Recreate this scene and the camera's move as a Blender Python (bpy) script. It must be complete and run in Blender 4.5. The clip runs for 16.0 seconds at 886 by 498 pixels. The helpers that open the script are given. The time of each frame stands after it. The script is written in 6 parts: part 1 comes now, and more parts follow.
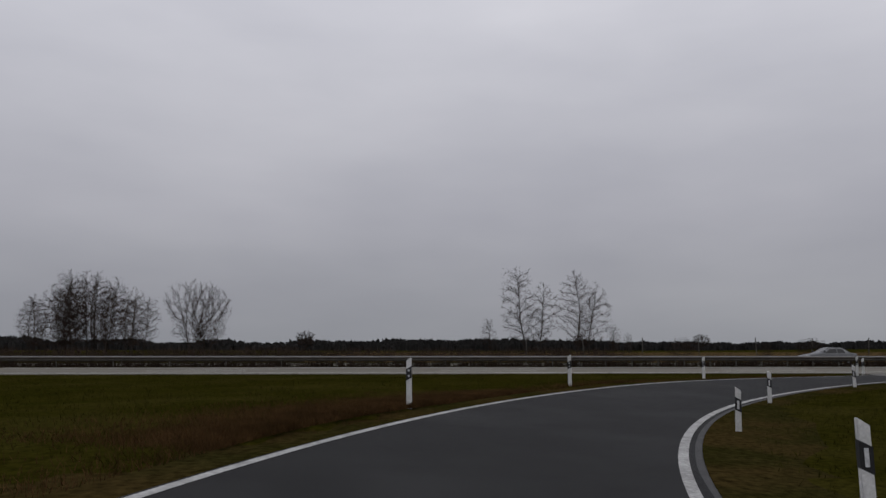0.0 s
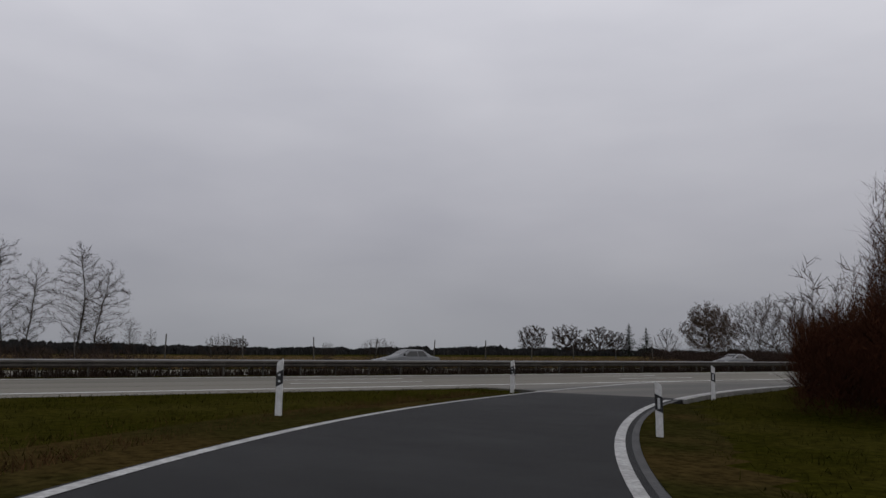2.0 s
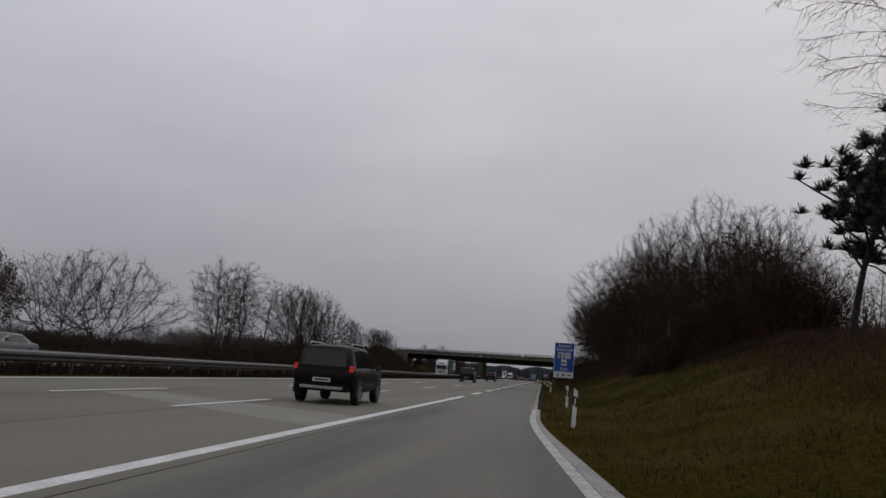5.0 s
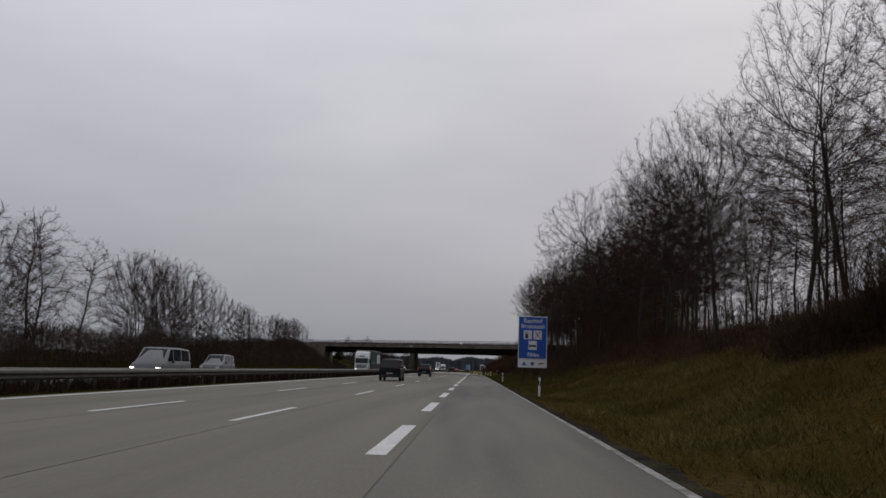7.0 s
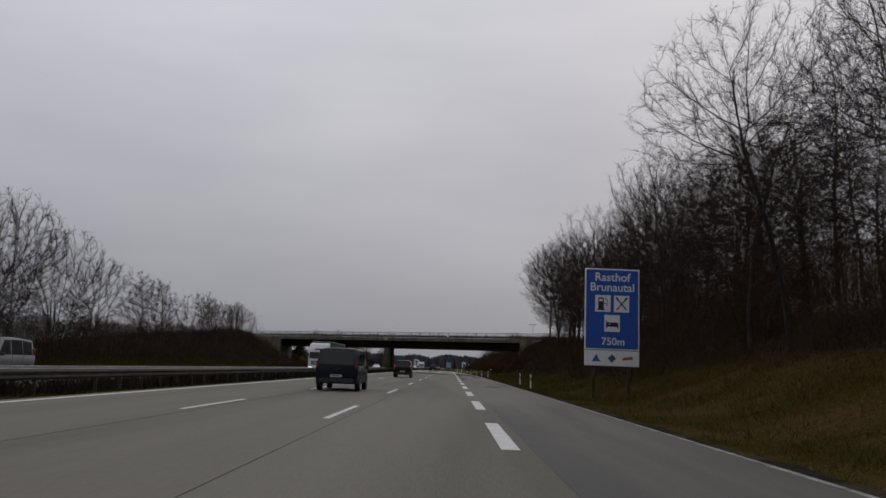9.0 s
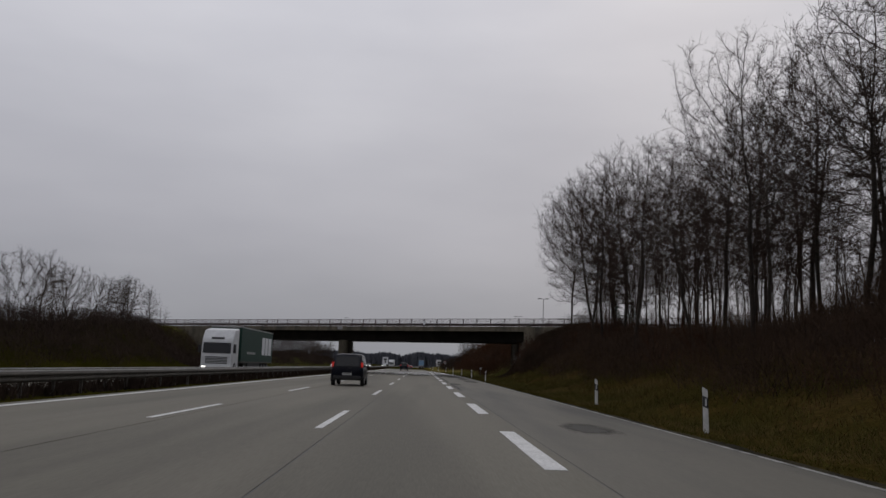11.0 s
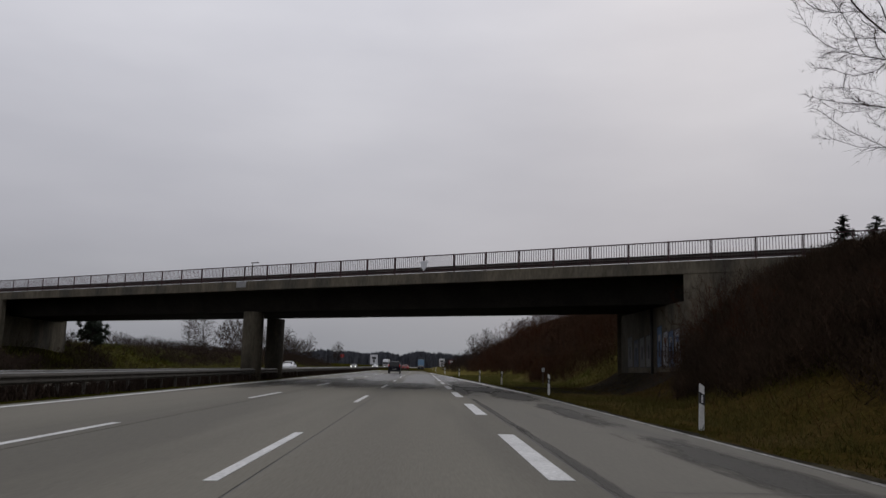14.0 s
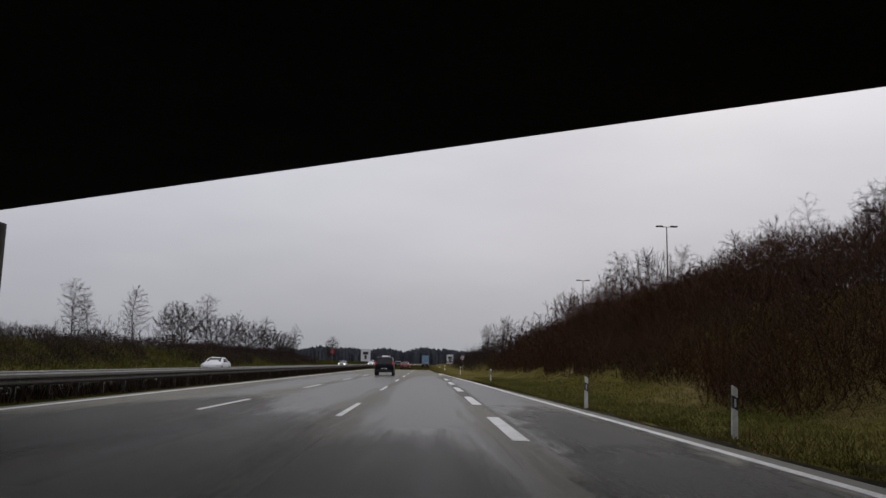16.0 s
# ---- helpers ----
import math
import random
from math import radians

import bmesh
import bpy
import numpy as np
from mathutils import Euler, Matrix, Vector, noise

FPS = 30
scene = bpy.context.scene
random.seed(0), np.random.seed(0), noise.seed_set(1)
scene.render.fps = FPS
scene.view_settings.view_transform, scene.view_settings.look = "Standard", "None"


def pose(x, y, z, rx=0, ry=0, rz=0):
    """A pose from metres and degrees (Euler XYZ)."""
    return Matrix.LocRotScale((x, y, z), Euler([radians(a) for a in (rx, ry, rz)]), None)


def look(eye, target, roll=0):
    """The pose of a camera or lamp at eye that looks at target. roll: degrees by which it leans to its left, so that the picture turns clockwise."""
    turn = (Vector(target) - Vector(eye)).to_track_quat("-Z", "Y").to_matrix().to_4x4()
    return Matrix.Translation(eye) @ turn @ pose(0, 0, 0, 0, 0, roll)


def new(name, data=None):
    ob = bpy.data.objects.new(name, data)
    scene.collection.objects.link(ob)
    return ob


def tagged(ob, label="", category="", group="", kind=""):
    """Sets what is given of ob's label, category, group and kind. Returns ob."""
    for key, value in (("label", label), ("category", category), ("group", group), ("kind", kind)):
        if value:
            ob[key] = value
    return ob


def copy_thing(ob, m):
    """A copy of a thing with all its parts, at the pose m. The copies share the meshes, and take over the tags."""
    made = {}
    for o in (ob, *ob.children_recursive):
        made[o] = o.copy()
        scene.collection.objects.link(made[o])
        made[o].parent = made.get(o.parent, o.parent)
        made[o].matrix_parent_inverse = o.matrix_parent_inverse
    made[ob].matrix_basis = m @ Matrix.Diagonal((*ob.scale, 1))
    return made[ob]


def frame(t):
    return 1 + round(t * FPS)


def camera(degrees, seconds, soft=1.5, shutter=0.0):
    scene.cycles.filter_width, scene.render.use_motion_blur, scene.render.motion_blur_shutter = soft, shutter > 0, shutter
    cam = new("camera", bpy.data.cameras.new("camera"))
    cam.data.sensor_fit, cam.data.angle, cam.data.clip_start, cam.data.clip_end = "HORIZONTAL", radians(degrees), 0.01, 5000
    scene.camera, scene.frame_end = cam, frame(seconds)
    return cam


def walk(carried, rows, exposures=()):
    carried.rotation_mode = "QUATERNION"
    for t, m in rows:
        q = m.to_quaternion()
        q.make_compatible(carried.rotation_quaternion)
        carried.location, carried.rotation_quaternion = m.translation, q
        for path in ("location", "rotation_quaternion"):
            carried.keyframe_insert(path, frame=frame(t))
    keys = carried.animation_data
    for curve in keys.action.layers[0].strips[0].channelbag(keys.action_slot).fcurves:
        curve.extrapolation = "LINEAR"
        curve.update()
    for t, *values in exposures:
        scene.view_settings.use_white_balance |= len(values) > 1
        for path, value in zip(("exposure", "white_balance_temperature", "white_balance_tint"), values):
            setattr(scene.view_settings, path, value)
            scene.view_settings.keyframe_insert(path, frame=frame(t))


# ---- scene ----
cam = camera(58.5, 16.0, soft=1.5)

# t, x, y, z, yaw, pitch, roll
ROWS = [
    (0, 45.967, -141.775, 1.463, 86.515, 7.071, 0.037),
    (0.5, 39.805, -140.899, 1.343, 77.578, 7.197, 0.599),
    (1, 34.061, -139.21, 1.271, 69.131, 7.186, 0.471),
    (1.5, 28.881, -137.009, 1.184, 61.303, 7.557, 0.838),
    (2, 23.958, -133.85, 1.158, 54.165, 7.564, 0.552),
    (2.5, 19.424, -130.343, 1.062, 47.183, 7.847, 1.138),
    (3, 14.885, -125.535, 1.11, 39.761, 8.132, 1.82),
    (3.5, 11.22, -120.918, 1.017, 31.888, 8.162, 2.731),
    (4, 7.951, -115.354, 1.094, 23.601, 7.702, 3.374),
    (4.5, 5.577, -108.476, 1.141, 14.973, 8.722, 4.565),
    (5, 3.971, -101.081, 1.152, 7.795, 8.805, 4.451),
    (5.5, 2.932, -92.625, 1.179, 3.741, 8.785, 3.818),
    (6, 2.274, -83.602, 1.211, 2.027, 8.711, 2.979),
    (6.5, 1.815, -74.506, 1.238, 1.873, 8.631, 2.246),
    (7, 1.369, -65.831, 1.249, 2.495, 8.594, 1.932),
    (7.5, 0.773, -57.856, 1.327, 3.142, 8.445, 2.007),
    (8, 0.13, -49.15, 1.281, 2.9, 8.476, 2.122),
    (8.5, -0.512, -40.156, 1.236, 1.768, 8.507, 2.237),
    (9.3, -1.207, -25.405, 1.244, 0.453, 8.492, 2.152),
    (10.2, -1.627, -8.27, 1.263, -0.544, 8.459, 1.969),
    (11, -1.778, 7.297, 1.271, -1.261, 8.444, 1.884),
    (11.5, -1.718, 17.1, 1.259, -1.75, 8.504, 1.692),
    (12, -1.658, 27, 1.248, -2.25, 8.564, 1.499),
    (12.5, -1.598, 37.024, 1.236, -1.98, 8.624, 1.307),
    (13, -1.555, 47.468, 1.232, -1.836, 8.524, 1.479),
    (13.5, -1.565, 57.684, 1.234, -1.55, 8.505, 1.458),
    (14, -1.596, 68.664, 1.228, -1.32, 8.451, 1.366),
    (14.5, -1.626, 79.643, 1.221, -1.221, 8.396, 1.274),
    (15, -1.671, 90.342, 1.231, -1.2, 8.303, 1.47),
    (15.5, -1.716, 101.041, 1.24, -1.073, 8.21, 1.665),
    (16, -1.674, 111.746, 1.3, -1.052, 8.223, 1.159),
]


def eye(x, y, z, yaw, pitch, roll):
    return pose(x, y, z, 90 + pitch, 0, yaw) @ pose(0, 0, 0, 0, 0, roll)


EXPOSURES = [(0, 0.0), (1.5, 0.0), (3, -0.08), (4, -0.16), (4.5, -0.14), (7, 0.0), (8, -0.08), (11, -0.08), (13, 0.0), (15, 0.05), (15.5, 0.18), (16, 0.3)]
walk(cam, [(r[0], eye(*r[1:])) for r in ROWS], EXPOSURES)

# ---- light: an even, heavy overcast ----
world = bpy.data.worlds.new("overcast_sky")
scene.world = world
world.use_nodes = True
wt = world.node_tree
wt.nodes.clear()


def wnode(kind, **kw):
    n = wt.nodes.new(kind)
    for k, v in kw.items():
        n.inputs[k].default_value = v
    return n


w_out = wt.nodes.new("ShaderNodeOutputWorld")
w_bg = wnode("ShaderNodeBackground", Strength=1.0)
w_sky = wt.nodes.new("ShaderNodeTexSky")
w_sky.sky_type, w_sky.sun_disc = "NISHITA", False
w_sky.sun_elevation, w_sky.sun_rotation = radians(28), radians(20)
w_sky.air_density, w_sky.dust_density = 2.0, 4.0
w_co = wt.nodes.new("ShaderNodeTexCoord")
w_sep = wt.nodes.new("ShaderNodeSeparateXYZ")
w_map = wnode("ShaderNodeMapping", Scale=(1.0, 1.0, 3.2))
w_n1 = wnode("ShaderNodeTexNoise", Scale=1.5, Detail=3.0, Roughness=0.45)
w_n2 = wnode("ShaderNodeTexNoise", Scale=4.5, Detail=4.0, Roughness=0.5)
w_grad = wt.nodes.new("ShaderNodeValToRGB")
SKY_LOW, SKY_MID, SKY_TOP = (0.272, 0.280, 0.303), (0.390, 0.391, 0.434), (0.668, 0.668, 0.724)
e = w_grad.color_ramp.elements
e[0].position, e[0].color = 0.0, (*SKY_LOW, 1)
e[1].position, e[1].color = 0.48, (*SKY_TOP, 1)
m_ = e.new(0.16)
m_.color = (*SKY_MID, 1)
w_cl = wt.nodes.new("ShaderNodeValToRGB")
e = w_cl.color_ramp.elements
e[0].position, e[0].color = 0.25, (0.80, 0.81, 0.84, 1)
e[1].position, e[1].color = 0.75, (1.17, 1.165, 1.15, 1)
w_mul = wt.nodes.new("ShaderNodeMixRGB")
w_mul.blend_type, w_mul.inputs[0].default_value = "MULTIPLY", 1.0
w_add = wt.nodes.new("ShaderNodeMixRGB")
w_add.blend_type, w_add.inputs[0].default_value = "MIX", 0.28
w_mix = wt.nodes.new("ShaderNodeMixRGB")
w_mix.inputs[0].default_value = 0.0015
for a, b in ((w_co.outputs["Generated"], w_sep.inputs[0]), (w_sep.outputs[2], w_grad.inputs[0]), (w_co.outputs["Generated"], w_map.inputs[0]),
             (w_map.outputs[0], w_n1.inputs[0]), (w_map.outputs[0], w_n2.inputs[0]), (w_n1.outputs[0], w_add.inputs[1]), (w_n2.outputs[0], w_add.inputs[2]),
             (w_add.outputs[0], w_cl.inputs[0]), (w_grad.outputs[0], w_mul.inputs[1]), (w_cl.outputs[0], w_mul.inputs[2]),
             (w_mul.outputs[0], w_mix.inputs[1]), (w_sky.outputs[0], w_mix.inputs[2]), (w_mix.outputs[0], w_bg.inputs[0]), (w_bg.outputs[0], w_out.inputs[0])):
    wt.links.new(a, b)

sun = new("sun", bpy.data.lights.new("sun", "SUN"))
sun.data.energy, sun.data.angle, sun.data.color = 0.35, radians(60), (1.0, 0.97, 0.93)
sun.matrix_world = look((0, 0, 100), (-30, -80, 0))
scene.view_settings.exposure = 0.0

# ---- materials ----
MATS = {}


def mat(name, c1, c2=None, scale=1.0, rough=0.8, bump=0.0, fine=20.0, metal=0.0, stretch=(1, 1, 1), emit=None, rand=0.0, third=None, third_scale=0.15, fine_amt=0.35, spec=0.4, local=False):
    """A procedural surface: broad patches of c1 and c2, a fine grain over them, an optional third tone in large patches."""
    if name in MATS:
        return MATS[name]
    m = bpy.data.materials.new(name)
    MATS[name] = m
    m.use_nodes = True
    nt = m.node_tree
    b = nt.nodes["Principled BSDF"]
    b.inputs["Roughness"].default_value, b.inputs["Metallic"].default_value = rough, metal
    b.inputs["Specular IOR Level"].default_value = spec
    c2 = c2 or tuple(v * 0.8 for v in c1)

    def node(kind, **kw):
        n = nt.nodes.new(kind)
        for k, v in kw.items():
            n.inputs[k].default_value = v
        return n

    def rgb(a, bl="MIX", fac=None):
        n = nt.nodes.new("ShaderNodeMixRGB")
        n.blend_type = bl
        if fac is not None:
            n.inputs[0].default_value = fac
        return n

    if local:
        src = nt.nodes.new("ShaderNodeTexCoord").outputs["Object"]
    else:
        src = nt.nodes.new("ShaderNodeNewGeometry").outputs["Position"]
    mp = node("ShaderNodeMapping", Scale=stretch)
    nt.links.new(src, mp.inputs[0])
    n1 = node("ShaderNodeTexNoise", Scale=scale, Detail=5.0, Roughness=0.6)
    n2 = node("ShaderNodeTexNoise", Scale=fine, Detail=4.0, Roughness=0.65)
    for n in (n1, n2):
        nt.links.new(mp.outputs[0], n.inputs[0])
    ramp = nt.nodes.new("ShaderNodeValToRGB")
    ramp.color_ramp.elements[0].position, ramp.color_ramp.elements[1].position = 0.36, 0.64
    ramp.color_ramp.elements[0].color, ramp.color_ramp.elements[1].color = (*c1, 1), (*c2, 1)
    nt.links.new(n1.outputs[0], ramp.inputs[0])
    col = ramp.outputs[0]
    if third:
        n3 = node("ShaderNodeTexNoise", Scale=third_scale, Detail=4.0, Roughness=0.55)
        nt.links.new(mp.outputs[0], n3.inputs[0])
        r3 = nt.nodes.new("ShaderNodeValToRGB")
        r3.color_ramp.elements[0].position, r3.color_ramp.elements[1].position = 0.47, 0.62
        nt.links.new(n3.outputs[0], r3.inputs[0])
        mx = rgb(None)
        nt.links.new(r3.outputs[0], mx.inputs[0])
        nt.links.new(col, mx.inputs[1])
        mx.inputs[2].default_value = (*third, 1)
        col = mx.outputs[0]
    gr = nt.nodes.new("ShaderNodeValToRGB")
    gr.color_ramp.elements[0].position, gr.color_ramp.elements[1].position = 0.3, 0.7
    lo, hi = 1 - fine_amt, 1 + fine_amt * 0.6
    gr.color_ramp.elements[0].color, gr.color_ramp.elements[1].color = (lo, lo, lo, 1), (hi, hi, hi, 1)
    nt.links.new(n2.outputs[0], gr.inputs[0])
    mu = rgb(None, "MULTIPLY", 1.0)
    nt.links.new(col, mu.inputs[1])
    nt.links.new(gr.outputs[0], mu.inputs[2])
    col = mu.outputs[0]
    if rand:
        oi = nt.nodes.new("ShaderNodeObjectInfo")
        mr = node("ShaderNodeMapRange")
        mr.inputs[3].default_value, mr.inputs[4].default_value = 1 - rand, 1 + rand
        nt.links.new(oi.outputs["Random"], mr.inputs[0])
        mm = rgb(None, "MULTIPLY", 1.0)
        nt.links.new(col, mm.inputs[1])
        nt.links.new(mr.outputs[0], mm.inputs[2])
        col = mm.outputs[0]
    nt.links.new(col, b.inputs["Base Color"])
    if bump:
        bp = node("ShaderNodeBump", Strength=min(1.0, bump), Distance=0.03)
        nt.links.new(n2.outputs[0], bp.inputs["Height"])
        nt.links.new(bp.outputs[0], b.inputs["Normal"])
    if emit:
        b.inputs["Emission Color"].default_value = (*emit[:3], 1)
        b.inputs["Emission Strength"].default_value = emit[3]
    return m


M_CONC = mat("road_concrete", (0.159, 0.149, 0.120), (0.137, 0.127, 0.103), 0.5, 0.72, 0.15, 40, stretch=(1, 0.06, 1), third=(0.110, 0.103, 0.084), third_scale=0.35, fine_amt=0.16, spec=0.12)
M_LANE = mat("lane_concrete", (0.142, 0.133, 0.109), (0.120, 0.112, 0.093), 0.4, 0.68, 0.15, 40, stretch=(1, 0.08, 1), third=(0.072, 0.069, 0.062), third_scale=0.3, fine_amt=0.14, spec=0.15)
M_ASPH = mat("asphalt", (0.0200, 0.0203, 0.0206), (0.0160, 0.0163, 0.0166), 0.7, 0.72, 0.3, 60, third=(0.0275, 0.0278, 0.0282), third_scale=0.22, fine_amt=0.26, spec=0.06)
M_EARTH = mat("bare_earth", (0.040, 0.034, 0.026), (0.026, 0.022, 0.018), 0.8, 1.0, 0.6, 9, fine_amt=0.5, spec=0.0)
M_WET = mat("damp_concrete", (0.054, 0.051, 0.045), (0.070, 0.066, 0.057), 0.9, 0.66, 0.15, 30, stretch=(1, 0.25, 1), fine_amt=0.25, spec=0.15)


def fade_out(m, sharp=2.6, along=0.35, most=0.85):
    """Lets a stain run out unevenly towards its rim."""
    nt = m.node_tree
    b, out = nt.nodes["Principled BSDF"], nt.nodes["Material Output"]
    tc = nt.nodes.new("ShaderNodeTexCoord")
    mp = nt.nodes.new("ShaderNodeMapping")
    mp.inputs["Location"].default_value, mp.inputs["Scale"].default_value = (-1, -1, 0), (2, 2, 0)
    nt.links.new(tc.outputs["Generated"], mp.inputs[0])
    gr = nt.nodes.new("ShaderNodeTexGradient")
    gr.gradient_type = "SPHERICAL"
    nt.links.new(mp.outputs[0], gr.inputs[0])
    geo = nt.nodes.new("ShaderNodeNewGeometry")
    st = nt.nodes.new("ShaderNodeMapping")
    st.inputs["Scale"].default_value = (1, along, 1)
    nt.links.new(geo.outputs["Position"], st.inputs[0])
    nz = nt.nodes.new("ShaderNodeTexNoise")
    nz.inputs["Scale"].default_value, nz.inputs["Detail"].default_value, nz.inputs["Roughness"].default_value = 2.2, 6.0, 0.65
    nt.links.new(st.outputs[0], nz.inputs[0])
    a = nt.nodes.new("ShaderNodeMath")
    a.operation = "MULTIPLY_ADD"
    a.inputs[1].default_value, a.inputs[2].default_value = sharp, -sharp * 0.5
    nt.links.new(nz.outputs[0], a.inputs[0])
    c = nt.nodes.new("ShaderNodeMath")
    c.operation = "MULTIPLY_ADD"
    c.inputs[1].default_value = 1.9
    nt.links.new(gr.outputs["Fac"], c.inputs[0])
    nt.links.new(a.outputs[0], c.inputs[2])
    d = nt.nodes.new("ShaderNodeMath")
    d.operation, d.use_clamp = "MULTIPLY", True
    d.inputs[1].default_value = 1.0
    nt.links.new(c.outputs[0], d.inputs[0])
    e = nt.nodes.new("ShaderNodeMath")
    e.operation, e.use_clamp = "SMOOTH_MIN", True
    e.inputs[1].default_value, e.inputs[2].default_value = most, 0.1
    nt.links.new(d.outputs[0], e.inputs[0])
    tr, mix = nt.nodes.new("ShaderNodeBsdfTransparent"), nt.nodes.new("ShaderNodeMixShader")
    nt.links.new(e.outputs[0], mix.inputs[0])
    nt.links.new(tr.outputs[0], mix.inputs[1])
    nt.links.new(b.outputs[0], mix.inputs[2])
    nt.links.new(mix.outputs[0], out.inputs[0])


fade_out(M_WET, 2.6, 0.2, 0.75)
# Left lanes under the bridge: its shade and damp, both painted dark.
M_SHADE_DAMP = mat("shaded_damp_concrete", (0.060, 0.057, 0.050), (0.072, 0.068, 0.060), 0.9, 0.6, 0.15, 30, stretch=(1, 0.1, 1), fine_amt=0.25, spec=0.15)
fade_out(M_SHADE_DAMP, 1.5, 0.06, 0.6)
M_FILM = mat("wet_concrete", (0.070, 0.068, 0.062), (0.060, 0.058, 0.054), 0.5, 0.27, 0.05, 40, stretch=(1, 0.06, 1), fine_amt=0.2, spec=0.8)
fade_out(M_FILM, 1.6, 0.05, 0.6)
M_JOINT = mat("joint_tar", (0.03, 0.029, 0.028), None, 3, 0.6)
M_LINE = mat("road_paint", (0.62, 0.62, 0.61), (0.50, 0.50, 0.49), 1.5, 0.6, 0.1, 18, fine_amt=0.3)
M_LINEW = mat("worn_paint", (0.42, 0.42, 0.41), (0.26, 0.26, 0.25), 2.5, 0.65, 0.1, 14, fine_amt=0.45)
M_DIRT = mat("edge_dirt", (0.034, 0.030, 0.024), (0.020, 0.019, 0.015), 1.6, 1.0, 0.4, 14, third=(0.050, 0.044, 0.028), third_scale=0.6, fine_amt=0.5, spec=0.0)
M_LINEG = mat("grimy_paint", (0.33, 0.325, 0.305), (0.17, 0.165, 0.155), 3.2, 0.7, 0.1, 12, third=(0.11, 0.105, 0.095), third_scale=1.4, fine_amt=0.45)
M_KERB = mat("kerb_concrete", (0.27, 0.265, 0.25), (0.19, 0.185, 0.175), 1.2, 0.8, 0.3, 18, fine_amt=0.35)
M_KERBD = mat("dark_kerb", (0.055, 0.055, 0.055), (0.035, 0.035, 0.036), 1.5, 0.85, 0.3, 16, fine_amt=0.35)
M_GRASS = mat("grass_ground", (0.0205, 0.0208, 0.0024), (0.0280, 0.0248, 0.0040), 0.5, 1.0, 0.9, 7, third=(0.034, 0.0300, 0.0060), third_scale=0.2, fine_amt=0.6, spec=0.0)
M_BLADE = mat("grass_blades", (0.0260, 0.0270, 0.0030), (0.038, 0.0325, 0.0056), 0.6, 1.0, 0, 9, third=(0.042, 0.038, 0.009), third_scale=0.2, fine_amt=0.4, spec=0.0)
M_DEAD = mat("dead_grass", (0.084, 0.047, 0.020), (0.045, 0.026, 0.011), 1.2, 1.0, 0, 9, fine_amt=0.4, spec=0.0)
M_STRAW = mat("straw_grass", (0.092, 0.078, 0.024), (0.048, 0.046, 0.0125), 0.9, 1.0, 0, 9, fine_amt=0.4, spec=0.0)
M_PALE = mat("pale_short_grass", (0.118, 0.122, 0.032), (0.170, 0.148, 0.054), 0.7, 1.0, 0, 8, third=(0.085, 0.098, 0.022), third_scale=0.25, fine_amt=0.4, spec=0.0)
M_TUFT = mat("pale_tufts", (0.150, 0.118, 0.042), (0.090, 0.078, 0.024), 0.9, 1.0, 0, 9, fine_amt=0.4, spec=0.0)
M_TURF = mat("dead_turf", (0.031, 0.026, 0.008), (0.021, 0.020, 0.005), 0.9, 1.0, 0.9, 7, third=(0.041, 0.029, 0.010), third_scale=0.3, fine_amt=0.6, spec=0.0)
M_TAN = mat("withered_grass", (0.24, 0.160, 0.074), (0.13, 0.090, 0.040), 0.25, 1.0, 0, 4, fine_amt=0.4, spec=0.0)
M_BARK = mat("bark", (0.044, 0.036, 0.029), (0.026, 0.021, 0.018), 3, 0.9, 0.6, 14, rand=0.2, fine_amt=0.4, spec=0.15)
M_TWIG = mat("twigs", (0.050, 0.0350, 0.0270), (0.033, 0.0245, 0.0200), 0.6, 1.0, 0, 5, rand=0.2, fine_amt=0.25, spec=0.0)


def brighten_bank(m, ramps, tint):
    """Brightness put into the turf colour by position along y and x."""
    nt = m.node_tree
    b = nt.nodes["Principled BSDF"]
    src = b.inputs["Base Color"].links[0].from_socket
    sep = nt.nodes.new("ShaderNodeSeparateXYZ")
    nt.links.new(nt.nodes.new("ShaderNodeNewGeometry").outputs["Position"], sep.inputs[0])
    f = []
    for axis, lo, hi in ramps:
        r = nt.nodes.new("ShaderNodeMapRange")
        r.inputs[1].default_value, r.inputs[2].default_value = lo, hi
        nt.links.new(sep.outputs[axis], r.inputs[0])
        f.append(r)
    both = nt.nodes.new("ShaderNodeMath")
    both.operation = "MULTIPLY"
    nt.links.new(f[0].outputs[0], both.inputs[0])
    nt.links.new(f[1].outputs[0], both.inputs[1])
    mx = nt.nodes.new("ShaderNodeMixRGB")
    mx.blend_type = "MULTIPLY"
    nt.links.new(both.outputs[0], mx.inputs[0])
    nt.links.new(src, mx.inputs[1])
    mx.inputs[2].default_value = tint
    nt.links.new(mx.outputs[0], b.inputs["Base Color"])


# Ground colour multiplied brighter on the right-hand bank, then again beyond the bridge.
brighten_bank(M_GRASS, ((1, -106, -74), (0, -6, 3)), (2.0, 1.5, 3.0, 1))
brighten_bank(M_GRASS, ((1, 114, 124), (0, -1, 2)), (2.0, 2.4, 2.4, 1))
M_BANK = mat("bank_grass", (0.046, 0.044, 0.0115), (0.066, 0.058, 0.0180), 0.45, 1.0, 0, 6, third=(0.120, 0.093, 0.038), third_scale=0.22, fine_amt=0.45, spec=0.0)
M_VERGE = mat("verge_grass", (0.064, 0.057, 0.0135), (0.040, 0.040, 0.0065), 1.1, 1.0, 0, 9, third=(0.085, 0.066, 0.022), third_scale=0.3, fine_amt=0.4, spec=0.0)
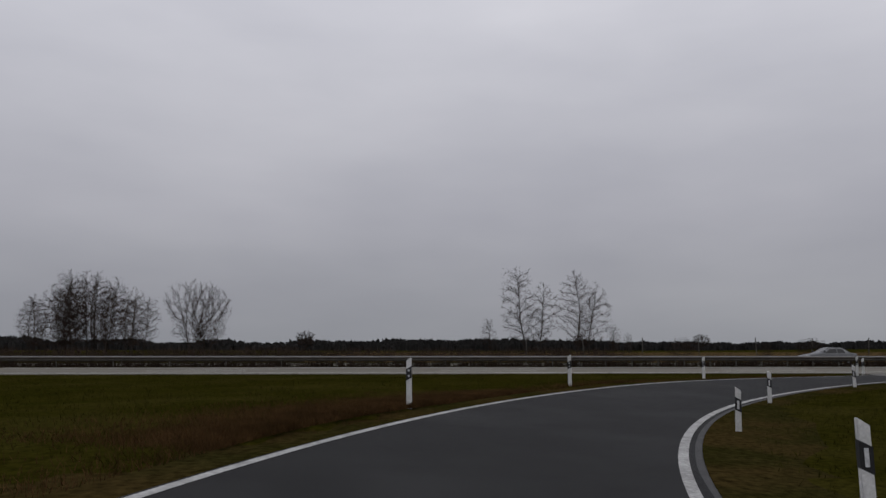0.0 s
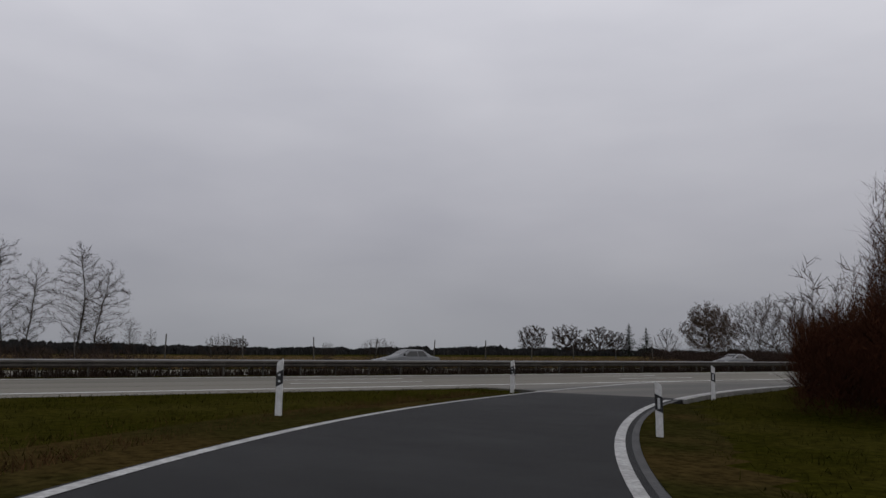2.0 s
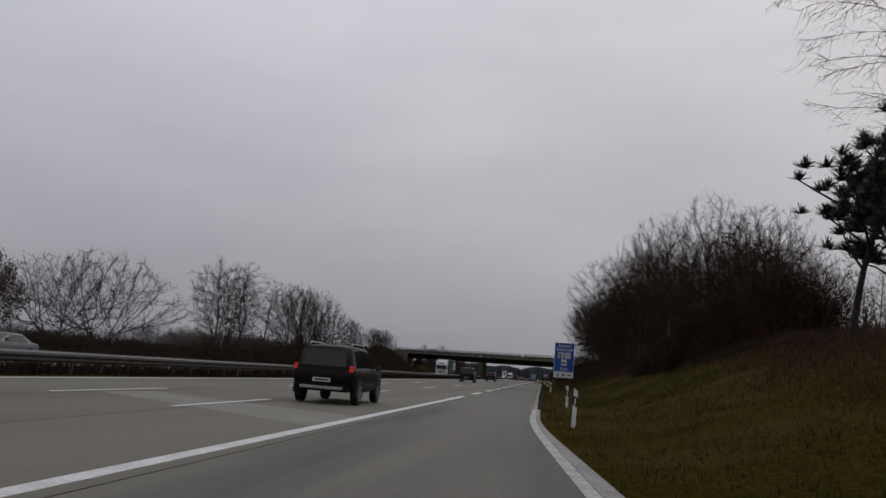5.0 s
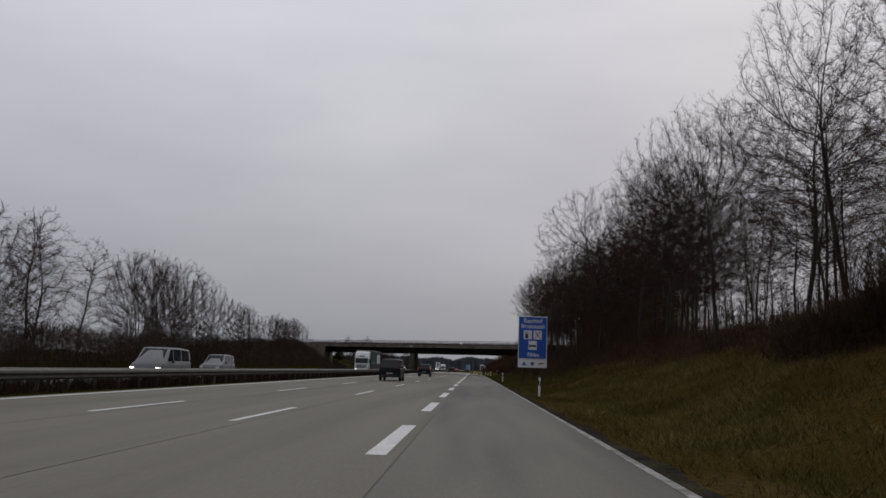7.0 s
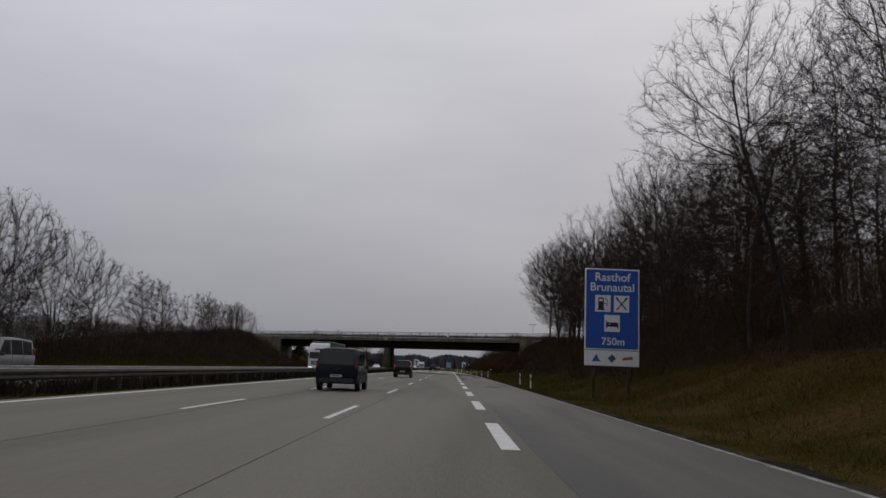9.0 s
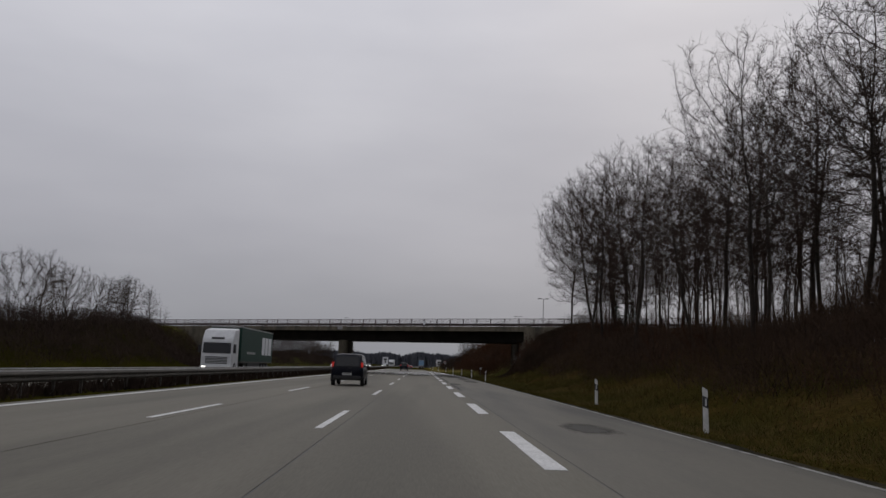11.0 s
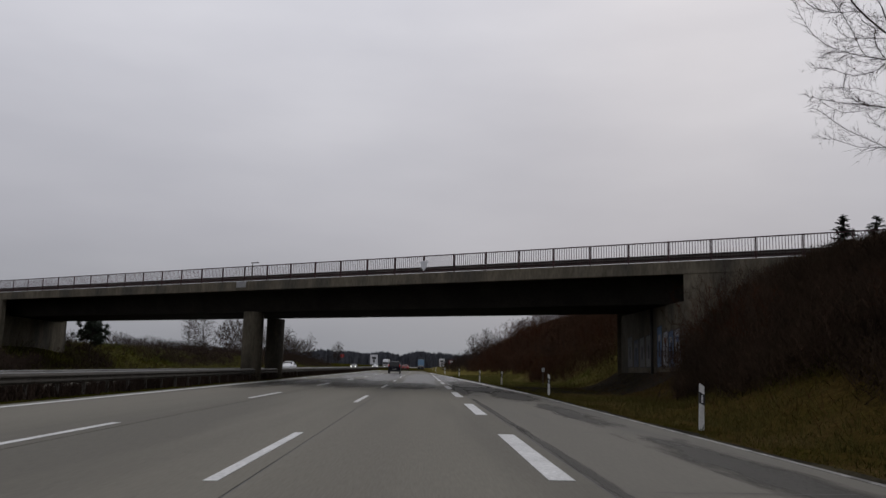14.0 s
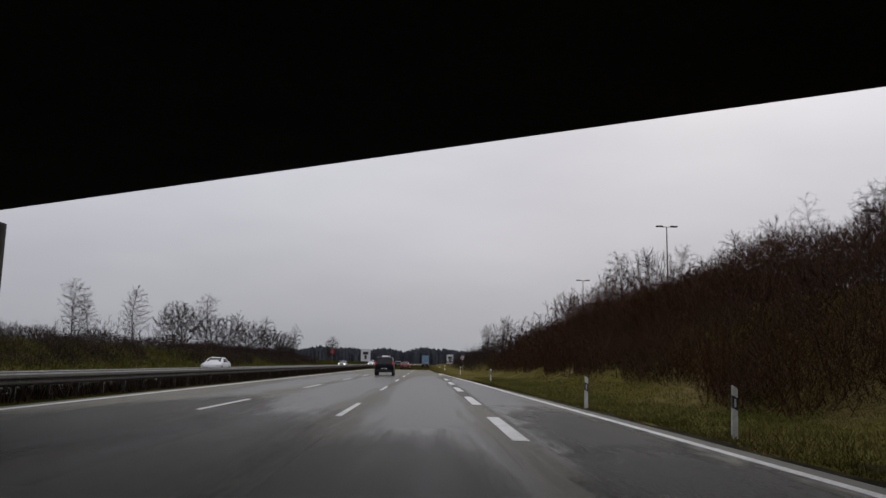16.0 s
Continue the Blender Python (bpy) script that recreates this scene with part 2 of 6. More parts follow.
# Lighter twig copy for beyond the bridge: the brighter exposure put into colour.
M_TWIGB = mat("lifted_brown_twigs", (0.080, 0.044, 0.027), (0.047, 0.027, 0.018), 0.5, 1.0, 0, 5, rand=0.25, fine_amt=0.3, spec=0.0)
M_TWIGR = mat("red_brown_twigs", (0.060, 0.0235, 0.0125), (0.033, 0.0140, 0.0080), 0.7, 1.0, 0, 5, rand=0.2, fine_amt=0.3, spec=0.0)
M_TWIGD = mat("dark_brushwood", (0.046, 0.031, 0.021), (0.028, 0.020, 0.014), 0.5, 1.0, 0, 5, fine_amt=0.3, spec=0.0)
M_BRUSH = mat("brown_brushwood", (0.073, 0.047, 0.031), (0.044, 0.030, 0.022), 0.5, 1.0, 0, 5, fine_amt=0.3, spec=0.0)
M_BIRCH = mat("birch_bark", (0.42, 0.40, 0.37), (0.12, 0.105, 0.09), 2.2, 0.8, 0.3, 12, stretch=(1, 1, 2.5), rand=0.1, fine_amt=0.4)
M_LEAF = mat("brown_oak_leaves", (0.075, 0.042, 0.022), (0.05, 0.028, 0.015), 1, 0.8, 0, 9, rand=0.2)
M_NEEDLE = mat("pine_needles", (0.022, 0.033, 0.016), (0.013, 0.021, 0.011), 1, 0.8, 0, 9, rand=0.15)
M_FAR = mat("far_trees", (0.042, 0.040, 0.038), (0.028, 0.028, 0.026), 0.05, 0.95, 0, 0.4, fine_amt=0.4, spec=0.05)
# Aerial haze mixed into the colour of the farthest belt.
M_HAZY = mat("haze_tinted_woods", (0.105, 0.110, 0.125), (0.080, 0.084, 0.098), 0.05, 0.95, 0, 0.4, fine_amt=0.3, spec=0.0)
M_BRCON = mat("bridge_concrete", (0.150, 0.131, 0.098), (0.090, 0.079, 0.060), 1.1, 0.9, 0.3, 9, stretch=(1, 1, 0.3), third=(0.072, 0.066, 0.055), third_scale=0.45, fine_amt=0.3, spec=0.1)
# Shade below the deck put into a near-black copy of the bridge concrete.
M_SOFFIT_SHADE = mat("shaded_soffit_concrete", (0.028, 0.025, 0.021), (0.018, 0.016, 0.014), 0.5, 0.95, 0.2, 10, fine_amt=0.3, spec=0.05)
M_RAIL = mat("railing_paint", (0.060, 0.020, 0.022), (0.034, 0.015, 0.017), 3, 0.55, 0, 20, fine_amt=0.3)
M_STEEL = mat("galvanised_steel", (0.36, 0.36, 0.355), (0.24, 0.24, 0.235), 0.8, 0.45, 0.1, 25, metal=0.55, fine_amt=0.3)
M_STEELD = mat("weathered_steel", (0.105, 0.096, 0.084), (0.070, 0.063, 0.055), 1.5, 0.65, 0.1, 20, metal=0.2, fine_amt=0.4, spec=0.3)
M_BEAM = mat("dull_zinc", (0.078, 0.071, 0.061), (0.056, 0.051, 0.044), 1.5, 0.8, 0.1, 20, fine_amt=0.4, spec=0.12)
# Top rail paler than the beam: sky light on its top put into colour.
M_TOP = mat("sky_lit_zinc_rail", (0.32, 0.32, 0.315), (0.22, 0.22, 0.215), 0.8, 0.45, 0.1, 25, metal=0.4, fine_amt=0.3, spec=0.3)
M_POST = mat("white_plastic", (0.66, 0.66, 0.65), (0.54, 0.54, 0.52), 3, 0.5, 0, 30, rand=0.06, fine_amt=0.2)
M_BLACK = mat("black_band", (0.016, 0.016, 0.017), None, 3, 0.5)
M_REFL = mat("reflector", (0.62, 0.63, 0.64), None, 3, 0.25)
M_BLUE = mat("sign_blue", (0.012, 0.070, 0.33), (0.011, 0.062, 0.30), 0.6, 0.4, 0, 6, fine_amt=0.06)
M_WHITE = mat("sign_white", (0.62, 0.63, 0.65), (0.56, 0.57, 0.59), 1, 0.45, 0, 9, fine_amt=0.08)
M_GREYS = mat("sign_grey_back", (0.30, 0.30, 0.30), None, 2, 0.5, metal=0.4)
M_RUBBER = mat("tyre_rubber", (0.014, 0.014, 0.014), None, 8, 0.8)
M_RIM = mat("alloy_rim", (0.40, 0.40, 0.41), None, 8, 0.35, metal=0.8)
M_GLASS = mat("car_glass", (0.012, 0.013, 0.015), (0.010, 0.011, 0.012), 1, 0.1, 0, 5, spec=0.3, fine_amt=0.05)
M_TRIM = mat("dark_trim", (0.02, 0.02, 0.021), None, 4, 0.6)
M_TAIL = mat("tail_light", (0.30, 0.012, 0.010), None, 5, 0.3, emit=(1.0, 0.05, 0.03, 0.18))
M_TAILOFF = mat("tail_light_unlit", (0.16, 0.01, 0.01), None, 5, 0.25)
M_HEAD = mat("headlight", (0.8, 0.8, 0.78), None, 5, 0.2, emit=(1.0, 0.97, 0.88, 3.0))
M_PLATE = mat("plate_white", (0.55, 0.55, 0.54), None, 5, 0.5)


def paint(name, c, rough=0.34, spec=0.25):
    return mat(name, c, tuple(v * 0.85 for v in c), 1.2, rough, 0, 6, fine_amt=0.12, spec=spec)


# ---- mesh helpers ----
class MB:
    """A growing list of vertices and faces."""

    def __init__(self):
        self.v, self.f = [], []

    def box(self, x0, x1, y0, y1, z0, z1, taper=0.0):
        n = len(self.v)
        t = taper
        self.v += [(x0, y0, z0), (x1, y0, z0), (x1, y1, z0), (x0, y1, z0), (x0 + t, y0 + t, z1), (x1 - t, y0 + t, z1), (x1 - t, y1 - t, z1), (x0 + t, y1 - t, z1)]
        self.f += [(n, n + 3, n + 2, n + 1), (n + 4, n + 5, n + 6, n + 7), (n, n + 1, n + 5, n + 4), (n + 1, n + 2, n + 6, n + 5), (n + 2, n + 3, n + 7, n + 6), (n + 3, n, n + 4, n + 7)]
        return self

    def tube(self, pts, radii, sides=5, cap=False):
        n0 = len(self.v)
        k = len(pts)
        for i, (p, r) in enumerate(zip(pts, radii)):
            d = Vector(pts[min(i + 1, k - 1)]) - Vector(pts[max(i - 1, 0)])
            d.normalize()
            a = d.cross(Vector((0.31, 0.87, 0.12) if abs(d.z) > 0.9 else (0, 0, 1))).normalized()
            b = d.cross(a)
            for s in range(sides):
                t = 2 * math.pi * s / sides
                q = Vector(p) + (a * math.cos(t) + b * math.sin(t)) * r
                self.v.append((q.x, q.y, q.z))
        for i in range(k - 1):
            for s in range(sides):
                s2 = (s + 1) % sides
                self.f.append((n0 + i * sides + s, n0 + i * sides + s2, n0 + (i + 1) * sides + s2, n0 + (i + 1) * sides + s))
        if cap:
            self.f.append(tuple(n0 + s for s in range(sides))[::-1])
            self.f.append(tuple(n0 + (k - 1) * sides + s for s in range(sides)))
        return self

    def slip(self, pts, radii, r_seed=0):
        """A thin stem as a narrow twisted band."""
        n, k = len(self.v), len(pts)
        d = np.asarray(pts[-1]) - np.asarray(pts[0])
        a = 2.4 * r_seed
        side = np.cross(d, (math.cos(a), math.sin(a), 0.6 * math.sin(a * 1.7)))
        side = side / max(np.linalg.norm(side), 1e-9)
        for i, (p, r) in enumerate(zip(pts, radii)):
            w = side * r * (1.0 if i < k - 1 else 0.4)
            self.v += [tuple(p - w), tuple(p + w)]
        for i in range(k - 1):
            self.f.append((n + 2 * i, n + 2 * i + 1, n + 2 * i + 3, n + 2 * i + 2))
        return self

    def prism(self, poly, axis, a, b):
        """A polygon drawn in the plane across the axis, pulled from a to b along it."""
        n, k = len(self.v), len(poly)
        for w in (a, b):
            for (p, q) in poly:
                self.v.append({"x": (w, p, q), "y": (p, w, q), "z": (p, q, w)}[axis])
        self.f.append(tuple(range(n, n + k)))
        self.f.append(tuple(range(n + k, n + 2 * k))[::-1])
        for i in range(k):
            j = (i + 1) % k
            self.f.append((n + i, n + k + i, n + k + j, n + j))
        return self

    def quad(self, a, b, c, d):
        n = len(self.v)
        self.v += [tuple(a), tuple(b), tuple(c), tuple(d)]
        self.f.append((n, n + 1, n + 2, n + 3))
        return self

    def ring(self, cx, cy, cz, r, w, axis="x", seg=14, inner=0.0):
        """A wheel-like disc of width w about an axis."""
        prof = [(math.cos(2 * math.pi * i / seg) * r, math.sin(2 * math.pi * i / seg) * r) for i in range(seg)]
        if axis == "x":
            self.prism([(cy + p, cz + q) for p, q in prof], "x", cx - w / 2, cx + w / 2)
        else:
            self.prism([(cx + p, cz + q) for p, q in prof], "y", cy - w / 2, cy + w / 2)
        return self

    def mesh(self, name, material, smooth=False, recalc=True):
        me = bpy.data.meshes.new(name)
        me.from_pydata(self.v, [], self.f)
        if recalc and len(self.f) < 4000:
            bm = bmesh.new()
            bm.from_mesh(me)
            bmesh.ops.recalc_face_normals(bm, faces=bm.faces)
            bm.to_mesh(me)
            bm.free()
        me.materials.append(material)
        if smooth:
            me.polygons.foreach_set("use_smooth", [True] * len(me.polygons))
        me.update()
        return me


def bevelled(mb, name, material, width=0.02, segments=2):
    me = mb.mesh(name, material)
    bm = bmesh.new()
    bm.from_mesh(me)
    bmesh.ops.remove_doubles(bm, verts=bm.verts, dist=1e-5)
    bmesh.ops.bevel(bm, geom=list(bm.edges), offset=width, segments=segments, affect="EDGES", clamp_overlap=True)
    bm.to_mesh(me)
    bm.free()
    return me


def thing(name, label, category, group="", kind="", at=None):
    ob = new(name)
    ob.empty_display_size = 0.3
    if at is not None:
        ob.matrix_basis = at
    return tagged(ob, label, category, group, kind)


def part(name, me, parent, label=""):
    ob = new(name, me)
    ob.parent = parent
    if label:
        ob["label"] = label
    return ob


def structure(name, me, label, category=""):
    return tagged(new(name, me), label, category or name.split("_")[0], "", "structure")


# ---- plan: the lie of the land and the roads ----
RAMP_C, RAMP_L, RAMP_R = (50.43, -95.25), 52.89, 44.87
C_LEFT, C_RIGHT = (52.47, -92.87), (49.83, -95.39)
BRIDGE_Y, BRIDGE_S = 112.7, 0.62


def sm(a, b, x):
    t = np.clip((np.asarray(x, float) - a) / (b - a), 0, 1)
    return t * t * (3 - 2 * t)


def right_edge(y):
    """The right edge of the slip lane beside the main carriageway."""
    y = np.asarray(y, float)
    circle = C_RIGHT[0] - np.sqrt(np.maximum(RAMP_R**2 - (np.minimum(y, C_RIGHT[1]) - C_RIGHT[1]) ** 2, 1))
    lane = circle - 1.29 * sm(-104, -76, y)
    return lane - 3.60 * sm(104, 226, y) * (y > 60)


def bank_z(x, y):
    """The height of the banked ramp, higher on the outside of the curve."""
    dx, dy = np.asarray(x, float) - RAMP_C[0], np.asarray(y, float) - RAMP_C[1]
    f = sm(-154, -128, np.degrees(np.arctan2(dy, dx)))
    return f * (0.05 + (np.clip(np.hypot(dx, dy), 45.0, 50.6) - 47.9) / 2.1 * 0.13)


def land(x, y):
    x, y = np.asarray(x, float), np.asarray(y, float)
    H = np.interp(y, [-108, -94, -80, -66, -40, 0, 40, 62, 74, 84, 94, 106, 116, 130, 150, 200, 300, 420], [0, 0.9, 3.2, 3.5, 3.0, 2.8, 2.7, 3.0, 3.4, 4.3, 5.4, 6.2, 6.0, 5.0, 4.6, 4.2, 3.0, 1.5])
    foot = 5.4 + 2.7 * sm(88, 104, y) * (1 - sm(128, 150, y))
    z = sm(foot, foot + 9.5, x) * H
    Hl = np.interp(y, [-90, 0, 60, 100, 120, 142, 156, 185, 260, 360], [0.3, 0.8, 2.0, 5.0, 6.2, 6.0, 2.9, 2.6, 2.6, 1.2])
    out = 4.6 * sm(100, 122, y) * (1 - sm(152, 170, y))
    z = z + sm(-28.6 - out, -37.5 - out, x) * Hl * (1 - 0.85 * sm(-50, -82, x))
    z = z + 0.07 * np.sin(x * 0.31 + 1.0) * np.sin(y * 0.23) * sm(6, 10, x)
    z = z - 0.02
    road = (x > -28.6) & (x < np.where(y > -116, right_edge(y) - 0.1, 1.7))
    z = np.where(road, -0.14, z)
    z = np.where((x > -15.1) & (x < -12.5), 0.02, z)
    r = np.hypot(x - RAMP_C[0], y - RAMP_C[1])
    a = np.degrees(np.arctan2(y - RAMP_C[1], x - RAMP_C[0]))
    ramp = (r < 64) & (r > 31) & (a < 0)
    fall = 1 - np.clip(np.maximum(r - 51.5, 44 - r) / 13, 0, 1)
    z = np.where(ramp & ~road, z + fall * bank_z(x, y), z)
    z = np.where(ramp & (np.hypot(x - C_RIGHT[0], y - C_RIGHT[1]) > RAMP_R - 1.1) & (np.hypot(x - C_LEFT[0], y - C_LEFT[1]) < RAMP_L + 0.8) & (y < -104), z - 0.14, z)
    return z


def lie(x, y):
    return float(land(x, y))

# ---- ground: one sheet to the horizon ----
def ground_sheet():
    xs = np.concatenate([[-3000, -1600, -900, -500, -300, -200, -140, -100, -80, -64, -54], np.arange(-48, -28, 2.0), [-28.7, -28.5], np.arange(-26, -15.5, 2.5), [-15.3, -15.0, -12.6, -12.4, -8, -4, -1], np.arange(0.2, 56, 0.6), np.arange(57, 80, 3), [84, 92, 104, 120, 150, 200, 300, 500, 900, 1600, 3000]])
    ys = np.concatenate([[-3000, -1600, -900, -600, -420, -320, -260, -220, -190, -172], np.arange(-162, -92, 0.7), np.arange(-91, 160, 1.5), np.arange(164, 300, 6), [310, 330, 360, 400, 450, 520, 650, 900, 1600, 3000]])
    gx, gy = np.meshgrid(xs, ys)
    gz = land(gx, gy)
    # the far country swells a little
    far = sm(150, 700, np.hypot(gx, gy))
    gz = gz + far * (2.2 * np.sin(gx * 0.004 + 0.6) * np.cos(gy * 0.0035) + 0.6)
    v = np.stack([gx, gy, gz], -1).reshape(-1, 3)
    w = len(xs)
    i = (np.arange(len(ys) - 1)[:, None] * w + np.arange(w - 1)).ravel()
    f = np.stack([i, i + 1, i + 1 + w, i + w], -1)
    me = bpy.data.meshes.new("ground")
    me.from_pydata(v.tolist(), [], f.tolist())
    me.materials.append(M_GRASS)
    me.polygons.foreach_set("use_smooth", [True] * len(me.polygons))
    return structure("ground", me, "short grass verge and flat winter fields")


ground_sheet()


def strip(name, ys, left, right, z, material, thick=0.2):
    """A paved strip between two edges that are functions of y."""
    mb = MB()
    for y in ys:
        l, r = float(left(y)), float(right(y))
        zz = z(y) if callable(z) else z
        mb.v += [(l, y, zz), (r, y, zz), (r, y, zz - thick), (l, y, zz - thick)]
    for i in range(len(ys) - 1):
        a = 4 * i
        for k in range(4):
            k2 = (k + 1) % 4
            mb.f.append((a + k, a + k2, a + 4 + k2, a + 4 + k))
    n = 4 * (len(ys) - 1)
    mb.f += [(0, 3, 2, 1), (n, n + 1, n + 2, n + 3)]
    return mb.mesh(name, material)


def ramp_band(name, r0, r1, a0, a1, dz, material, thick=0.0, step=1.0, c0=C_RIGHT, c1=C_RIGHT, dz1=None):
    """A band of the curved ramp between two radii, on its banked surface."""
    mb = MB()
    n = max(2, int(abs(a1 - a0) / step) + 1)
    for i in range(n):
        a = a0 + (a1 - a0) * i / (n - 1)
        for r, cx in ((r0, c0), (r1, c1)):
            px, py = cx[0] + r * math.cos(radians(a)), cx[1] + r * math.sin(radians(a))
            mb.v.append((px, py, float(bank_z(px, py)) + (dz if r == r0 else dz1 if dz1 is not None else dz)))
    for i in range(n - 1):
        mb.f.append((2 * i, 2 * i + 1, 2 * i + 3, 2 * i + 2))
    if thick:
        k = len(mb.v)
        mb.v += [(x, y, z - thick) for x, y, z in mb.v]
        for i in range(n - 1):
            mb.f.append((k + 2 * i, k + 2 * i + 2, k + 2 * i + 3, k + 2 * i + 1))
            mb.f.append((2 * i, 2 * i + 2, k + 2 * i + 2, k + 2 * i))
            mb.f.append((2 * i + 1, k + 2 * i + 1, k + 2 * i + 3, 2 * i + 3))
        mb.f += [(0, k, k + 1, 1), (2 * n - 2, 2 * n - 1, k + 2 * n - 1, k + 2 * n - 2)]
    return mb.mesh(name, material)


M_PATCH = mat("patch_concrete", (0.225, 0.217, 0.188), (0.190, 0.183, 0.158), 0.8, 0.75, 0.15, 30, fine_amt=0.18, spec=0.1)
# main carriageway: three concrete lanes with tarred joints between them
road = thing("road", "three-lane grey concrete motorway carriageway with tarred joints", "road", kind="structure")
YS = [-700, 880]
for i, (a, b) in enumerate(((-12.35, -7.165), (-7.135, -3.415), (-3.385, 0.335))):
    part("lane_slab", strip("lane_slab", YS, lambda y, a=a: a, lambda y, b=b: b, 0.0, M_CONC), road)
for x in (-7.15, -3.40, 0.35):
    part("lane_joint", strip("lane_joint", YS, lambda y, x=x: x - 0.015, lambda y, x=x: x + 0.015, -0.006, M_JOINT), road)
part("shoulder_slab", strip("shoulder_slab", [-700, -115.9], lambda y: 0.365, lambda y: 1.85, -0.002, M_CONC), road)
lane_ys = [-115.9] + list(np.arange(-115, -70, 1.0)) + list(np.arange(-70, 100, 10.0)) + list(np.arange(100, 232, 4.0))
patch = MB()
for x, y in ((-7.1, -81.9), (-0.1, -86.8), (0.3, -83.4), (-6.9, -79.6)):
    patch.v.append((x, y, 0.0015))
patch.f.append((0, 1, 2, 3))
part("repair_strip", patch.mesh("repair_strip", M_PATCH), road, "pale repaired strip of concrete")
slip = structure("road_slip_lane", strip("slip_lane", lane_ys, lambda y: 0.365, lambda y: right_edge(y) + 0.16, -0.002, M_LANE), "pale grey concrete acceleration lane beside the motorway", "road")
structure("road_verge_strip", strip("verge_strip", [226, 880], lambda y: 0.365, lambda y: 0.45, -0.002, M_LANE), "narrow concrete road edge", "road")
opp = thing("road_opposite", "opposite concrete motorway carriageway behind the crash barrier", "road", kind="structure")
part("lane_slab", strip("opposite_slab", YS, lambda y: -27.6, lambda y: -15.2, -0.01, M_CONC), opp)
ramp = thing("road_ramp", "dark asphalt curved slip road with banked surface", "road", kind="structure")
A_END = -153.5
part("asphalt_surface", ramp_band("asphalt_surface", RAMP_R - 0.26, RAMP_L + 0.12, -12, A_END, 0.0, M_ASPH, 0.3, c1=C_LEFT), ramp)
# concrete between the end of the asphalt and the first square slab
edge = MB()
for x, y in ((4.95, -116.55), (9.98, -115.33), (9.98, -114.9), (4.5, -115.85)):
    edge.v.append((x, y, 0.0005))
edge.f.append((0, 1, 2, 3))


marks = thing("road_markings", "white thermoplastic lane lines, dashes and edge lines", "road marking", kind="structure")
# lane dashes: 6 m long every 18 m; beside the slip lane 6 m every 12 m and broader
dash_l = MB().box(-0.075, 0.075, -6, 0, 0, 0.006).mesh("lane_dash", M_LINE)
dash_w = MB().box(-0.15, 0.15, -6, 0, 0, 0.006).mesh("wide_dash", M_LINE)
for line, phase in ((-3.75, 29.16), (-7.5, 30.55)):
    for n in range(-16, 40):
        o = part("lane_dash", dash_l, marks)
        o.location = (line, phase + 18 * n, 0.002)
for n in range(-7, 14):
    o = part("wide_dash", dash_w, marks)
    o.location = (0.0, 23.7 + 12 * n, 0.002)
part("edge_line", strip("edge_line", [-700, 880], lambda y: -11.80 - 0.12, lambda y: -11.80 + 0.12, 0.006, M_LINE, 0.006), marks)
part("edge_line", strip("edge_line", [-700, -65], lambda y: -0.12, lambda y: 0.12, 0.006, M_LINE, 0.006), marks)
part("edge_line", strip("edge_line", [200, 880], lambda y: -0.12, lambda y: 0.16, 0.006, M_LINE, 0.006), marks)
part("opposite_edge_line", strip("opposite_edge_line", [-700, 880], lambda y: -16.0, lambda y: -15.8, 0.0, M_LINE, 0.006), marks)
part("ramp_left_line", ramp_band("ramp_left_line", RAMP_L - 0.06, RAMP_L + 0.07, -12, A_END - 0.3, 0.006, M_LINEW, c0=C_LEFT, c1=C_LEFT), marks)


def left_line(y):
    """The ramp's left line running into the edge of the carriageway."""
    c = C_LEFT[0] - math.sqrt(max((RAMP_L + 0.08) ** 2 - (min(y, C_LEFT[1]) - C_LEFT[1]) ** 2, 0))
    return c * (1 - float(sm(-112, -98, y))) + 0.05 * float(sm(-112, -98, y))


part("merge_line", strip("merge_line", list(np.arange(-116.6, -97.5, 0.5)), lambda y: left_line(y), lambda y: left_line(y) + 0.16 + 0.1 * float(sm(-116, -106, y)), 0.010, M_LINEW, 0.006), marks)
part("ramp_right_line", ramp_band("ramp_right_line", RAMP_R + 0.11, RAMP_R - 0.04, -12, -152, 0.008, M_LINEW), marks)
edge_ys = list(np.arange(-116.0, -69.5, 1.0)) + list(np.arange(-60, 100, 10.0)) + list(np.arange(100, 232, 4.0))


def slip_line(y):
    """The edge line, which leaves a narrow paved shoulder beyond the bridge."""
    return right_edge(y) - 0.02 - 0.42 * sm(104, 122, y) * (1 - sm(140, 178, y))


def slip_line_width(y):
    old = float(sm(-70, -50, y)) * (1 - float(sm(100, 112, y)))
    return 0.183 + old * (0.012 * math.sin(y * 2.1) - 0.065)


for a, b, m in ((-116.0, -70.0, M_LINEW), (-70.0, 108.0, M_LINEG), (108.0, 228.1, M_LINE)):
    ys = [v for v in edge_ys if a <= v <= b]
    part("slip_edge_line", strip("slip_edge_line", ys, slip_line, lambda y: slip_line(y) + slip_line_width(y), 0.006, m, 0.006), marks)
# concrete kerb strip along the inside of the curve
kerb = thing("kerb", "pale flush concrete kerb strip along the road edge", "kerb", kind="structure")
part("curved_kerb", ramp_band("curved_kerb", RAMP_R - 0.25, RAMP_R - 0.13, -60, -152, 0.004, M_KERBD, 0.2), kerb, "dark weathered kerb")
verge = thing("ground_verge", "trodden grass edge beside the curved ramp", "ground", kind="structure")
part("inner_verge", ramp_band("inner_verge", RAMP_R - 2.2, RAMP_R - 0.24, -12, -150, -0.04, M_TURF, 0.3, dz1=0.015), verge)
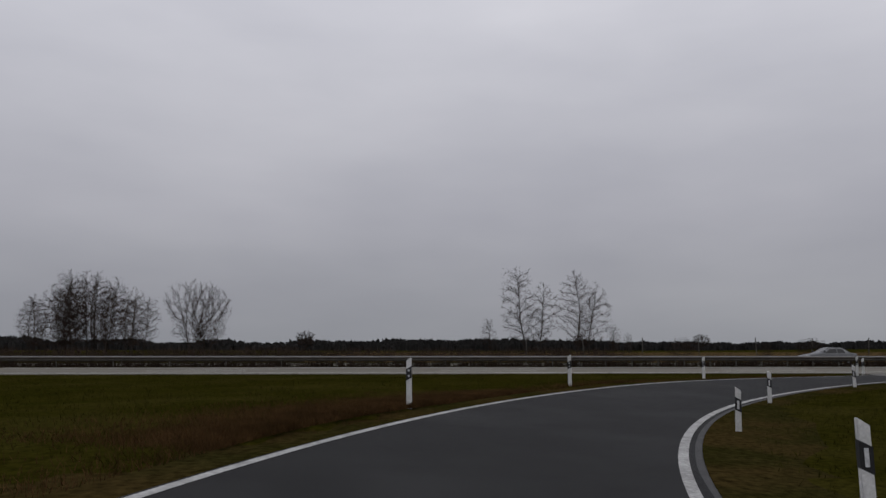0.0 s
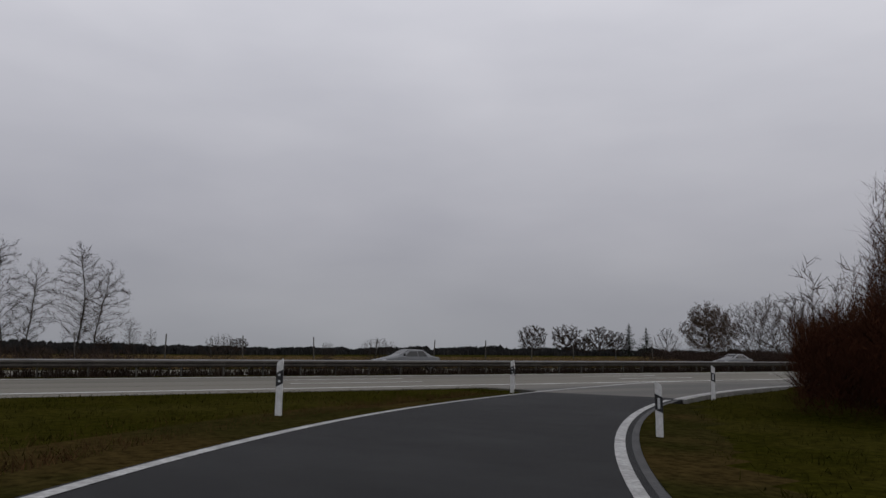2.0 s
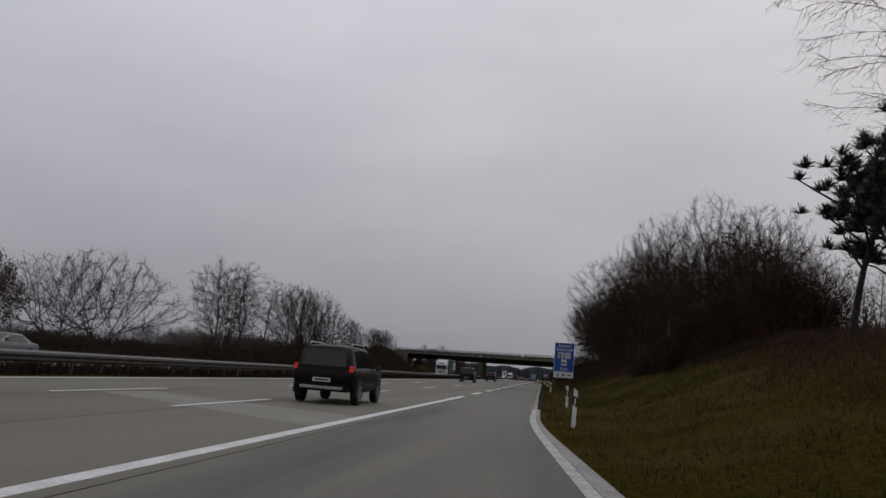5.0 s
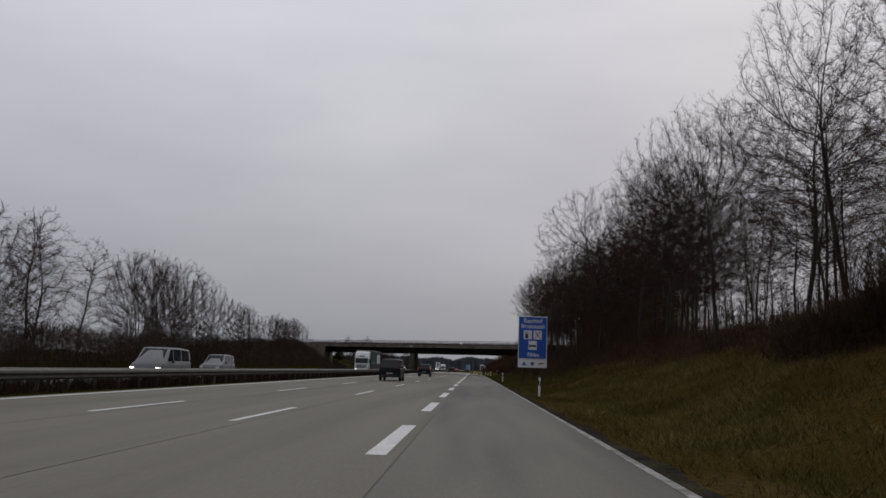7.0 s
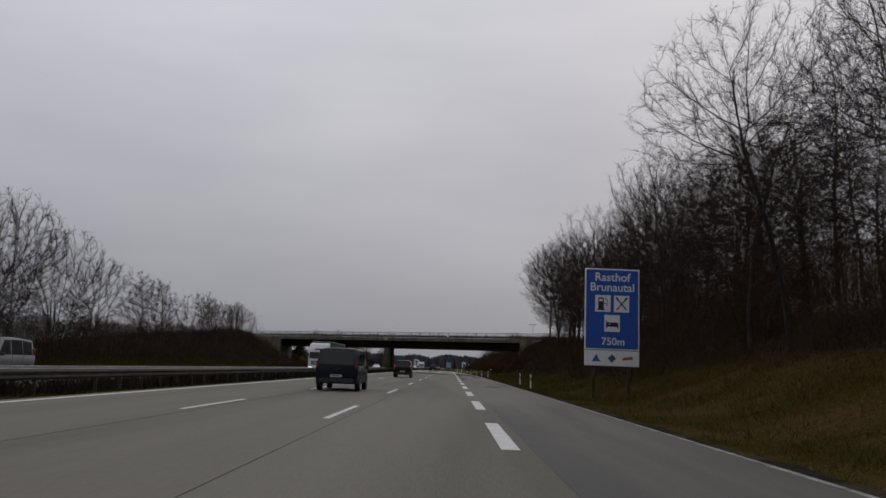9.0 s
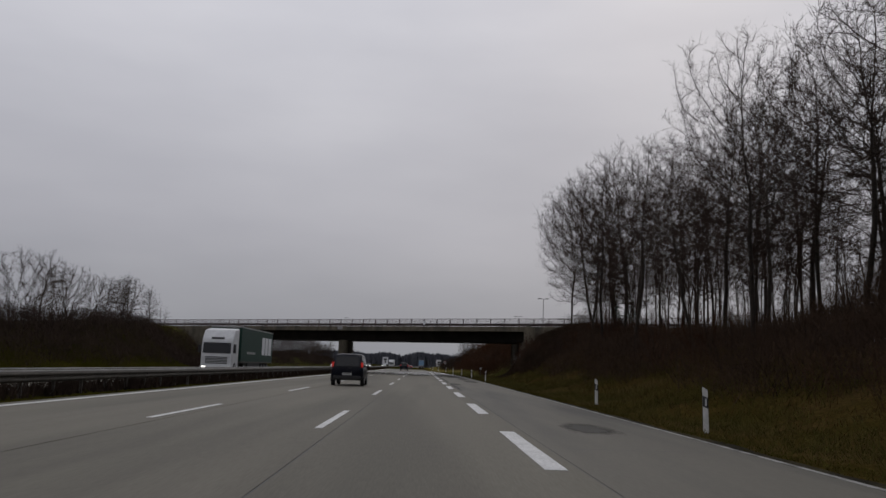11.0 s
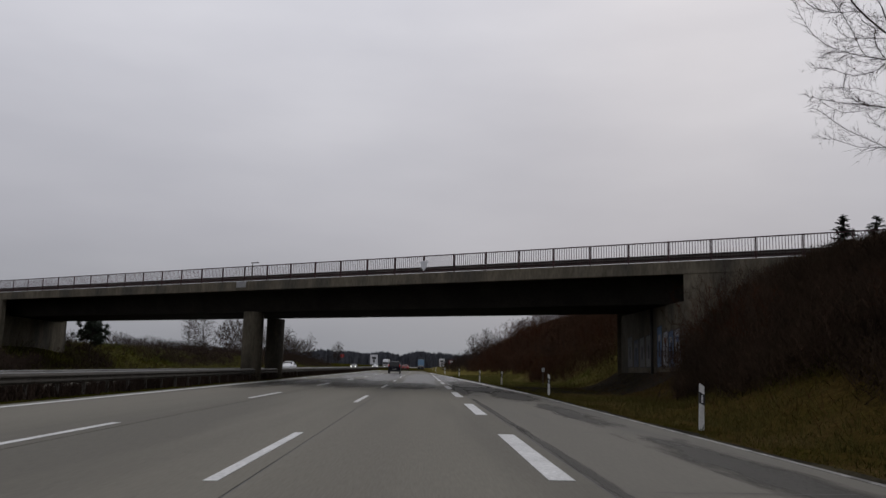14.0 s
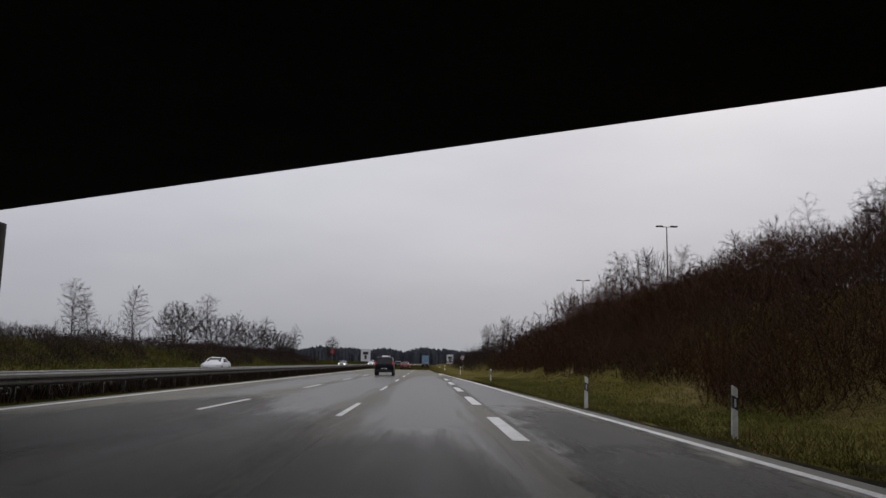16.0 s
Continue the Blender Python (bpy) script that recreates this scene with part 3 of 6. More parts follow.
part("outer_verge", ramp_band("outer_verge", RAMP_L + 0.12, RAMP_L + 1.9, -12, -152, 0.0, M_TURF, 0.3, c0=C_LEFT, c1=C_LEFT, dz1=-0.04), verge)
part("straight_kerb", strip("straight_kerb", [v for v in edge_ys if v <= -70], lambda y: right_edge(y) + 0.165, lambda y: right_edge(y) + 0.42 - 0.14 * float(sm(-96, -76, y)), 0.012, M_KERB), kerb)
structure("ground_edge_dirt", strip("edge_dirt", [v for v in np.arange(-70, 178, 0.8)], lambda y: right_edge(y) + 0.09, lambda y: right_edge(y) + 0.42 + 0.07 * math.sin(y * 0.9) + 0.05 * math.sin(y * 2.3 + 1) - 0.12 * float(sm(-10, 40, y)), 0.004, M_DIRT), "dark damp dirt along the road edge", "ground")
part("end_slab", edge.mesh("end_slab", M_LANE), ramp)


# ---- crash barrier in the central reserve ----
def barrier(x, face, y0, y1, label):
    """A two-wave steel beam on posts; face: the side on which the beam sits."""
    b = thing("crash_barrier", label, "barrier", "crash barriers")
    wave = [(0.0, 0.75), (0.02, 0.74), (0.075, 0.69), (0.075, 0.655), (0.015, 0.615), (0.015, 0.575), (0.075, 0.535), (0.075, 0.50), (0.02, 0.45), (0.0, 0.44)]
    prof = [(face * (p - 0.09), q) for p, q in wave] + [(face * (p - 0.096), q) for p, q in wave[::-1]]
    for side in (1, -1):
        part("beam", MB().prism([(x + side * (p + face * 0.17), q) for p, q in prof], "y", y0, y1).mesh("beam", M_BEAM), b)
    part("top_rail", MB().prism([(x - 0.06, 0.745), (x + 0.06, 0.745), (x + 0.05, 0.785), (x - 0.05, 0.785)], "y", y0, y1).mesh("top_rail", M_TOP), b, "galvanised top rail coloured pale for sky light")
    post = MB().box(-0.05, 0.05, -0.03, 0.03, -0.3, 0.70).box(-0.12, 0.12, -0.02, 0.02, 0.52, 0.66).mesh("barrier_post", M_STEELD)
    y = max(y0, -170)
    while y < min(y1, 240):
        o = part("post", post, b)
        o.location = (x, y, 0)
        y += 2.0 if -135 < y < 150 else 4.0
    return b


barrier(-12.95, 1, -700, 880, "grey galvanised double-beam steel crash barrier on posts")
barrier(-14.75, -1, -700, 880, "second galvanised steel crash barrier in the central reserve")


# ---- delineator posts ----
def delineator(left):
    """A white plastic marker post 1 m tall with a slanted top, black band and reflectors."""
    ob = thing("delineator_post", "white plastic roadside marker post with black band and reflector", "marker post", "marker posts")
    sec = [(-0.06, -0.045), (0.06, -0.045), (0.045, 0.05), (-0.045, 0.05)]
    mb = MB()
    for z0, z1 in ((-0.3, None),):
        n = len(mb.v)
        for p, q in sec:
            mb.v.append((p, q, -0.3))
        for p, q in sec:
            mb.v.append((p * 0.92, q * 0.92, 0.985 + (0.035 if p > 0 else -0.035) * (1 if left else -1) + 0.0))
        mb.f += [(0, 3, 2, 1), (4, 5, 6, 7), (0, 1, 5, 4), (1, 2, 6, 5), (2, 3, 7, 6), (3, 0, 4, 7)]
    part("body", bevelled(mb, "marker_body", M_POST, 0.008, 2), ob)
    band = MB()
    s = 0.03 if left else -0.03
    n = 1.015
    for zz in (0.56, 0.80):
        for p, q in sec:
            band.v.append((p * n * 0.97, q * n * 0.97 - (0.001 if q < 0 else -0.001), zz + (s if p > 0 else -s)))
    band.f += [(0, 1, 5, 4), (1, 2, 6, 5), (2, 3, 7, 6), (3, 0, 4, 7), (0, 3, 2, 1), (4, 5, 6, 7)]
    part("black_band", band.mesh("black_band", M_BLACK), ob)
    if left:
        for zz in (0.63, 0.74):
            part("reflector", MB().ring(0, -0.048, zz, 0.022, 0.006, "y", 10).mesh("round_reflector", M_REFL), ob)
    else:
        part("reflector", bevelled(MB().box(-0.02, 0.02, -0.052, -0.044, 0.60, 0.76), "reflector", M_REFL, 0.003, 1), ob)
    return ob


post_l, post_r = delineator(True), delineator(False)
LEFT_POSTS = [(29.1, -141.45, 75), (19.93, -136.0, 62), (11.07, -128.0, 48), (4.36, -116.9, 35), (3.28, -115.9, 10), (38.6, -145.6, 84)]
RIGHT_POSTS = [(39.2, -137.7, 84), (30.9, -135.2, 72), (23.5, -131.0, 58), (15.93, -123.95, 46), (9.75, -113.9, 30), (4.82, -79.8, 2), (5.04, -66.6, 0), (4.75, -24.4, 0),
               (4.69, 25.4, 0), (5.1, 38.6, 0), (4.55, 86.2, 0), (4.47, 106.7, 0), (3.35, 136.8, 0), (4.25, 127.1, 0), (3.3, 173.0, 0), (2.4, 206.0, 0), (1.6, 250.0, 0), (1.6, 300.0, 0), (1.6, 350.0, 0)]
rnd = random.Random(4)
for k, (src, rows) in enumerate(((post_l, LEFT_POSTS), (post_r, RIGHT_POSTS))):
    for i, (x, y, yaw) in enumerate(rows):
        m = pose(x, y, lie(x, y), rnd.uniform(-1.2, 1.2), rnd.uniform(-1.2, 1.8), yaw)
        if i == 0:
            src.matrix_basis = m
        else:
            copy_thing(src, m)


# ---- overbridge, skew to the motorway ----
def bridge():
    b = thing("road_bridge", "weathered concrete road bridge with shade-dark soffit and painted railing", "bridge")
    ang = math.atan(-BRIDGE_S)
    fr = pose(0, BRIDGE_Y, 0, 0, 0, math.degrees(ang))   # x along the bridge (to the right), y across it
    W = 10.6
    L0, L1 = -58.0, 34.0
    b.matrix_basis = fr
    part("deck", MB().box(L0, L1, 0.26, W - 0.26, 5.95, 6.35).mesh("deck", M_SOFFIT_SHADE), b)
    for y0, y1 in ((0.0, 0.26), (W - 0.26, W)):
        part("parapet", bevelled(MB().box(L0, L1, y0, y1, 5.88, 6.50), "parapet", M_BRCON, 0.02, 1), b, "stained concrete edge beam")
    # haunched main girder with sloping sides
    part("girder", MB().prism([(1.5, 5.948), (W - 1.5, 5.948), (W - 2.0, 4.62), (2.0, 4.62)], "x", -50.0, 15.0).mesh("girder", M_SOFFIT_SHADE), b)
    # railing: posts, handrail, foot rail and bars
    for side, yy in ((0, 0.13), (1, W - 0.13)):
        bar = MB().box(-0.012, 0.012, -0.012, 0.012, 0.10, 0.97).mesh("baluster", M_RAIL)
        infill = MB()
        rail = MB().box(-1.0, 1.0, -0.03, 0.03, 0.97, 1.02).box(-1.0, 1.0, -0.015, 0.015, 0.08, 0.11).mesh("handrail", M_RAIL)
        rp = bevelled(MB().box(-0.03, 0.03, -0.035, 0.035, 0.0, 1.0), "railing_post", M_RAIL, 0.006, 1)
        for i in range(46):
            x = L0 + 1.0 + 2.0 * i
            for k in range(15):
                xb = x - 1.0 + 2.0 * (k + 0.5) / 15
                if side == 0 and -18 < x < 20:
                    o = part("baluster", bar, b)
                    o.location = (xb, yy, 6.5)
                else:
                    infill.box(xb - 0.012, xb + 0.012, yy - 0.012, yy + 0.012, 6.60, 7.47)
            for nm, me, dx in (("handrail", rail, 0), ("railing_post", rp, -1.0)):
                o = part(nm, me, b)
                o.location = (x + dx, yy, 6.5)
        tagged(part("railing_infill", infill.mesh("railing_infill", M_RAIL), b, "thin upright railing infill"), kind="stuff")
        # crash beam behind the railing
        part("bridge_beam", MB().prism([(yy + (0.5 if side == 0 else -0.5), 6.93), (yy + (0.58 if side == 0 else -0.58), 6.86), (yy + (0.5 if side == 0 else -0.5), 6.78), (yy + (0.58 if side == 0 else -0.58), 6.70), (yy + (0.5 if side == 0 else -0.5), 6.62), (yy + (0.62 if side == 0 else -0.62), 6.62), (yy + (0.64 if side == 0 else -0.64), 6.93)], "x", L0, L1).mesh("bridge_beam", M_STEELD), b)
    inv = fr.inverted()
    for x, y in ((-13.25, 123.6), (-13.25, 131.9)):
        q = inv @ Vector((x, y, 0))
        col = MB()
        n = 20
        col.tube([(0, 0, -0.6), (0, 0, 4.5), (0, 0, 4.63)], [0.70, 0.70, 0.70], n, True)
        o = part("pier", col.mesh("pier", M_BRCON, True), b, "round concrete column")
        o.location = (q.x, q.y, 0)
        o2 = part("bearing", MB().box(-0.3, 0.3, -0.3, 0.3, 4.6, 4.66).mesh("bearing", M_TRIM), b)
        o2.location = (q.x, q.y, 0)
    # abutments: face walls along the motorway's edge, under the skew deck, and wing walls along the deck
    for sx, xf in ((1, 10.8), (-1, -36.7)):
        def skew(x, d):
            q = inv @ Vector((x, BRIDGE_Y - BRIDGE_S * x + d, 0))
            return (q.x, q.y)

        far = W / math.cos(ang)
        poly = [skew(xf, 0.45), skew(xf, far - 0.45), skew(xf + sx * 1.3, far - 0.45), skew(xf + sx * 1.3, 0.45)]
        part("abutment", MB().prism(poly, "z", -0.6, 4.60).mesh("abutment", M_BRCON), b, "stained concrete abutment wall")
        poly = [skew(xf + sx * 0.7, 0.45), skew(xf + sx * 0.7, far - 0.45), skew(xf + sx * 1.3, far - 0.45), skew(xf + sx * 1.3, 0.45)]
        part("bearing_wall", MB().prism(poly, "z", 4.60, 5.946).mesh("bearing_wall", M_BRCON), b)
        for y0, y1, d in ((0.02, 0.40, 0.0), (W - 0.40, W - 0.02, far)):
            xa = skew(xf, d)[0]
            poly = [(xa, -0.6), (xa + sx * 9.0, 2.5), (xa + sx * 9.0, 5.878), (xa, 5.878)]
            part("wing_wall", MB().prism(poly, "y", y0, y1).mesh("wing_wall", M_BRCON), b, "stained concrete wing wall")
    return b, fr


BR, BR_FRAME = bridge()


# ---- motorway service sign ----
def text_mesh(body, size, name, material, depth=0.004):
    cu = bpy.data.curves.new(name, "FONT")
    cu.body, cu.size, cu.align_x, cu.align_y, cu.extrude = body, size, "CENTER", "CENTER", depth
    cu.offset = size * 0.012
    ob = bpy.data.objects.new(name, cu)
    scene.collection.objects.link(ob)
    bpy.context.view_layer.update()
    me = bpy.data.meshes.new_from_object(ob.evaluated_get(bpy.context.evaluated_depsgraph_get()))
    bpy.data.objects.remove(ob)
    me.materials.clear()
    me.materials.append(material)
    return me


def service_sign(x, y):
    z0 = lie(x, y)
    s = thing("service_sign", "tall blue motorway service area sign with white pictograms on steel posts", "road sign", at=pose(x, y, 0, 0, 0, 2))
    for px in (-0.85, 0.85):
        part("post", MB().tube([(px, 0.14, z0 - 0.5), (px, 0.14, 6.1)], [0.07, 0.07], 10, True).mesh("sign_post", M_STEELD, True), s)
    part("white_border", bevelled(MB().box(-1.31, 1.31, 0.0, 0.06, 2.36, 6.24), "sign_border", M_WHITE, 0.012, 1), s)
    part("blue_panel", MB().box(-1.255, 1.255, -0.006, 0.0, 2.42, 6.18).mesh("sign_panel", M_BLUE), s, "deep blue reflective panel")
    part("back", MB().box(-1.29, 1.29, 0.06, 0.075, 1.62, 6.2).mesh("sign_back", M_GREYS), s)
    part("lower_panel", bevelled(MB().box(-1.31, 1.31, 0.0, 0.06, 1.60, 2.32), "lower_panel", M_WHITE, 0.012, 1), s, "white strip with small coloured emblems")

    def put(me, name, px, pz, label=""):
        o = part(name, me, s, label)
        o.matrix_basis = pose(px, -0.012, pz, 90, 0, 0)
        return o

    put(text_mesh("Rasthof", 0.56, "word", M_WHITE), "lettering", 0, 5.82)
    put(text_mesh("Brunautal", 0.56, "word", M_WHITE), "lettering", 0, 5.33)
    put(text_mesh("750m", 0.50, "word", M_WHITE), "lettering", 0.05, 2.74)
    for px, pz in ((-0.45, 4.56), (0.45, 4.56), (0, 3.62)):
        part("pictogram_plate", bevelled(MB().box(px - 0.37, px + 0.37, -0.012, -0.005, pz - 0.40, pz + 0.40), "pictogram_plate", M_WHITE, 0.003, 1), s)
    pump = MB().box(-0.22, 0.04, -0.02, -0.012, -0.28, 0.28).box(-0.27, 0.09, -0.02, -0.012, -0.32, -0.26)
    pump.tube([(0.04, -0.016, 0.0), (0.14, -0.016, 0.02), (0.20, -0.016, -0.12), (0.22, -0.016, 0.16), (0.12, -0.016, 0.26)], [0.02] * 5, 5)
    o = part("fuel_pump", pump.mesh("fuel_pump", M_BLACK), s)
    o.location = (-0.45, 0, 4.56)
    part("pump_window", MB().box(-0.62, -0.46, -0.024, -0.021, 4.66, 4.78).mesh("pump_window", M_WHITE), s)
    cross = MB()
    for sgn in (1, -1):
        cross.tube([(-0.24 * sgn, -0.016, -0.28), (0.24 * sgn, -0.016, 0.28)], [0.03, 0.03], 5, True)
        cross.tube([(0.14 * sgn, -0.016, 0.16), (0.27 * sgn, -0.016, 0.31)], [0.05, 0.045], 5, True)
    o = part("fork_and_knife", cross.mesh("fork_and_knife", M_BLACK), s)
    o.location = (0.45, 0, 4.56)
    bed = MB().box(-0.28, 0.28, -0.02, -0.012, -0.16, -0.06).box(-0.30, -0.25, -0.02, -0.012, -0.26, 0.12).box(0.25, 0.30, -0.02, -0.012, -0.26, 0.02).box(-0.10, 0.25, -0.02, -0.012, -0.06, 0.04).box(-0.24, -0.12, -0.02, -0.012, -0.05, 0.05)
    o = part("bed", bed.mesh("bed", M_BLACK), s)
    o.location = (0, 0, 3.62)
    for px, c, pr in ((-0.75, (0.03, 0.09, 0.30), [(-0.22, -0.16), (0.22, -0.16), (0.1, 0.0), (0.03, 0.2), (-0.1, 0.02)]), (0.0, (0.05, 0.06, 0.12), [(-0.2, 0.0), (0, -0.2), (0.2, 0.0), (0.0, 0.2)]), (0.75, (0.25, 0.10, 0.05), [(-0.26, -0.08), (0.26, -0.02), (0.24, 0.12), (-0.2, 0.06)])):
        o = part("emblem", MB().prism(pr, "y", -0.012, -0.004).mesh("emblem", mat("emblem_%d" % int(px * 4 + 9), c, None, 3, 0.5)), s)
        o.location = (px, 0, 1.96)
    return s


service_sign(6.65, 6.95)


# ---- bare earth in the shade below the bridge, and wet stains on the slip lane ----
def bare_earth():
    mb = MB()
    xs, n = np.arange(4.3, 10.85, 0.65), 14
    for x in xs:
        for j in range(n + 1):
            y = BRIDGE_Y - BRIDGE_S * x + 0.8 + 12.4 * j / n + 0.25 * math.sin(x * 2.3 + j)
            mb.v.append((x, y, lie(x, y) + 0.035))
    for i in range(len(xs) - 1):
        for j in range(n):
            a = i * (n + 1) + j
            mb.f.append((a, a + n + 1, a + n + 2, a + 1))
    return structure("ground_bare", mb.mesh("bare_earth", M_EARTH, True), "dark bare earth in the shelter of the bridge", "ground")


bare_earth()
wet = random.Random(21)
stains = thing("road_stains", "damp stains, and bridge shade painted dark on the left lanes", "road stain", kind="structure")
for n, (x, y, a, b) in enumerate(((2.0, 25.5, 0.6, 1.8), (2.7, 79, 0.6, 5.5), (2.5, 105, 1.1, 7.0), (1.7, 128, 1.4, 9.5), (0.8, 66.6, 0.4, 2.6), (1.7, 114.0, 1.5, 6.0),
                                   (0.5, 112, 0.45, 9), (0.46, 80, 0.1, 9.0), (0.44, 92, 0.1, 9.0), (0.45, 60, 0.1, 9.0), (1.6, 121, 1.6, 5.0), (2.6, 92.0, 0.5, 6.0),
                                   # left lanes: dark patches for the shade below the deck, over damp concrete
                                   (-9.2, 124, 2.6, 13.0), (-5.6, 122, 2.2, 12.0), (-8.0, 131, 2.4, 11.0), (-2.2, 119, 1.8, 9.0), (-10.4, 116, 1.2, 10.0))):
    x = min(x, float(right_edge(y)) - 0.1 - a)
    z = 0.0015 + 0.0003 * n
    mb = MB()
    mb.quad(Vector((x - a, y - b, z)), Vector((x + a, y - b, z)), Vector((x + a, y + b, z)), Vector((x - a, y + b, z)))
    part("stain", mb.mesh("stain", M_WET if x > 0 else M_SHADE_DAMP), stains)
cracks = thing("road_cracks", "thin dark cracks across the acceleration lane", "road crack", kind="structure")
for y0 in (20.6, 36.2, 52.0, 61.0, 71.5, 77.0, 84.6, 91.2, 99.4, 108.0):
    mb, x, y = MB(), 0.5 + wet.uniform(0, 0.8), y0
    end = float(right_edge(y0)) - wet.uniform(0.1, 1.2)
    while x < end:
        x2, y2, w = x + wet.uniform(0.15, 0.4), y + wet.gauss(0, 0.06), wet.uniform(0.010, 0.022)
        mb.quad((x, y - w, 0.0035), (x2, y2 - w, 0.0035), (x2, y2 + w, 0.0035), (x, y + w, 0.0035))
        x, y = x2, y2
    part("crack", mb.mesh("crack", M_JOINT), cracks)
film = thing("road_wet_patches", "wet shining streaks on the lanes beyond the bridge", "road stain", kind="structure")
for x, y, a, b in ((-1.7, 156, 2.0, 46), (-5.5, 160, 2.0, 46), (1.0, 151, 1.3, 37), (-9.0, 170, 1.8, 36)):
    mb = MB()
    mb.quad(Vector((x - a, y - b, 0.001)), Vector((x + a, y - b, 0.001)), Vector((x + a, y + b, 0.001)), Vector((x - a, y + b, 0.001)))
    part("streak", mb.mesh("streak", M_FILM), film)


# ---- trees and shrubs ----
def rand_dir(rng, d, spread):
    """A direction near d, turned aside by about spread radians."""
    a = d.orthogonal().normalized()
    b = d.cross(a)
    t = rng.uniform(0, 2 * math.pi)
    return (d * math.cos(spread) + (a * math.cos(t) + b * math.sin(t)) * math.sin(spread)).normalized()


def grow(rng, mb, p, d, length, r0, r1, seg, wob, lift, sides):
    """One bent, tapering branch; returns its points."""
    pts, q, dd = [p.copy()], p.copy(), d.copy()
    for i in range(seg):
        dd = (dd + Vector((rng.gauss(0, wob), rng.gauss(0, wob), rng.gauss(0, wob) + lift))).normalized()
        q = q + dd * (length / seg)
        pts.append(q.copy())
    mb.tube(pts, [r0 + (r1 - r0) * i / seg for i in range(seg + 1)], sides)
    return pts


def along(pts, t):
    k = t * (len(pts) - 1)
    i = min(int(k), len(pts) - 2)
    d = (pts[i + 1] - pts[i])
    return pts[i] + d * (k - i), d.normalized()


def unit(v):
    return v / np.maximum(np.linalg.norm(v, axis=-1, keepdims=True), 1e-9)


def colonise(nr, roots, goals, step, reach, lift, wob, keep=0.35, kill=2.3, rounds=170):
    """Lets stems grow towards scattered goals and fork between them; returns places, headings and parents."""
    P, D, par = [], [], []
    for line in roots:
        for i, p in enumerate(line):
            par.append(len(P) - 1 if i else -1)
            P.append(p)
            D.append(unit(p - line[i - 1]) if i else np.array((0.0, 0.0, 1.0)))
    P, D, par = np.array(P), np.array(D), list(par)
    kids = np.zeros(len(P), int)
    d2 = ((goals[:, None] - P[None]) ** 2).sum(-1)
    near, d2 = d2.argmin(1), d2.min(1)
    for _ in range(rounds):
        ok = (d2 < reach**2) & (kids[near] < 3)
        if not ok.any():
            break
        acc = np.zeros_like(P)
        np.add.at(acc, near[ok], unit(goals[ok] - P[near[ok]]))
        u = np.unique(near[ok])
        d = unit(unit(acc[u]) + D[u] * keep + nr.normal(0, wob, (len(u), 3)) + np.array((0, 0, lift)))
        q = P[u] + d * step
        kids[u] += 1
        first = len(P)
        P, D, kids = np.concatenate([P, q]), np.concatenate([D, d]), np.concatenate([kids, np.zeros(len(u), int)])
        par += u.tolist()
        e2 = ((goals[:, None] - q[None]) ** 2).sum(-1)
        k, m = e2.argmin(1), e2.min(1)
        near, d2 = np.where(m < d2, first + k, near), np.minimum(d2, m)
        live = d2 > (kill * step) ** 2
        goals, near, d2 = goals[live], near[live], d2[live]
        if not len(goals):
            break
    return P, D, np.array(par)


def limbs(P, D, par, tip, power, trunk, crown, wood=0.02):
    """Gives every stem its thickness from what it bears and draws it: wood as tubes, thin stems as slips."""
    n = len(P)
    load, heavy, best = np.zeros(n), np.full(n, -1), np.zeros(n)
    for i in range(n - 1, -1, -1):
        if load[i] == 0:
            load[i] = tip**power
        j = par[i]
        if j >= 0:
            load[j] += load[i]
            if load[i] > best[j]:
                best[j], heavy[j] = load[i], i
    r = load ** (1 / power)
    starts = [i for i in range(n) if par[i] < 0 or heavy[par[i]] != i]
    for s in starts:
        line = [par[s]] if par[s] >= 0 else []
        i = s
        while i >= 0:
            line.append(i)
            i = heavy[i]
        rad = [min(r[i], r[s]) for i in line]
        cut = sum(1 for v in rad if v >= wood)
        if cut > 1:
            sides = 8 if rad[0] > 0.09 else 5 if rad[0] > 0.04 else 4
            trunk.tube([Vector(P[i]) for i in line[:cut]], rad[:cut], sides)
        thin = line[max(0, cut - 1):]
        if len(thin) > 1:
            crown.slip(P[thin], rad[max(0, cut - 1):], r_seed=s)
    return r


def twigs(nr, P, D, par, r, most, count, length, width, lift, subs=2):
    """Fine pointed twigs on the thin stems, each with finer ones; returns triangle corners."""
    idx = np.repeat(np.nonzero((r < most) & (par >= 0))[0], count)
    if not len(idx):
        return np.zeros((0, 3))

    def row(base, d, ln, w, angle):
        side = unit(np.cross(d, nr.normal(0, 1, d.shape)))
        a = nr.uniform(*angle, (len(d), 1))
        e = unit(d * np.cos(a) + side * np.sin(a) + np.array((0, 0, lift)))
        flat = unit(np.cross(e, nr.normal(0, 1, d.shape))) * w
        return e, np.stack([base - flat, base + flat, base + e * ln], 1)

    base = P[par[idx]] + (P[idx] - P[par[idx]]) * nr.random((len(idx), 1))
    ln = length * nr.uniform(0.45, 1.15, (len(idx), 1))
    e, tri = row(base, D[idx], ln, width, (0.25, 1.0))
    out = [tri.reshape(-1, 3)]
    for k in range(subs):
        t = nr.uniform(0.2, 0.8, (len(idx), 1))
        _, tr2 = row(base + e * ln * t, e, ln * nr.uniform(0.3, 0.6, (len(idx), 1)), width * 0.8, (0.35, 0.9))
        out.append(tr2.reshape(-1, 3))
    return np.concatenate(out)


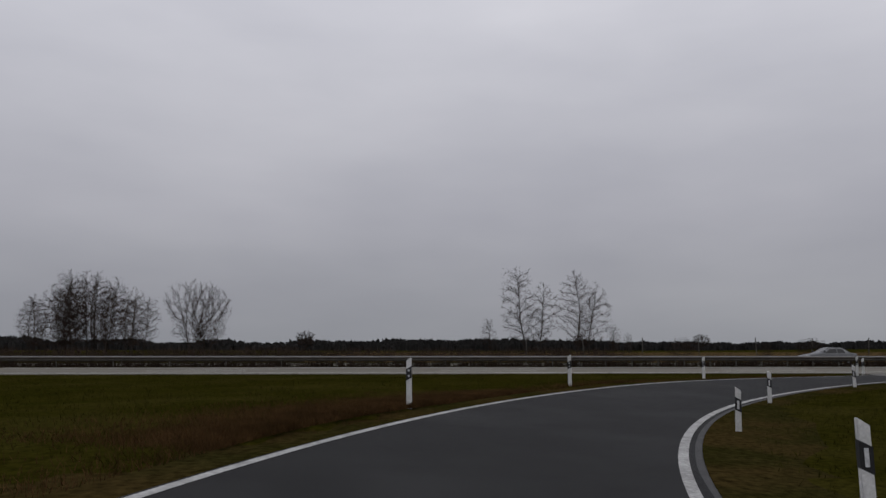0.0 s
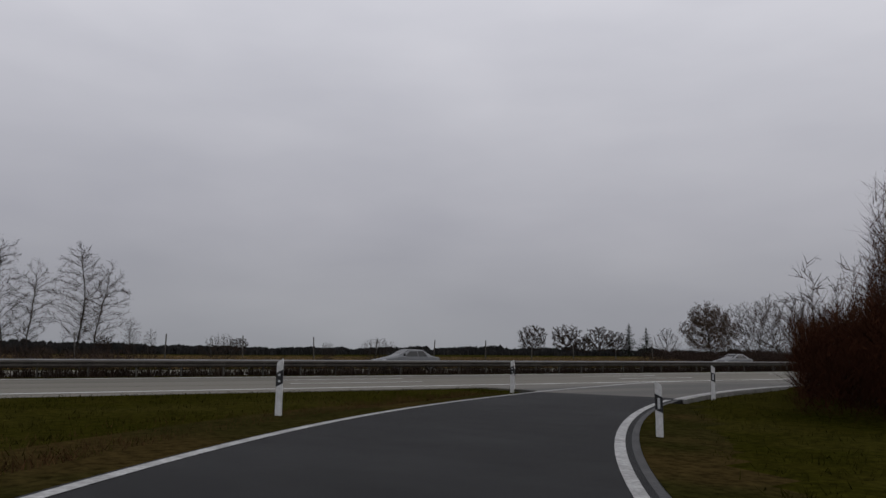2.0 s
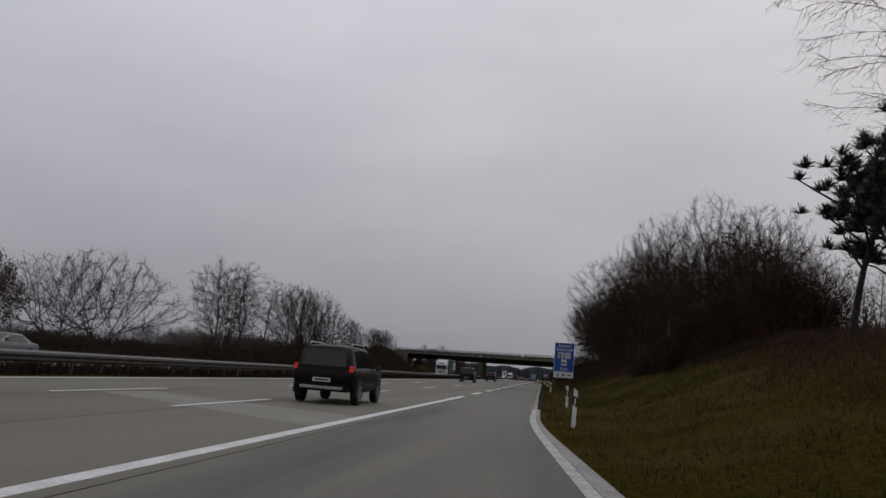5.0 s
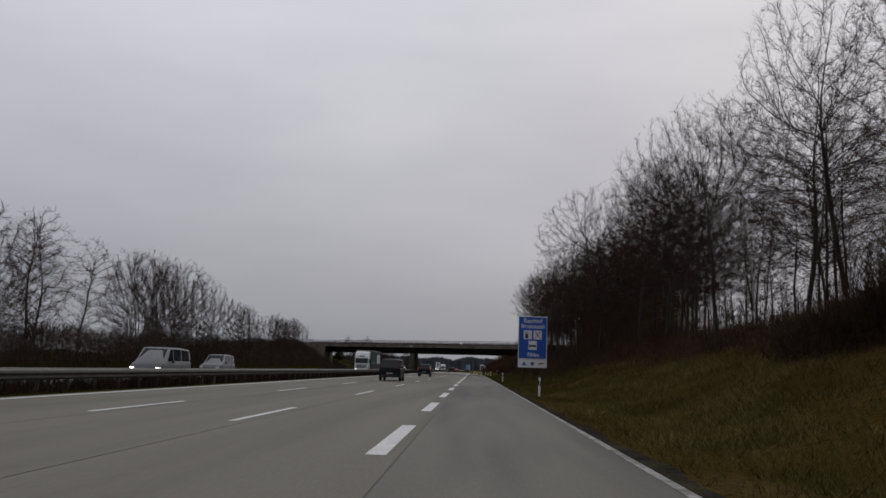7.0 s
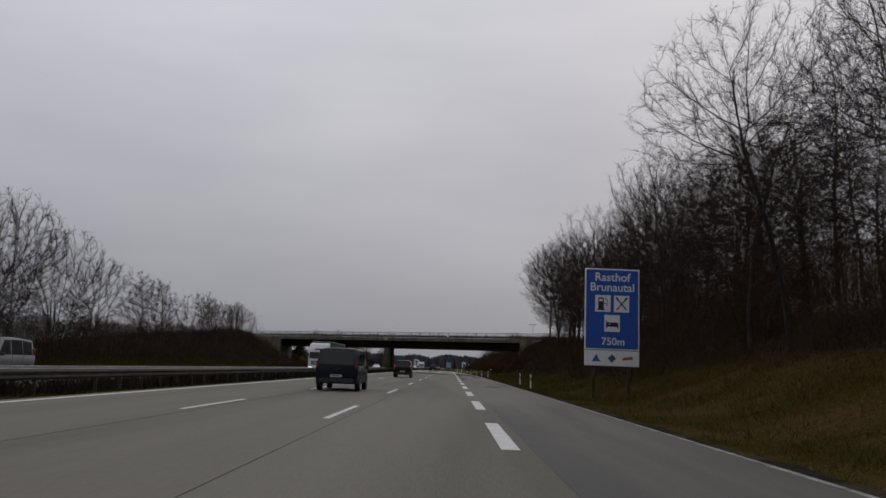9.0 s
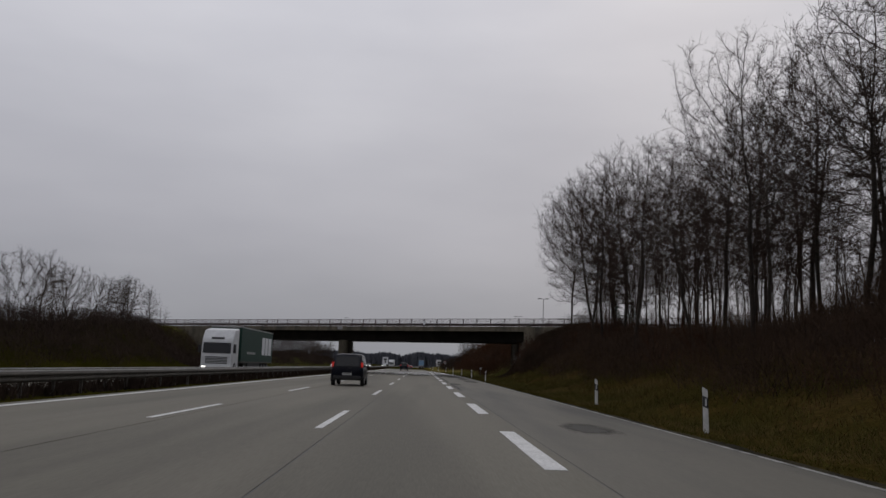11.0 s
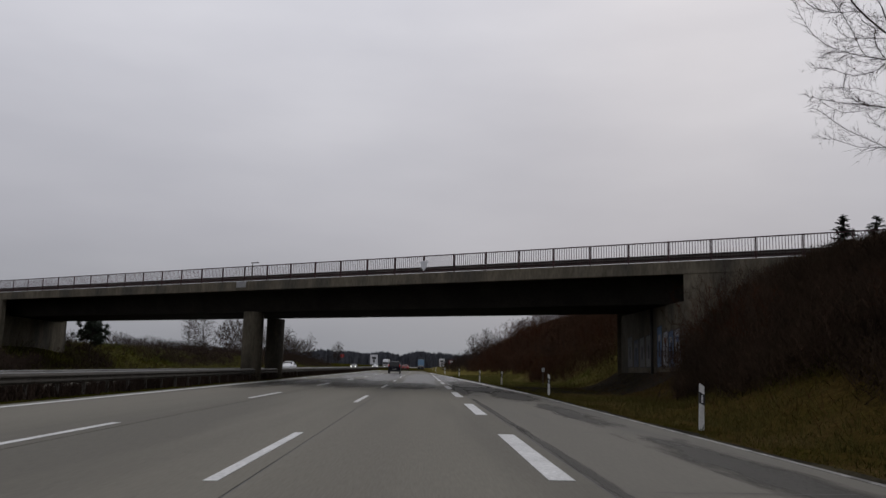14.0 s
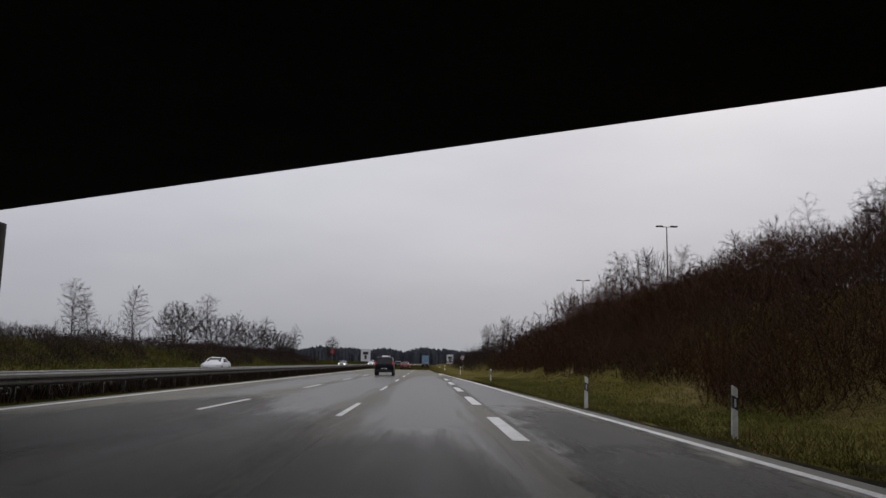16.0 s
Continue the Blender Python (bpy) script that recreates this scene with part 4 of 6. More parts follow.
def egg(nr, n, wide, low, high, belly, hollow=2.2):
    """Scattered goals inside an egg-shaped crown, thicker towards its skin; belly: the height share of its widest ring."""
    z = nr.uniform(0, 1, n * 3)
    f = np.where(z < belly, np.sqrt(np.clip(1 - ((belly - z) / belly) ** 2, 0, 1)), np.sqrt(np.clip(1 - ((z - belly) / (1 - belly)) ** 2, 0, 1)))
    k = nr.random(n * 3) < f**1.6
    z, f = z[k][:n], f[k][:n]
    a, rr = nr.uniform(0, 2 * np.pi, len(z)), nr.random(len(z)) ** (1 / hollow)
    lump = 1 + 0.16 * np.sin(a * 2 + z * 7 + nr.uniform(0, 6)) + 0.10 * np.sin(a * 5 + z * 11 + nr.uniform(0, 6))
    return np.stack([np.cos(a) * rr * f * wide * lump, np.sin(a) * rr * f * wide * lump, low + z * (high - low)], -1)


KINDS = {
    # share of the height: crown radius, crown foot, belly, leader; stems, their spread; goals, step, reach, lift, tip radius, thickness power
    "tall": (0.30, 0.18, 0.55, (0.42, 0.66), 1, 0.0, 4000, 0.021, 0.24, 0.12, 0.0080, 2.1),
    "back": (0.27, 0.27, 0.52, (0.50, 0.74), 1, 0.0, 1500, 0.029, 0.26, 0.14, 0.0115, 2.25),
    "birch": (0.17, 0.20, 0.45, (0.80, 0.92), 1, 0.0, 1700, 0.022, 0.22, 0.05, 0.0070, 2.4),
    "alder": (0.22, 0.10, 0.42, (0.78, 0.92), 1, 0.0, 1700, 0.026, 0.26, 0.36, 0.0100, 2.35),
    "pole": (0.16, 0.20, 0.5, (0.80, 0.92), 1, 0.0, 330, 0.042, 0.24, 0.30, 0.0110, 2.5),
    "fan": (0.34, 0.10, 0.56, (0.34, 0.55), 8, 0.28, 2100, 0.026, 0.26, 0.34, 0.0095, 2.6),
    "oval": (0.44, 0.14, 0.50, (0.30, 0.42), 1, 0.0, 1500, 0.032, 0.36, 0.06, 0.0110, 2.2),
    "spread": (0.66, 0.12, 0.42, (0.16, 0.24), 4, 0.40, 2100, 0.034, 0.40, 0.12, 0.0110, 2.4),
}


def make_tree(seed, H, kind="tall", dense=1.0, bark=None, twig=None, thick=0.0075, count=3, twig_len=0.6, subs=2):
    """The trunk and the crown of a bare tree, rooted at the origin."""
    nr = np.random.default_rng(seed)
    wide, low, belly, lead, stems, spread, goals, step, reach, lift, tip, power = KINDS[kind]
    roots = []
    for i in range(stems):
        a, tilt = 6.28 * (i + nr.uniform(-0.3, 0.3)) / stems, spread * nr.uniform(0.35, 1.0) if stems > 1 else nr.uniform(0, 0.05)
        d = np.array((math.cos(a) * math.sin(tilt), math.sin(a) * math.sin(tilt), math.cos(tilt)))
        p, line = np.array((math.cos(a), math.sin(a), 0)) * (0.035 * H if stems > 1 else 0) + np.array((0, 0, -0.4)), []
        for k in range(int(nr.uniform(*lead) * H / (step * H)) + 1):
            line.append(p)
            d = unit(d + nr.normal(0, 0.035, 3) + np.array((0, 0, 0.02)))
            p = p + d * step * H
        roots.append(np.array(line))
    g = egg(nr, int(goals * dense), wide * H, low * H, H * 0.97, belly)
    if stems == 1:
        t = np.clip(g[:, 2] / (H * 0.6), 0, 1)[:, None]
        g[:, :2] += (roots[0][-1][:2] * t)
    P, D, par = colonise(nr, roots, g, step * H, reach * H, lift, 0.10, 1.1)
    tr, cr = MB(), MB()
    r = limbs(P, D, par, tip, power, tr, cr)
    t = twigs(nr, P, D, par, r, tip * 2.6, count, twig_len, thick, -0.25 if kind == "birch" else lift * 0.5, subs)
    n = len(cr.v)
    cr.v += t.tolist()
    cr.f += [(n + i, n + i + 1, n + i + 2) for i in range(0, len(t), 3)]
    return tr.mesh("trunk", bark or M_BARK, True, False), cr.mesh("crown", twig or M_TWIG, False, False)


def make_bush(seed, H, R, stems=9, goals=170, count=3, twig=None, thick=0.0055, twig_len=0.42, subs=1, step=0.26):
    """A leafless shrub of many stems from one stool, with a rounded fuzzy outline."""
    nr = np.random.default_rng(seed)
    roots = []
    for i in range(stems):
        a, rr = 6.28 * (i + nr.uniform(-0.4, 0.4)) / stems, R * 0.4 * math.sqrt(nr.random())
        out = np.array((math.cos(a), math.sin(a), 0))
        p = out * rr + np.array((0, 0, -0.3))
        roots.append(np.array([p, p + out * 0.05 + np.array((0, 0, 0.3)), p + out * 0.15 + np.array((0, 0, 0.6))]))
    g = egg(nr, goals, R, 0.1 * H, H * 0.95, 0.42)
    P, D, par = colonise(nr, roots, g, step, 2.2, 0.14, 0.12, 1.0)
    st, cr = MB(), MB()
    r = limbs(P, D, par, 0.0042, 2.3, st, cr, 0.012)
    t = twigs(nr, P, D, par, r, 0.016, count, twig_len, thick, 0.12, subs)
    n = len(cr.v)
    cr.v += t.tolist()
    cr.f += [(n + i, n + i + 1, n + i + 2) for i in range(0, len(t), 3)]
    return st.mesh("stool", twig or M_TWIG, False, False), cr.mesh("brush", twig or M_TWIG, False, False)


FAR_BRUSH = []


def brush(src, x, y, scale, rng):
    """Marks a far shrub that is joined into one mesh with the others."""
    FAR_BRUSH.append((src, pose(x, y, lie(x, y), 0, 0, rng.uniform(0, 360)) @ Matrix.Diagonal((scale, scale, scale * rng.uniform(0.85, 1.1), 1))))


INNER = []


def inner(src, x, y, scale, rng):
    """Marks a young tree deep in a wood, joined into one mesh with the others."""
    INNER.append((src, pose(x, y, lie(x, y), 0, 0, rng.uniform(0, 360)) @ Matrix.Diagonal((scale, scale, scale, 1))))


def join_brush(rows, name, label, category):
    vs, fs, n = [], [], 0
    for src, m in rows:
        for ch in src.children:
            me = ch.data
            v = np.empty(len(me.vertices) * 3)
            me.vertices.foreach_get("co", v)
            v = v.reshape(-1, 3) @ np.array(m.to_3x3()).T + np.array(m.translation)
            vs.append(v)
            fs += [tuple(i + n for i in p.vertices) for p in me.polygons]
            n += len(v)
    me = bpy.data.meshes.new(name)
    me.from_pydata(np.concatenate(vs).tolist(), [], fs)
    me.materials.append(M_TWIG)
    tagged(new(name, me), label, category, "", "stuff")


def plant(src, x, y, scale, rng, sink=0.0, yaw=None):
    m = pose(x, y, lie(x, y) - sink, 0, 0, rng.uniform(0, 360) if yaw is None else yaw)
    o = copy_thing(src, m)
    o.scale = (scale * rng.uniform(0.92, 1.08), scale * rng.uniform(0.92, 1.08), scale)
    return o


def tree_kind(label, group, meshes):
    ob = thing("tree", label, "tree", group)
    part("trunk", meshes[0], ob)
    part("crown", meshes[1], ob)
    return ob


def bush_kind(label, group, me):
    ob = thing("shrub", label, "shrub", group)
    part("stool", me[0], ob)
    part("crown", me[1], ob)
    return ob


WOOD, HEDGE = "trees of the roadside wood", "roadside shrubs"
tall = [tree_kind("tall bare deciduous tree with dark trunk on the bank", WOOD, make_tree(10 + i, 15.0, "tall", thick=0.0068, count=4, twig_len=0.7)) for i in range(6)]
birch = [tree_kind("slender bare birch with pale bark on the bank", WOOD, make_tree(30 + i, 14.0, "birch", 1.0, M_BIRCH, thick=0.006, twig_len=0.7)) for i in range(2)]
back = [tree_kind("bare tree deeper in the roadside wood", WOOD, make_tree(40 + i, 14.0, "back", thick=0.0105, twig_len=0.8)) for i in range(3)]
sapling = [tree_kind("slender bare young tree inside the roadside wood", WOOD, make_tree(45 + i, 8.0, "pole", thick=0.010, count=2, twig_len=0.55, subs=2)) for i in range(3)]
light = [bush_kind("leafless shrub in the hedge", HEDGE, make_bush(95 + i, 3.6, 2.2, 8, 130, 3, thick=0.013, twig_len=0.5, step=0.36)) for i in range(2)]
fan = [tree_kind("bare many-stemmed willow beside the motorway", "bare roadside trees", make_tree(50 + i, 10.0, "fan", thick=0.011)) for i in range(3)]
alder = [tree_kind("bare feathery alder with one stem beside the motorway", "bare roadside trees", make_tree(55 + i, 10.0, "alder", thick=0.011)) for i in range(3)]
spread = [tree_kind("low spreading bare tree beside the motorway", "bare roadside trees", make_tree(64 + i, 8.0, "spread", thick=0.010)) for i in range(2)]
rounded = [tree_kind("round-crowned bare field tree", "field trees", make_tree(60 + i, 9.0, "oval", 0.5, thick=0.07, count=4, subs=1)) for i in range(2)]
orchard = [tree_kind("bare round-crowned tree beyond the bridge", "bare roadside trees", make_tree(62 + i, 9.0, "oval", thick=0.025)) for i in range(2)]
red = [bush_kind("dense leafless red-brown shrub on the bank", HEDGE, make_bush(70 + i, 4.2, 2.2, 12, 420, 5, M_TWIGR, 0.0075, 0.42)) for i in range(2)]
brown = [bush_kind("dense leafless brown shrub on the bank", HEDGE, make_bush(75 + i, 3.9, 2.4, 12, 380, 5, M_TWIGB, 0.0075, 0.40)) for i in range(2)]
dark = [bush_kind("dense leafless dark shrub beside the motorway", HEDGE, make_bush(80 + i, 3.6, 2.2, 10, 260, 4, thick=0.0085, twig_len=0.42)) for i in range(3)]
kinds = orchard + tall + birch + back + fan + rounded + red + brown + dark + light + alder + spread + sapling
rng = random.Random(11)

# the wood on the right-hand bank: a front row and denser rows behind
y = -43.0
while y < 66:
    src = rng.choice(tall + tall + tall + birch[:1])
    plant(src, 13.6 + rng.uniform(-1.6, 2.2), y, rng.uniform(0.86, 1.12) * (0.78 + 0.22 * float(sm(-40, -20, y))), rng)
    y += rng.uniform(3.4, 5.6)
for x, y, k, sc in ((12.9, 72.0, tall[0], 1.05), (13.9, 80.5, tall[1], 1.1), (17.8, 95.5, birch[0], 0.6), (16.0, 77.0, back[1], 0.95)):
    plant(k, x, y, sc, rng)
for x, y, k, wide, h in ((14.3, 93.2, tall[2], 0.95, 1.08), (14.8, 83.4, tall[4], 1.0, 1.08)):
    plant(k, x, y, h, rng).scale = (wide, wide, h)
y = -47.0
while y < 88:
    if y > 2 or rng.random() < 0.55:
        plant(rng.choice(back + back + tall[:2] + birch[:1]), 18.5 + rng.uniform(-2, 2), y, rng.uniform(0.95, 1.25) * (0.62 + 0.38 * float(sm(-44, -16, y))), rng)
    y += rng.uniform(3.6, 6.0)
y = -44.0
while y < 86:
    for x in (23.5, 30.5) if y > -20 else (23.5,):
        plant(rng.choice(back), x + rng.uniform(-2.4, 2.4), y + rng.uniform(-2, 2), rng.uniform(1.0, 1.3) * (0.62 + 0.38 * float(sm(-44, -16, y))), rng)
    y += rng.uniform(5.5, 9)
for i in range(11):
    plant(rng.choice(fan), rng.uniform(12.4, 18.5), rng.uniform(-61, -44), rng.uniform(0.60, 0.76), rng)
# shrubs along the foot and inside of the wood
def below_deck(x, y, s):
    """Keeps the shrubs on the slope before the bridge lower than its deck."""
    if y < 76 or x > 8 + 0.65 * (y - 80):
        return s
    return max(0.22, min(s, (2.9 + 0.16 * (y - 80) - lie(x, y)) / 3.9))


y = -66.0
while y < 103:
    k = 0.55 + 0.35 * float(sm(-14, 14, y))
    x, x2 = 12.4 - 1.8 * float(sm(-8, 24, y)) + rng.uniform(-0.8, 1.0), 15.3 + rng.uniform(-1.5, 1.5)
    plant(rng.choice(dark + dark + red), x, y, below_deck(x, y, k * rng.uniform(0.55, 0.9)), rng)
    plant(rng.choice(dark), x2, y + 1, below_deck(x2, y + 1, k * rng.uniform(0.8, 1.2)), rng)
    y += rng.uniform(3.4, 5.0)
y = 14.0
while y < 66:
    plant(rng.choice(dark + brown), 8.9 + rng.uniform(-0.5, 0.9), y, rng.uniform(0.32, 0.52), rng)
    y += rng.uniform(3.0, 4.4)
for i in range(26):
    brush(rng.choice(light), rng.uniform(18, 34), rng.uniform(-64, 86), rng.uniform(0.9, 1.4), rng)
y = -50.0
while y < 90:
    for x in (15.8, 18.8, 22.5, 27.0):
        if rng.random() < 0.4 or (y < -8 and x > 20):
            continue
        inner(rng.choice(sapling), x + rng.uniform(-1.6, 1.6), y + rng.uniform(-1.4, 1.4), rng.uniform(0.6, 1.5), rng)
    y += 3.6
for i in range(44):
    inner(rng.choice(sapling), rng.uniform(33, 43), rng.uniform(-40, 92), rng.uniform(1.2, 1.75), rng)
for i in range(40):
    inner(rng.choice(sapling), rng.uniform(16.5, 30), rng.uniform(58, 95), rng.uniform(1.0, 1.6), rng)
for i in range(16):
    inner(rng.choice(sapling), rng.uniform(-43, -33.5), rng.uniform(72, 114), rng.uniform(0.6, 0.9), rng)
for i in range(26):
    plant(rng.choice(dark), rng.uniform(14.0, 18), -66 + i * 2.6 + rng.uniform(-1, 1), rng.uniform(0.6, 1.0) if i > 6 else rng.uniform(1.0, 1.4), rng)
# brush that closes the bank before the bridge
for i in range(22):
    x = rng.uniform(8.8, 18)
    y = rng.uniform(62, 104)
    plant(rng.choice(dark + red), x, y, below_deck(x, y, rng.uniform(0.42, 0.62) + 0.02 * (x - 9)), rng)


def in_loop(x, y, gap=0.0):
    """Inside the edge of the red-brown thicket that fills the loop of the ramp."""
    r = np.hypot(x - C_RIGHT[0], y - C_RIGHT[1])
    return (r < 42.2 - gap) & (x > 9.1 + gap) & (y > -120 + gap)


# shrubs that hide the wing wall of the bridge
for x, y, k in ((12.6, 102.4, 1.1), (13.6, 100.6, 1.15), (13.0, 98.0, 0.8), (14.6, 102.0, 0.95), (14.4, 98.6, 0.85), (15.8, 100.4, 0.9), (16.8, 102.6, 0.8), (12.0, 99.4, 0.6), (10.4, 103.6, 0.7), (11.3, 102.2, 0.9), (11.5, 104.0, 0.95), (12.6, 104.0, 1.1)):
    plant(rng.choice(dark + red), x, y, below_deck(x, y, k), rng)
# the red-brown thicket inside the loop of the ramp
for i in range(7):
    for y0 in range(-118, -94, 3):
        x, y = 10.0 + i * 2.4 + rng.uniform(-0.6, 0.6), y0 + rng.uniform(-0.8, 0.8) + 1.5 * (i % 2)
        if not in_loop(x, y, 0.9) or (i > 3 and y > -92):
            continue
        k = 0.62 if not in_loop(x, y, 2.0) else (1.12 if not in_loop(x, y, 4.5) else 1.28)
        plant(rng.choice(red + red + dark), x, y, k * rng.uniform(0.88, 1.12), rng)
for i in range(34):
    x, y = rng.uniform(9.8, 24), rng.uniform(-119, -94)
    if in_loop(x, y, 0.8) and not in_loop(x, y, 3.8):
        plant(rng.choice(red), x, y, rng.uniform(0.48, 0.75), rng)
for x, y, k in ((10.3, -103.6, 0.86), (10.7, -101.5, 1.0), (10.9, -105.8, 0.85), (10.6, -98.5, 1.0)):
    plant(red[int(y) % 2], x, y, k, rng)
plant(birch[0], 11.15, -101.0, 0.58, rng)
plant(birch[1], 13.7, -80.5, 1.0, rng)
# shrubs on the bank beyond the bridge
y = 127.0
while y < 340:
    for x, s in ((8.6, 0.60), (10.2, 0.78), (12.4, 0.84), (15.0, 0.80), (18.5, 0.80)):
        if x < 10 and y < 131:
            continue
        put = plant if y < 190 and x < 16 else brush
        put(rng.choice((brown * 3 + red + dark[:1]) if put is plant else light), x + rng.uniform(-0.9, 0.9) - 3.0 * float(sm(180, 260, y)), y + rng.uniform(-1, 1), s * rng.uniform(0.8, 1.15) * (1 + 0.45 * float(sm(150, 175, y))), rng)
    y += rng.uniform(2.6, 3.8) + 0.02 * max(0, y - 160)
for i in range(12):
    plant(rng.choice(back + birch), rng.uniform(17, 32), rng.uniform(150, 300), rng.uniform(0.36, 0.6), rng)
# slender trees on the ridge, singly and in clumps
for x, y, k, top in ((16, 147.1, birch[0], 9.7), (16.4, 153.3, alder[0], 9.6), (15.6, 155.7, alder[2], 9.3), (17.0, 154.8, birch[1], 9.6), (16, 142.2, alder[1], 9.1), (17.2, 143.4, birch[1], 9.6), (15.0, 141.0, alder[2], 8.2),
                     (16, 161.2, birch[1], 9.1), (16.4, 164.0, alder[0], 9.0), (16, 166.8, alder[1], 10.2), (16, 173.9, fan[0], 11.0), (16.5, 177.0, alder[2], 11.2), (15.5, 180.0, alder[1], 11.6), (16, 185.3, fan[1], 10.9), (16.5, 190.0, alder[0], 10.2),
                     (16, 208.9, alder[2], 10.6), (15, 203.0, fan[2], 9.4), (16, 290.0, alder[0], 12.5), (16, 300.0, alder[1], 13.0), (15, 312.0, fan[0], 12.0), (16, 345.0, alder[2], 12.5)):
    plant(k, x, y, max(0.3, (top - lie(x, y)) / (14.0 if k in birch else 10.0)), rng)
# left side: trees and hedge behind the opposite carriageway
for x, y, k, s in ((-34.5, -36, spread[0], 1.2), (-36.5, -40, spread[1], 1.05), (-34.5, -12, alder[0], 1.3), (-35.5, -8, fan[0], 1.22), (-34.5, -3.5, alder[1], 1.38), (-36.5, 0.5, alder[2], 1.2), (-35.0, 5.5, alder[0], 1.22),
                   (-34.0, 17, fan[2], 1.25), (-36.0, 21, fan[0], 1.3), (-34.5, 26, fan[1], 1.32), (-36.5, 31, fan[2], 1.25), (-35, 37, fan[0], 1.15), (-35, 44, fan[1], 1.0),
                   (-34, 52, alder[2], 0.95), (-35, 58, fan[0], 0.88), (-36, 65, alder[1], 0.9), (-34, 71, fan[2], 0.82), (-35, 77, alder[0], 0.8), (-36, 84, fan[1], 0.7), (-38, 96, fan[1], 0.6), (-35, 91, alder[0], 0.62), (-36.5, 100, alder[2], 0.62), (-38, 105, fan[0], 0.62), (-37, 110, alder[1], 0.58),
                   (-33, -62, fan[2], 0.42), (-33.5, -112.5, spread[0], 0.3), (-32.8, -99.5, spread[1], 0.3), (-33, -104, fan[1], 0.2),
                   (-44, 473, alder[1], 1.25), (-45, 478, fan[0], 1.1), (-38, 194, alder[2], 0.72), (-38, 198, alder[0], 0.6), (-75, -121.7, alder[1], 1.42), (-74, -119.8, alder[0], 1.15), (-60, -117.3, alder[2], 1.2), (-60.5, -115.6, alder[0], 1.02), (-75, -127.0, alder[1], 0.6), (-60, -112.2, alder[2], 0.45), (-62, -109.5, alder[0], 0.34)):
    plant(k, x, y, s, rng).scale = (s * 1.05, s * 1.05, s * 0.97) if y > -45 else (s, s, s)
for i in range(20):
    plant(alder[i % 3], -64 + rng.uniform(-4, 4), -190.5 + i * 0.75 + rng.uniform(-0.5, 0.5), rng.uniform(0.98, 1.2) * (1 - 0.28 * (abs(i - 9.5) / 10) ** 2), rng)
plant(fan[1], -60, -168, 1.05, rng)
plant(fan[2], -61, -166.5, 0.95, rng)
y = -58.0
while y < 118:
    k = 0.95 + 0.45 * float(sm(-34, -16, y)) * (1 - float(sm(62, 100, y)))
    brush(rng.choice(light), -33.6 + rng.uniform(-0.8, 0.8), y + rng.uniform(-1, 1), k * rng.uniform(0.75, 1.12), rng)
    y += rng.uniform(4.4, 6.2)
for i in range(12):
    brush(rng.choice(dark), rng.uniform(-40, -32), rng.uniform(103, 125), rng.uniform(0.5, 0.8), rng)
y = 140.0
while y < 340:
    brush(rng.choice(light), -35 + rng.uniform(-3, 3), y + 2, rng.uniform(0.7, 1.2), rng)
    y += rng.uniform(4.0, 7.0)
for i in range(24):
    brush(rng.choice(light), -33 + rng.uniform(-3, 1), rng.uniform(-290, -150), rng.uniform(0.4, 0.7), rng)
for i in range(14):
    plant(rng.choice(orchard if i % 3 else alder), -44 + rng.uniform(-3, 3), 235 + i * 9.5 + rng.uniform(-3, 3), rng.uniform(0.85, 1.15), rng)
for x, y, s in ((-287, 149, 1.85), (-275, 162, 1.9), (-262, 173, 1.8), (-256, 180, 1.5), (-273, -177, 0.9), (-300, -60, 0.8), (-340, 10, 0.9), (-268, 168, 1.2)):
    plant(rng.choice(rounded), x, y, s, rng).scale = (s * 1.15, s * 1.15, s)


def oak_in_leaf():
    """A small oak that keeps its brown leaves."""
    ob = thing("oak_tree", "small oak still holding its brown autumn leaves", "tree", at=pose(-35.4, -50.5, lie(-35.4, -50.5)))
    t, c = make_tree(97, 7.4, "oval", 1.0, twig_len=0.4)
    part("trunk", t, ob)
    part("crown", c, ob)
    r = random.Random(5)
    mb = MB()
    vs = [v.co for v in c.vertices]
    for i in range(15000):
        p = r.choice(vs) + Vector((r.gauss(0, .2), r.gauss(0, .2), r.gauss(0, .2)))
        if p.z < 1.6 or r.random() < 0.15 + 0.1 * (p.y > 0.5):
            continue
        a = rand_dir(r, Vector((0, 0, 1)), r.uniform(0, 3.0))
        b = a.orthogonal().normalized()
        s = r.uniform(0.045, 0.085)
        mb.quad(p - a * s, p + b * s * 0.6, p + a * s, p - b * s * 0.6)
    part("leaves", mb.mesh("leaves", M_LEAF, False, False), ob)


oak_in_leaf()


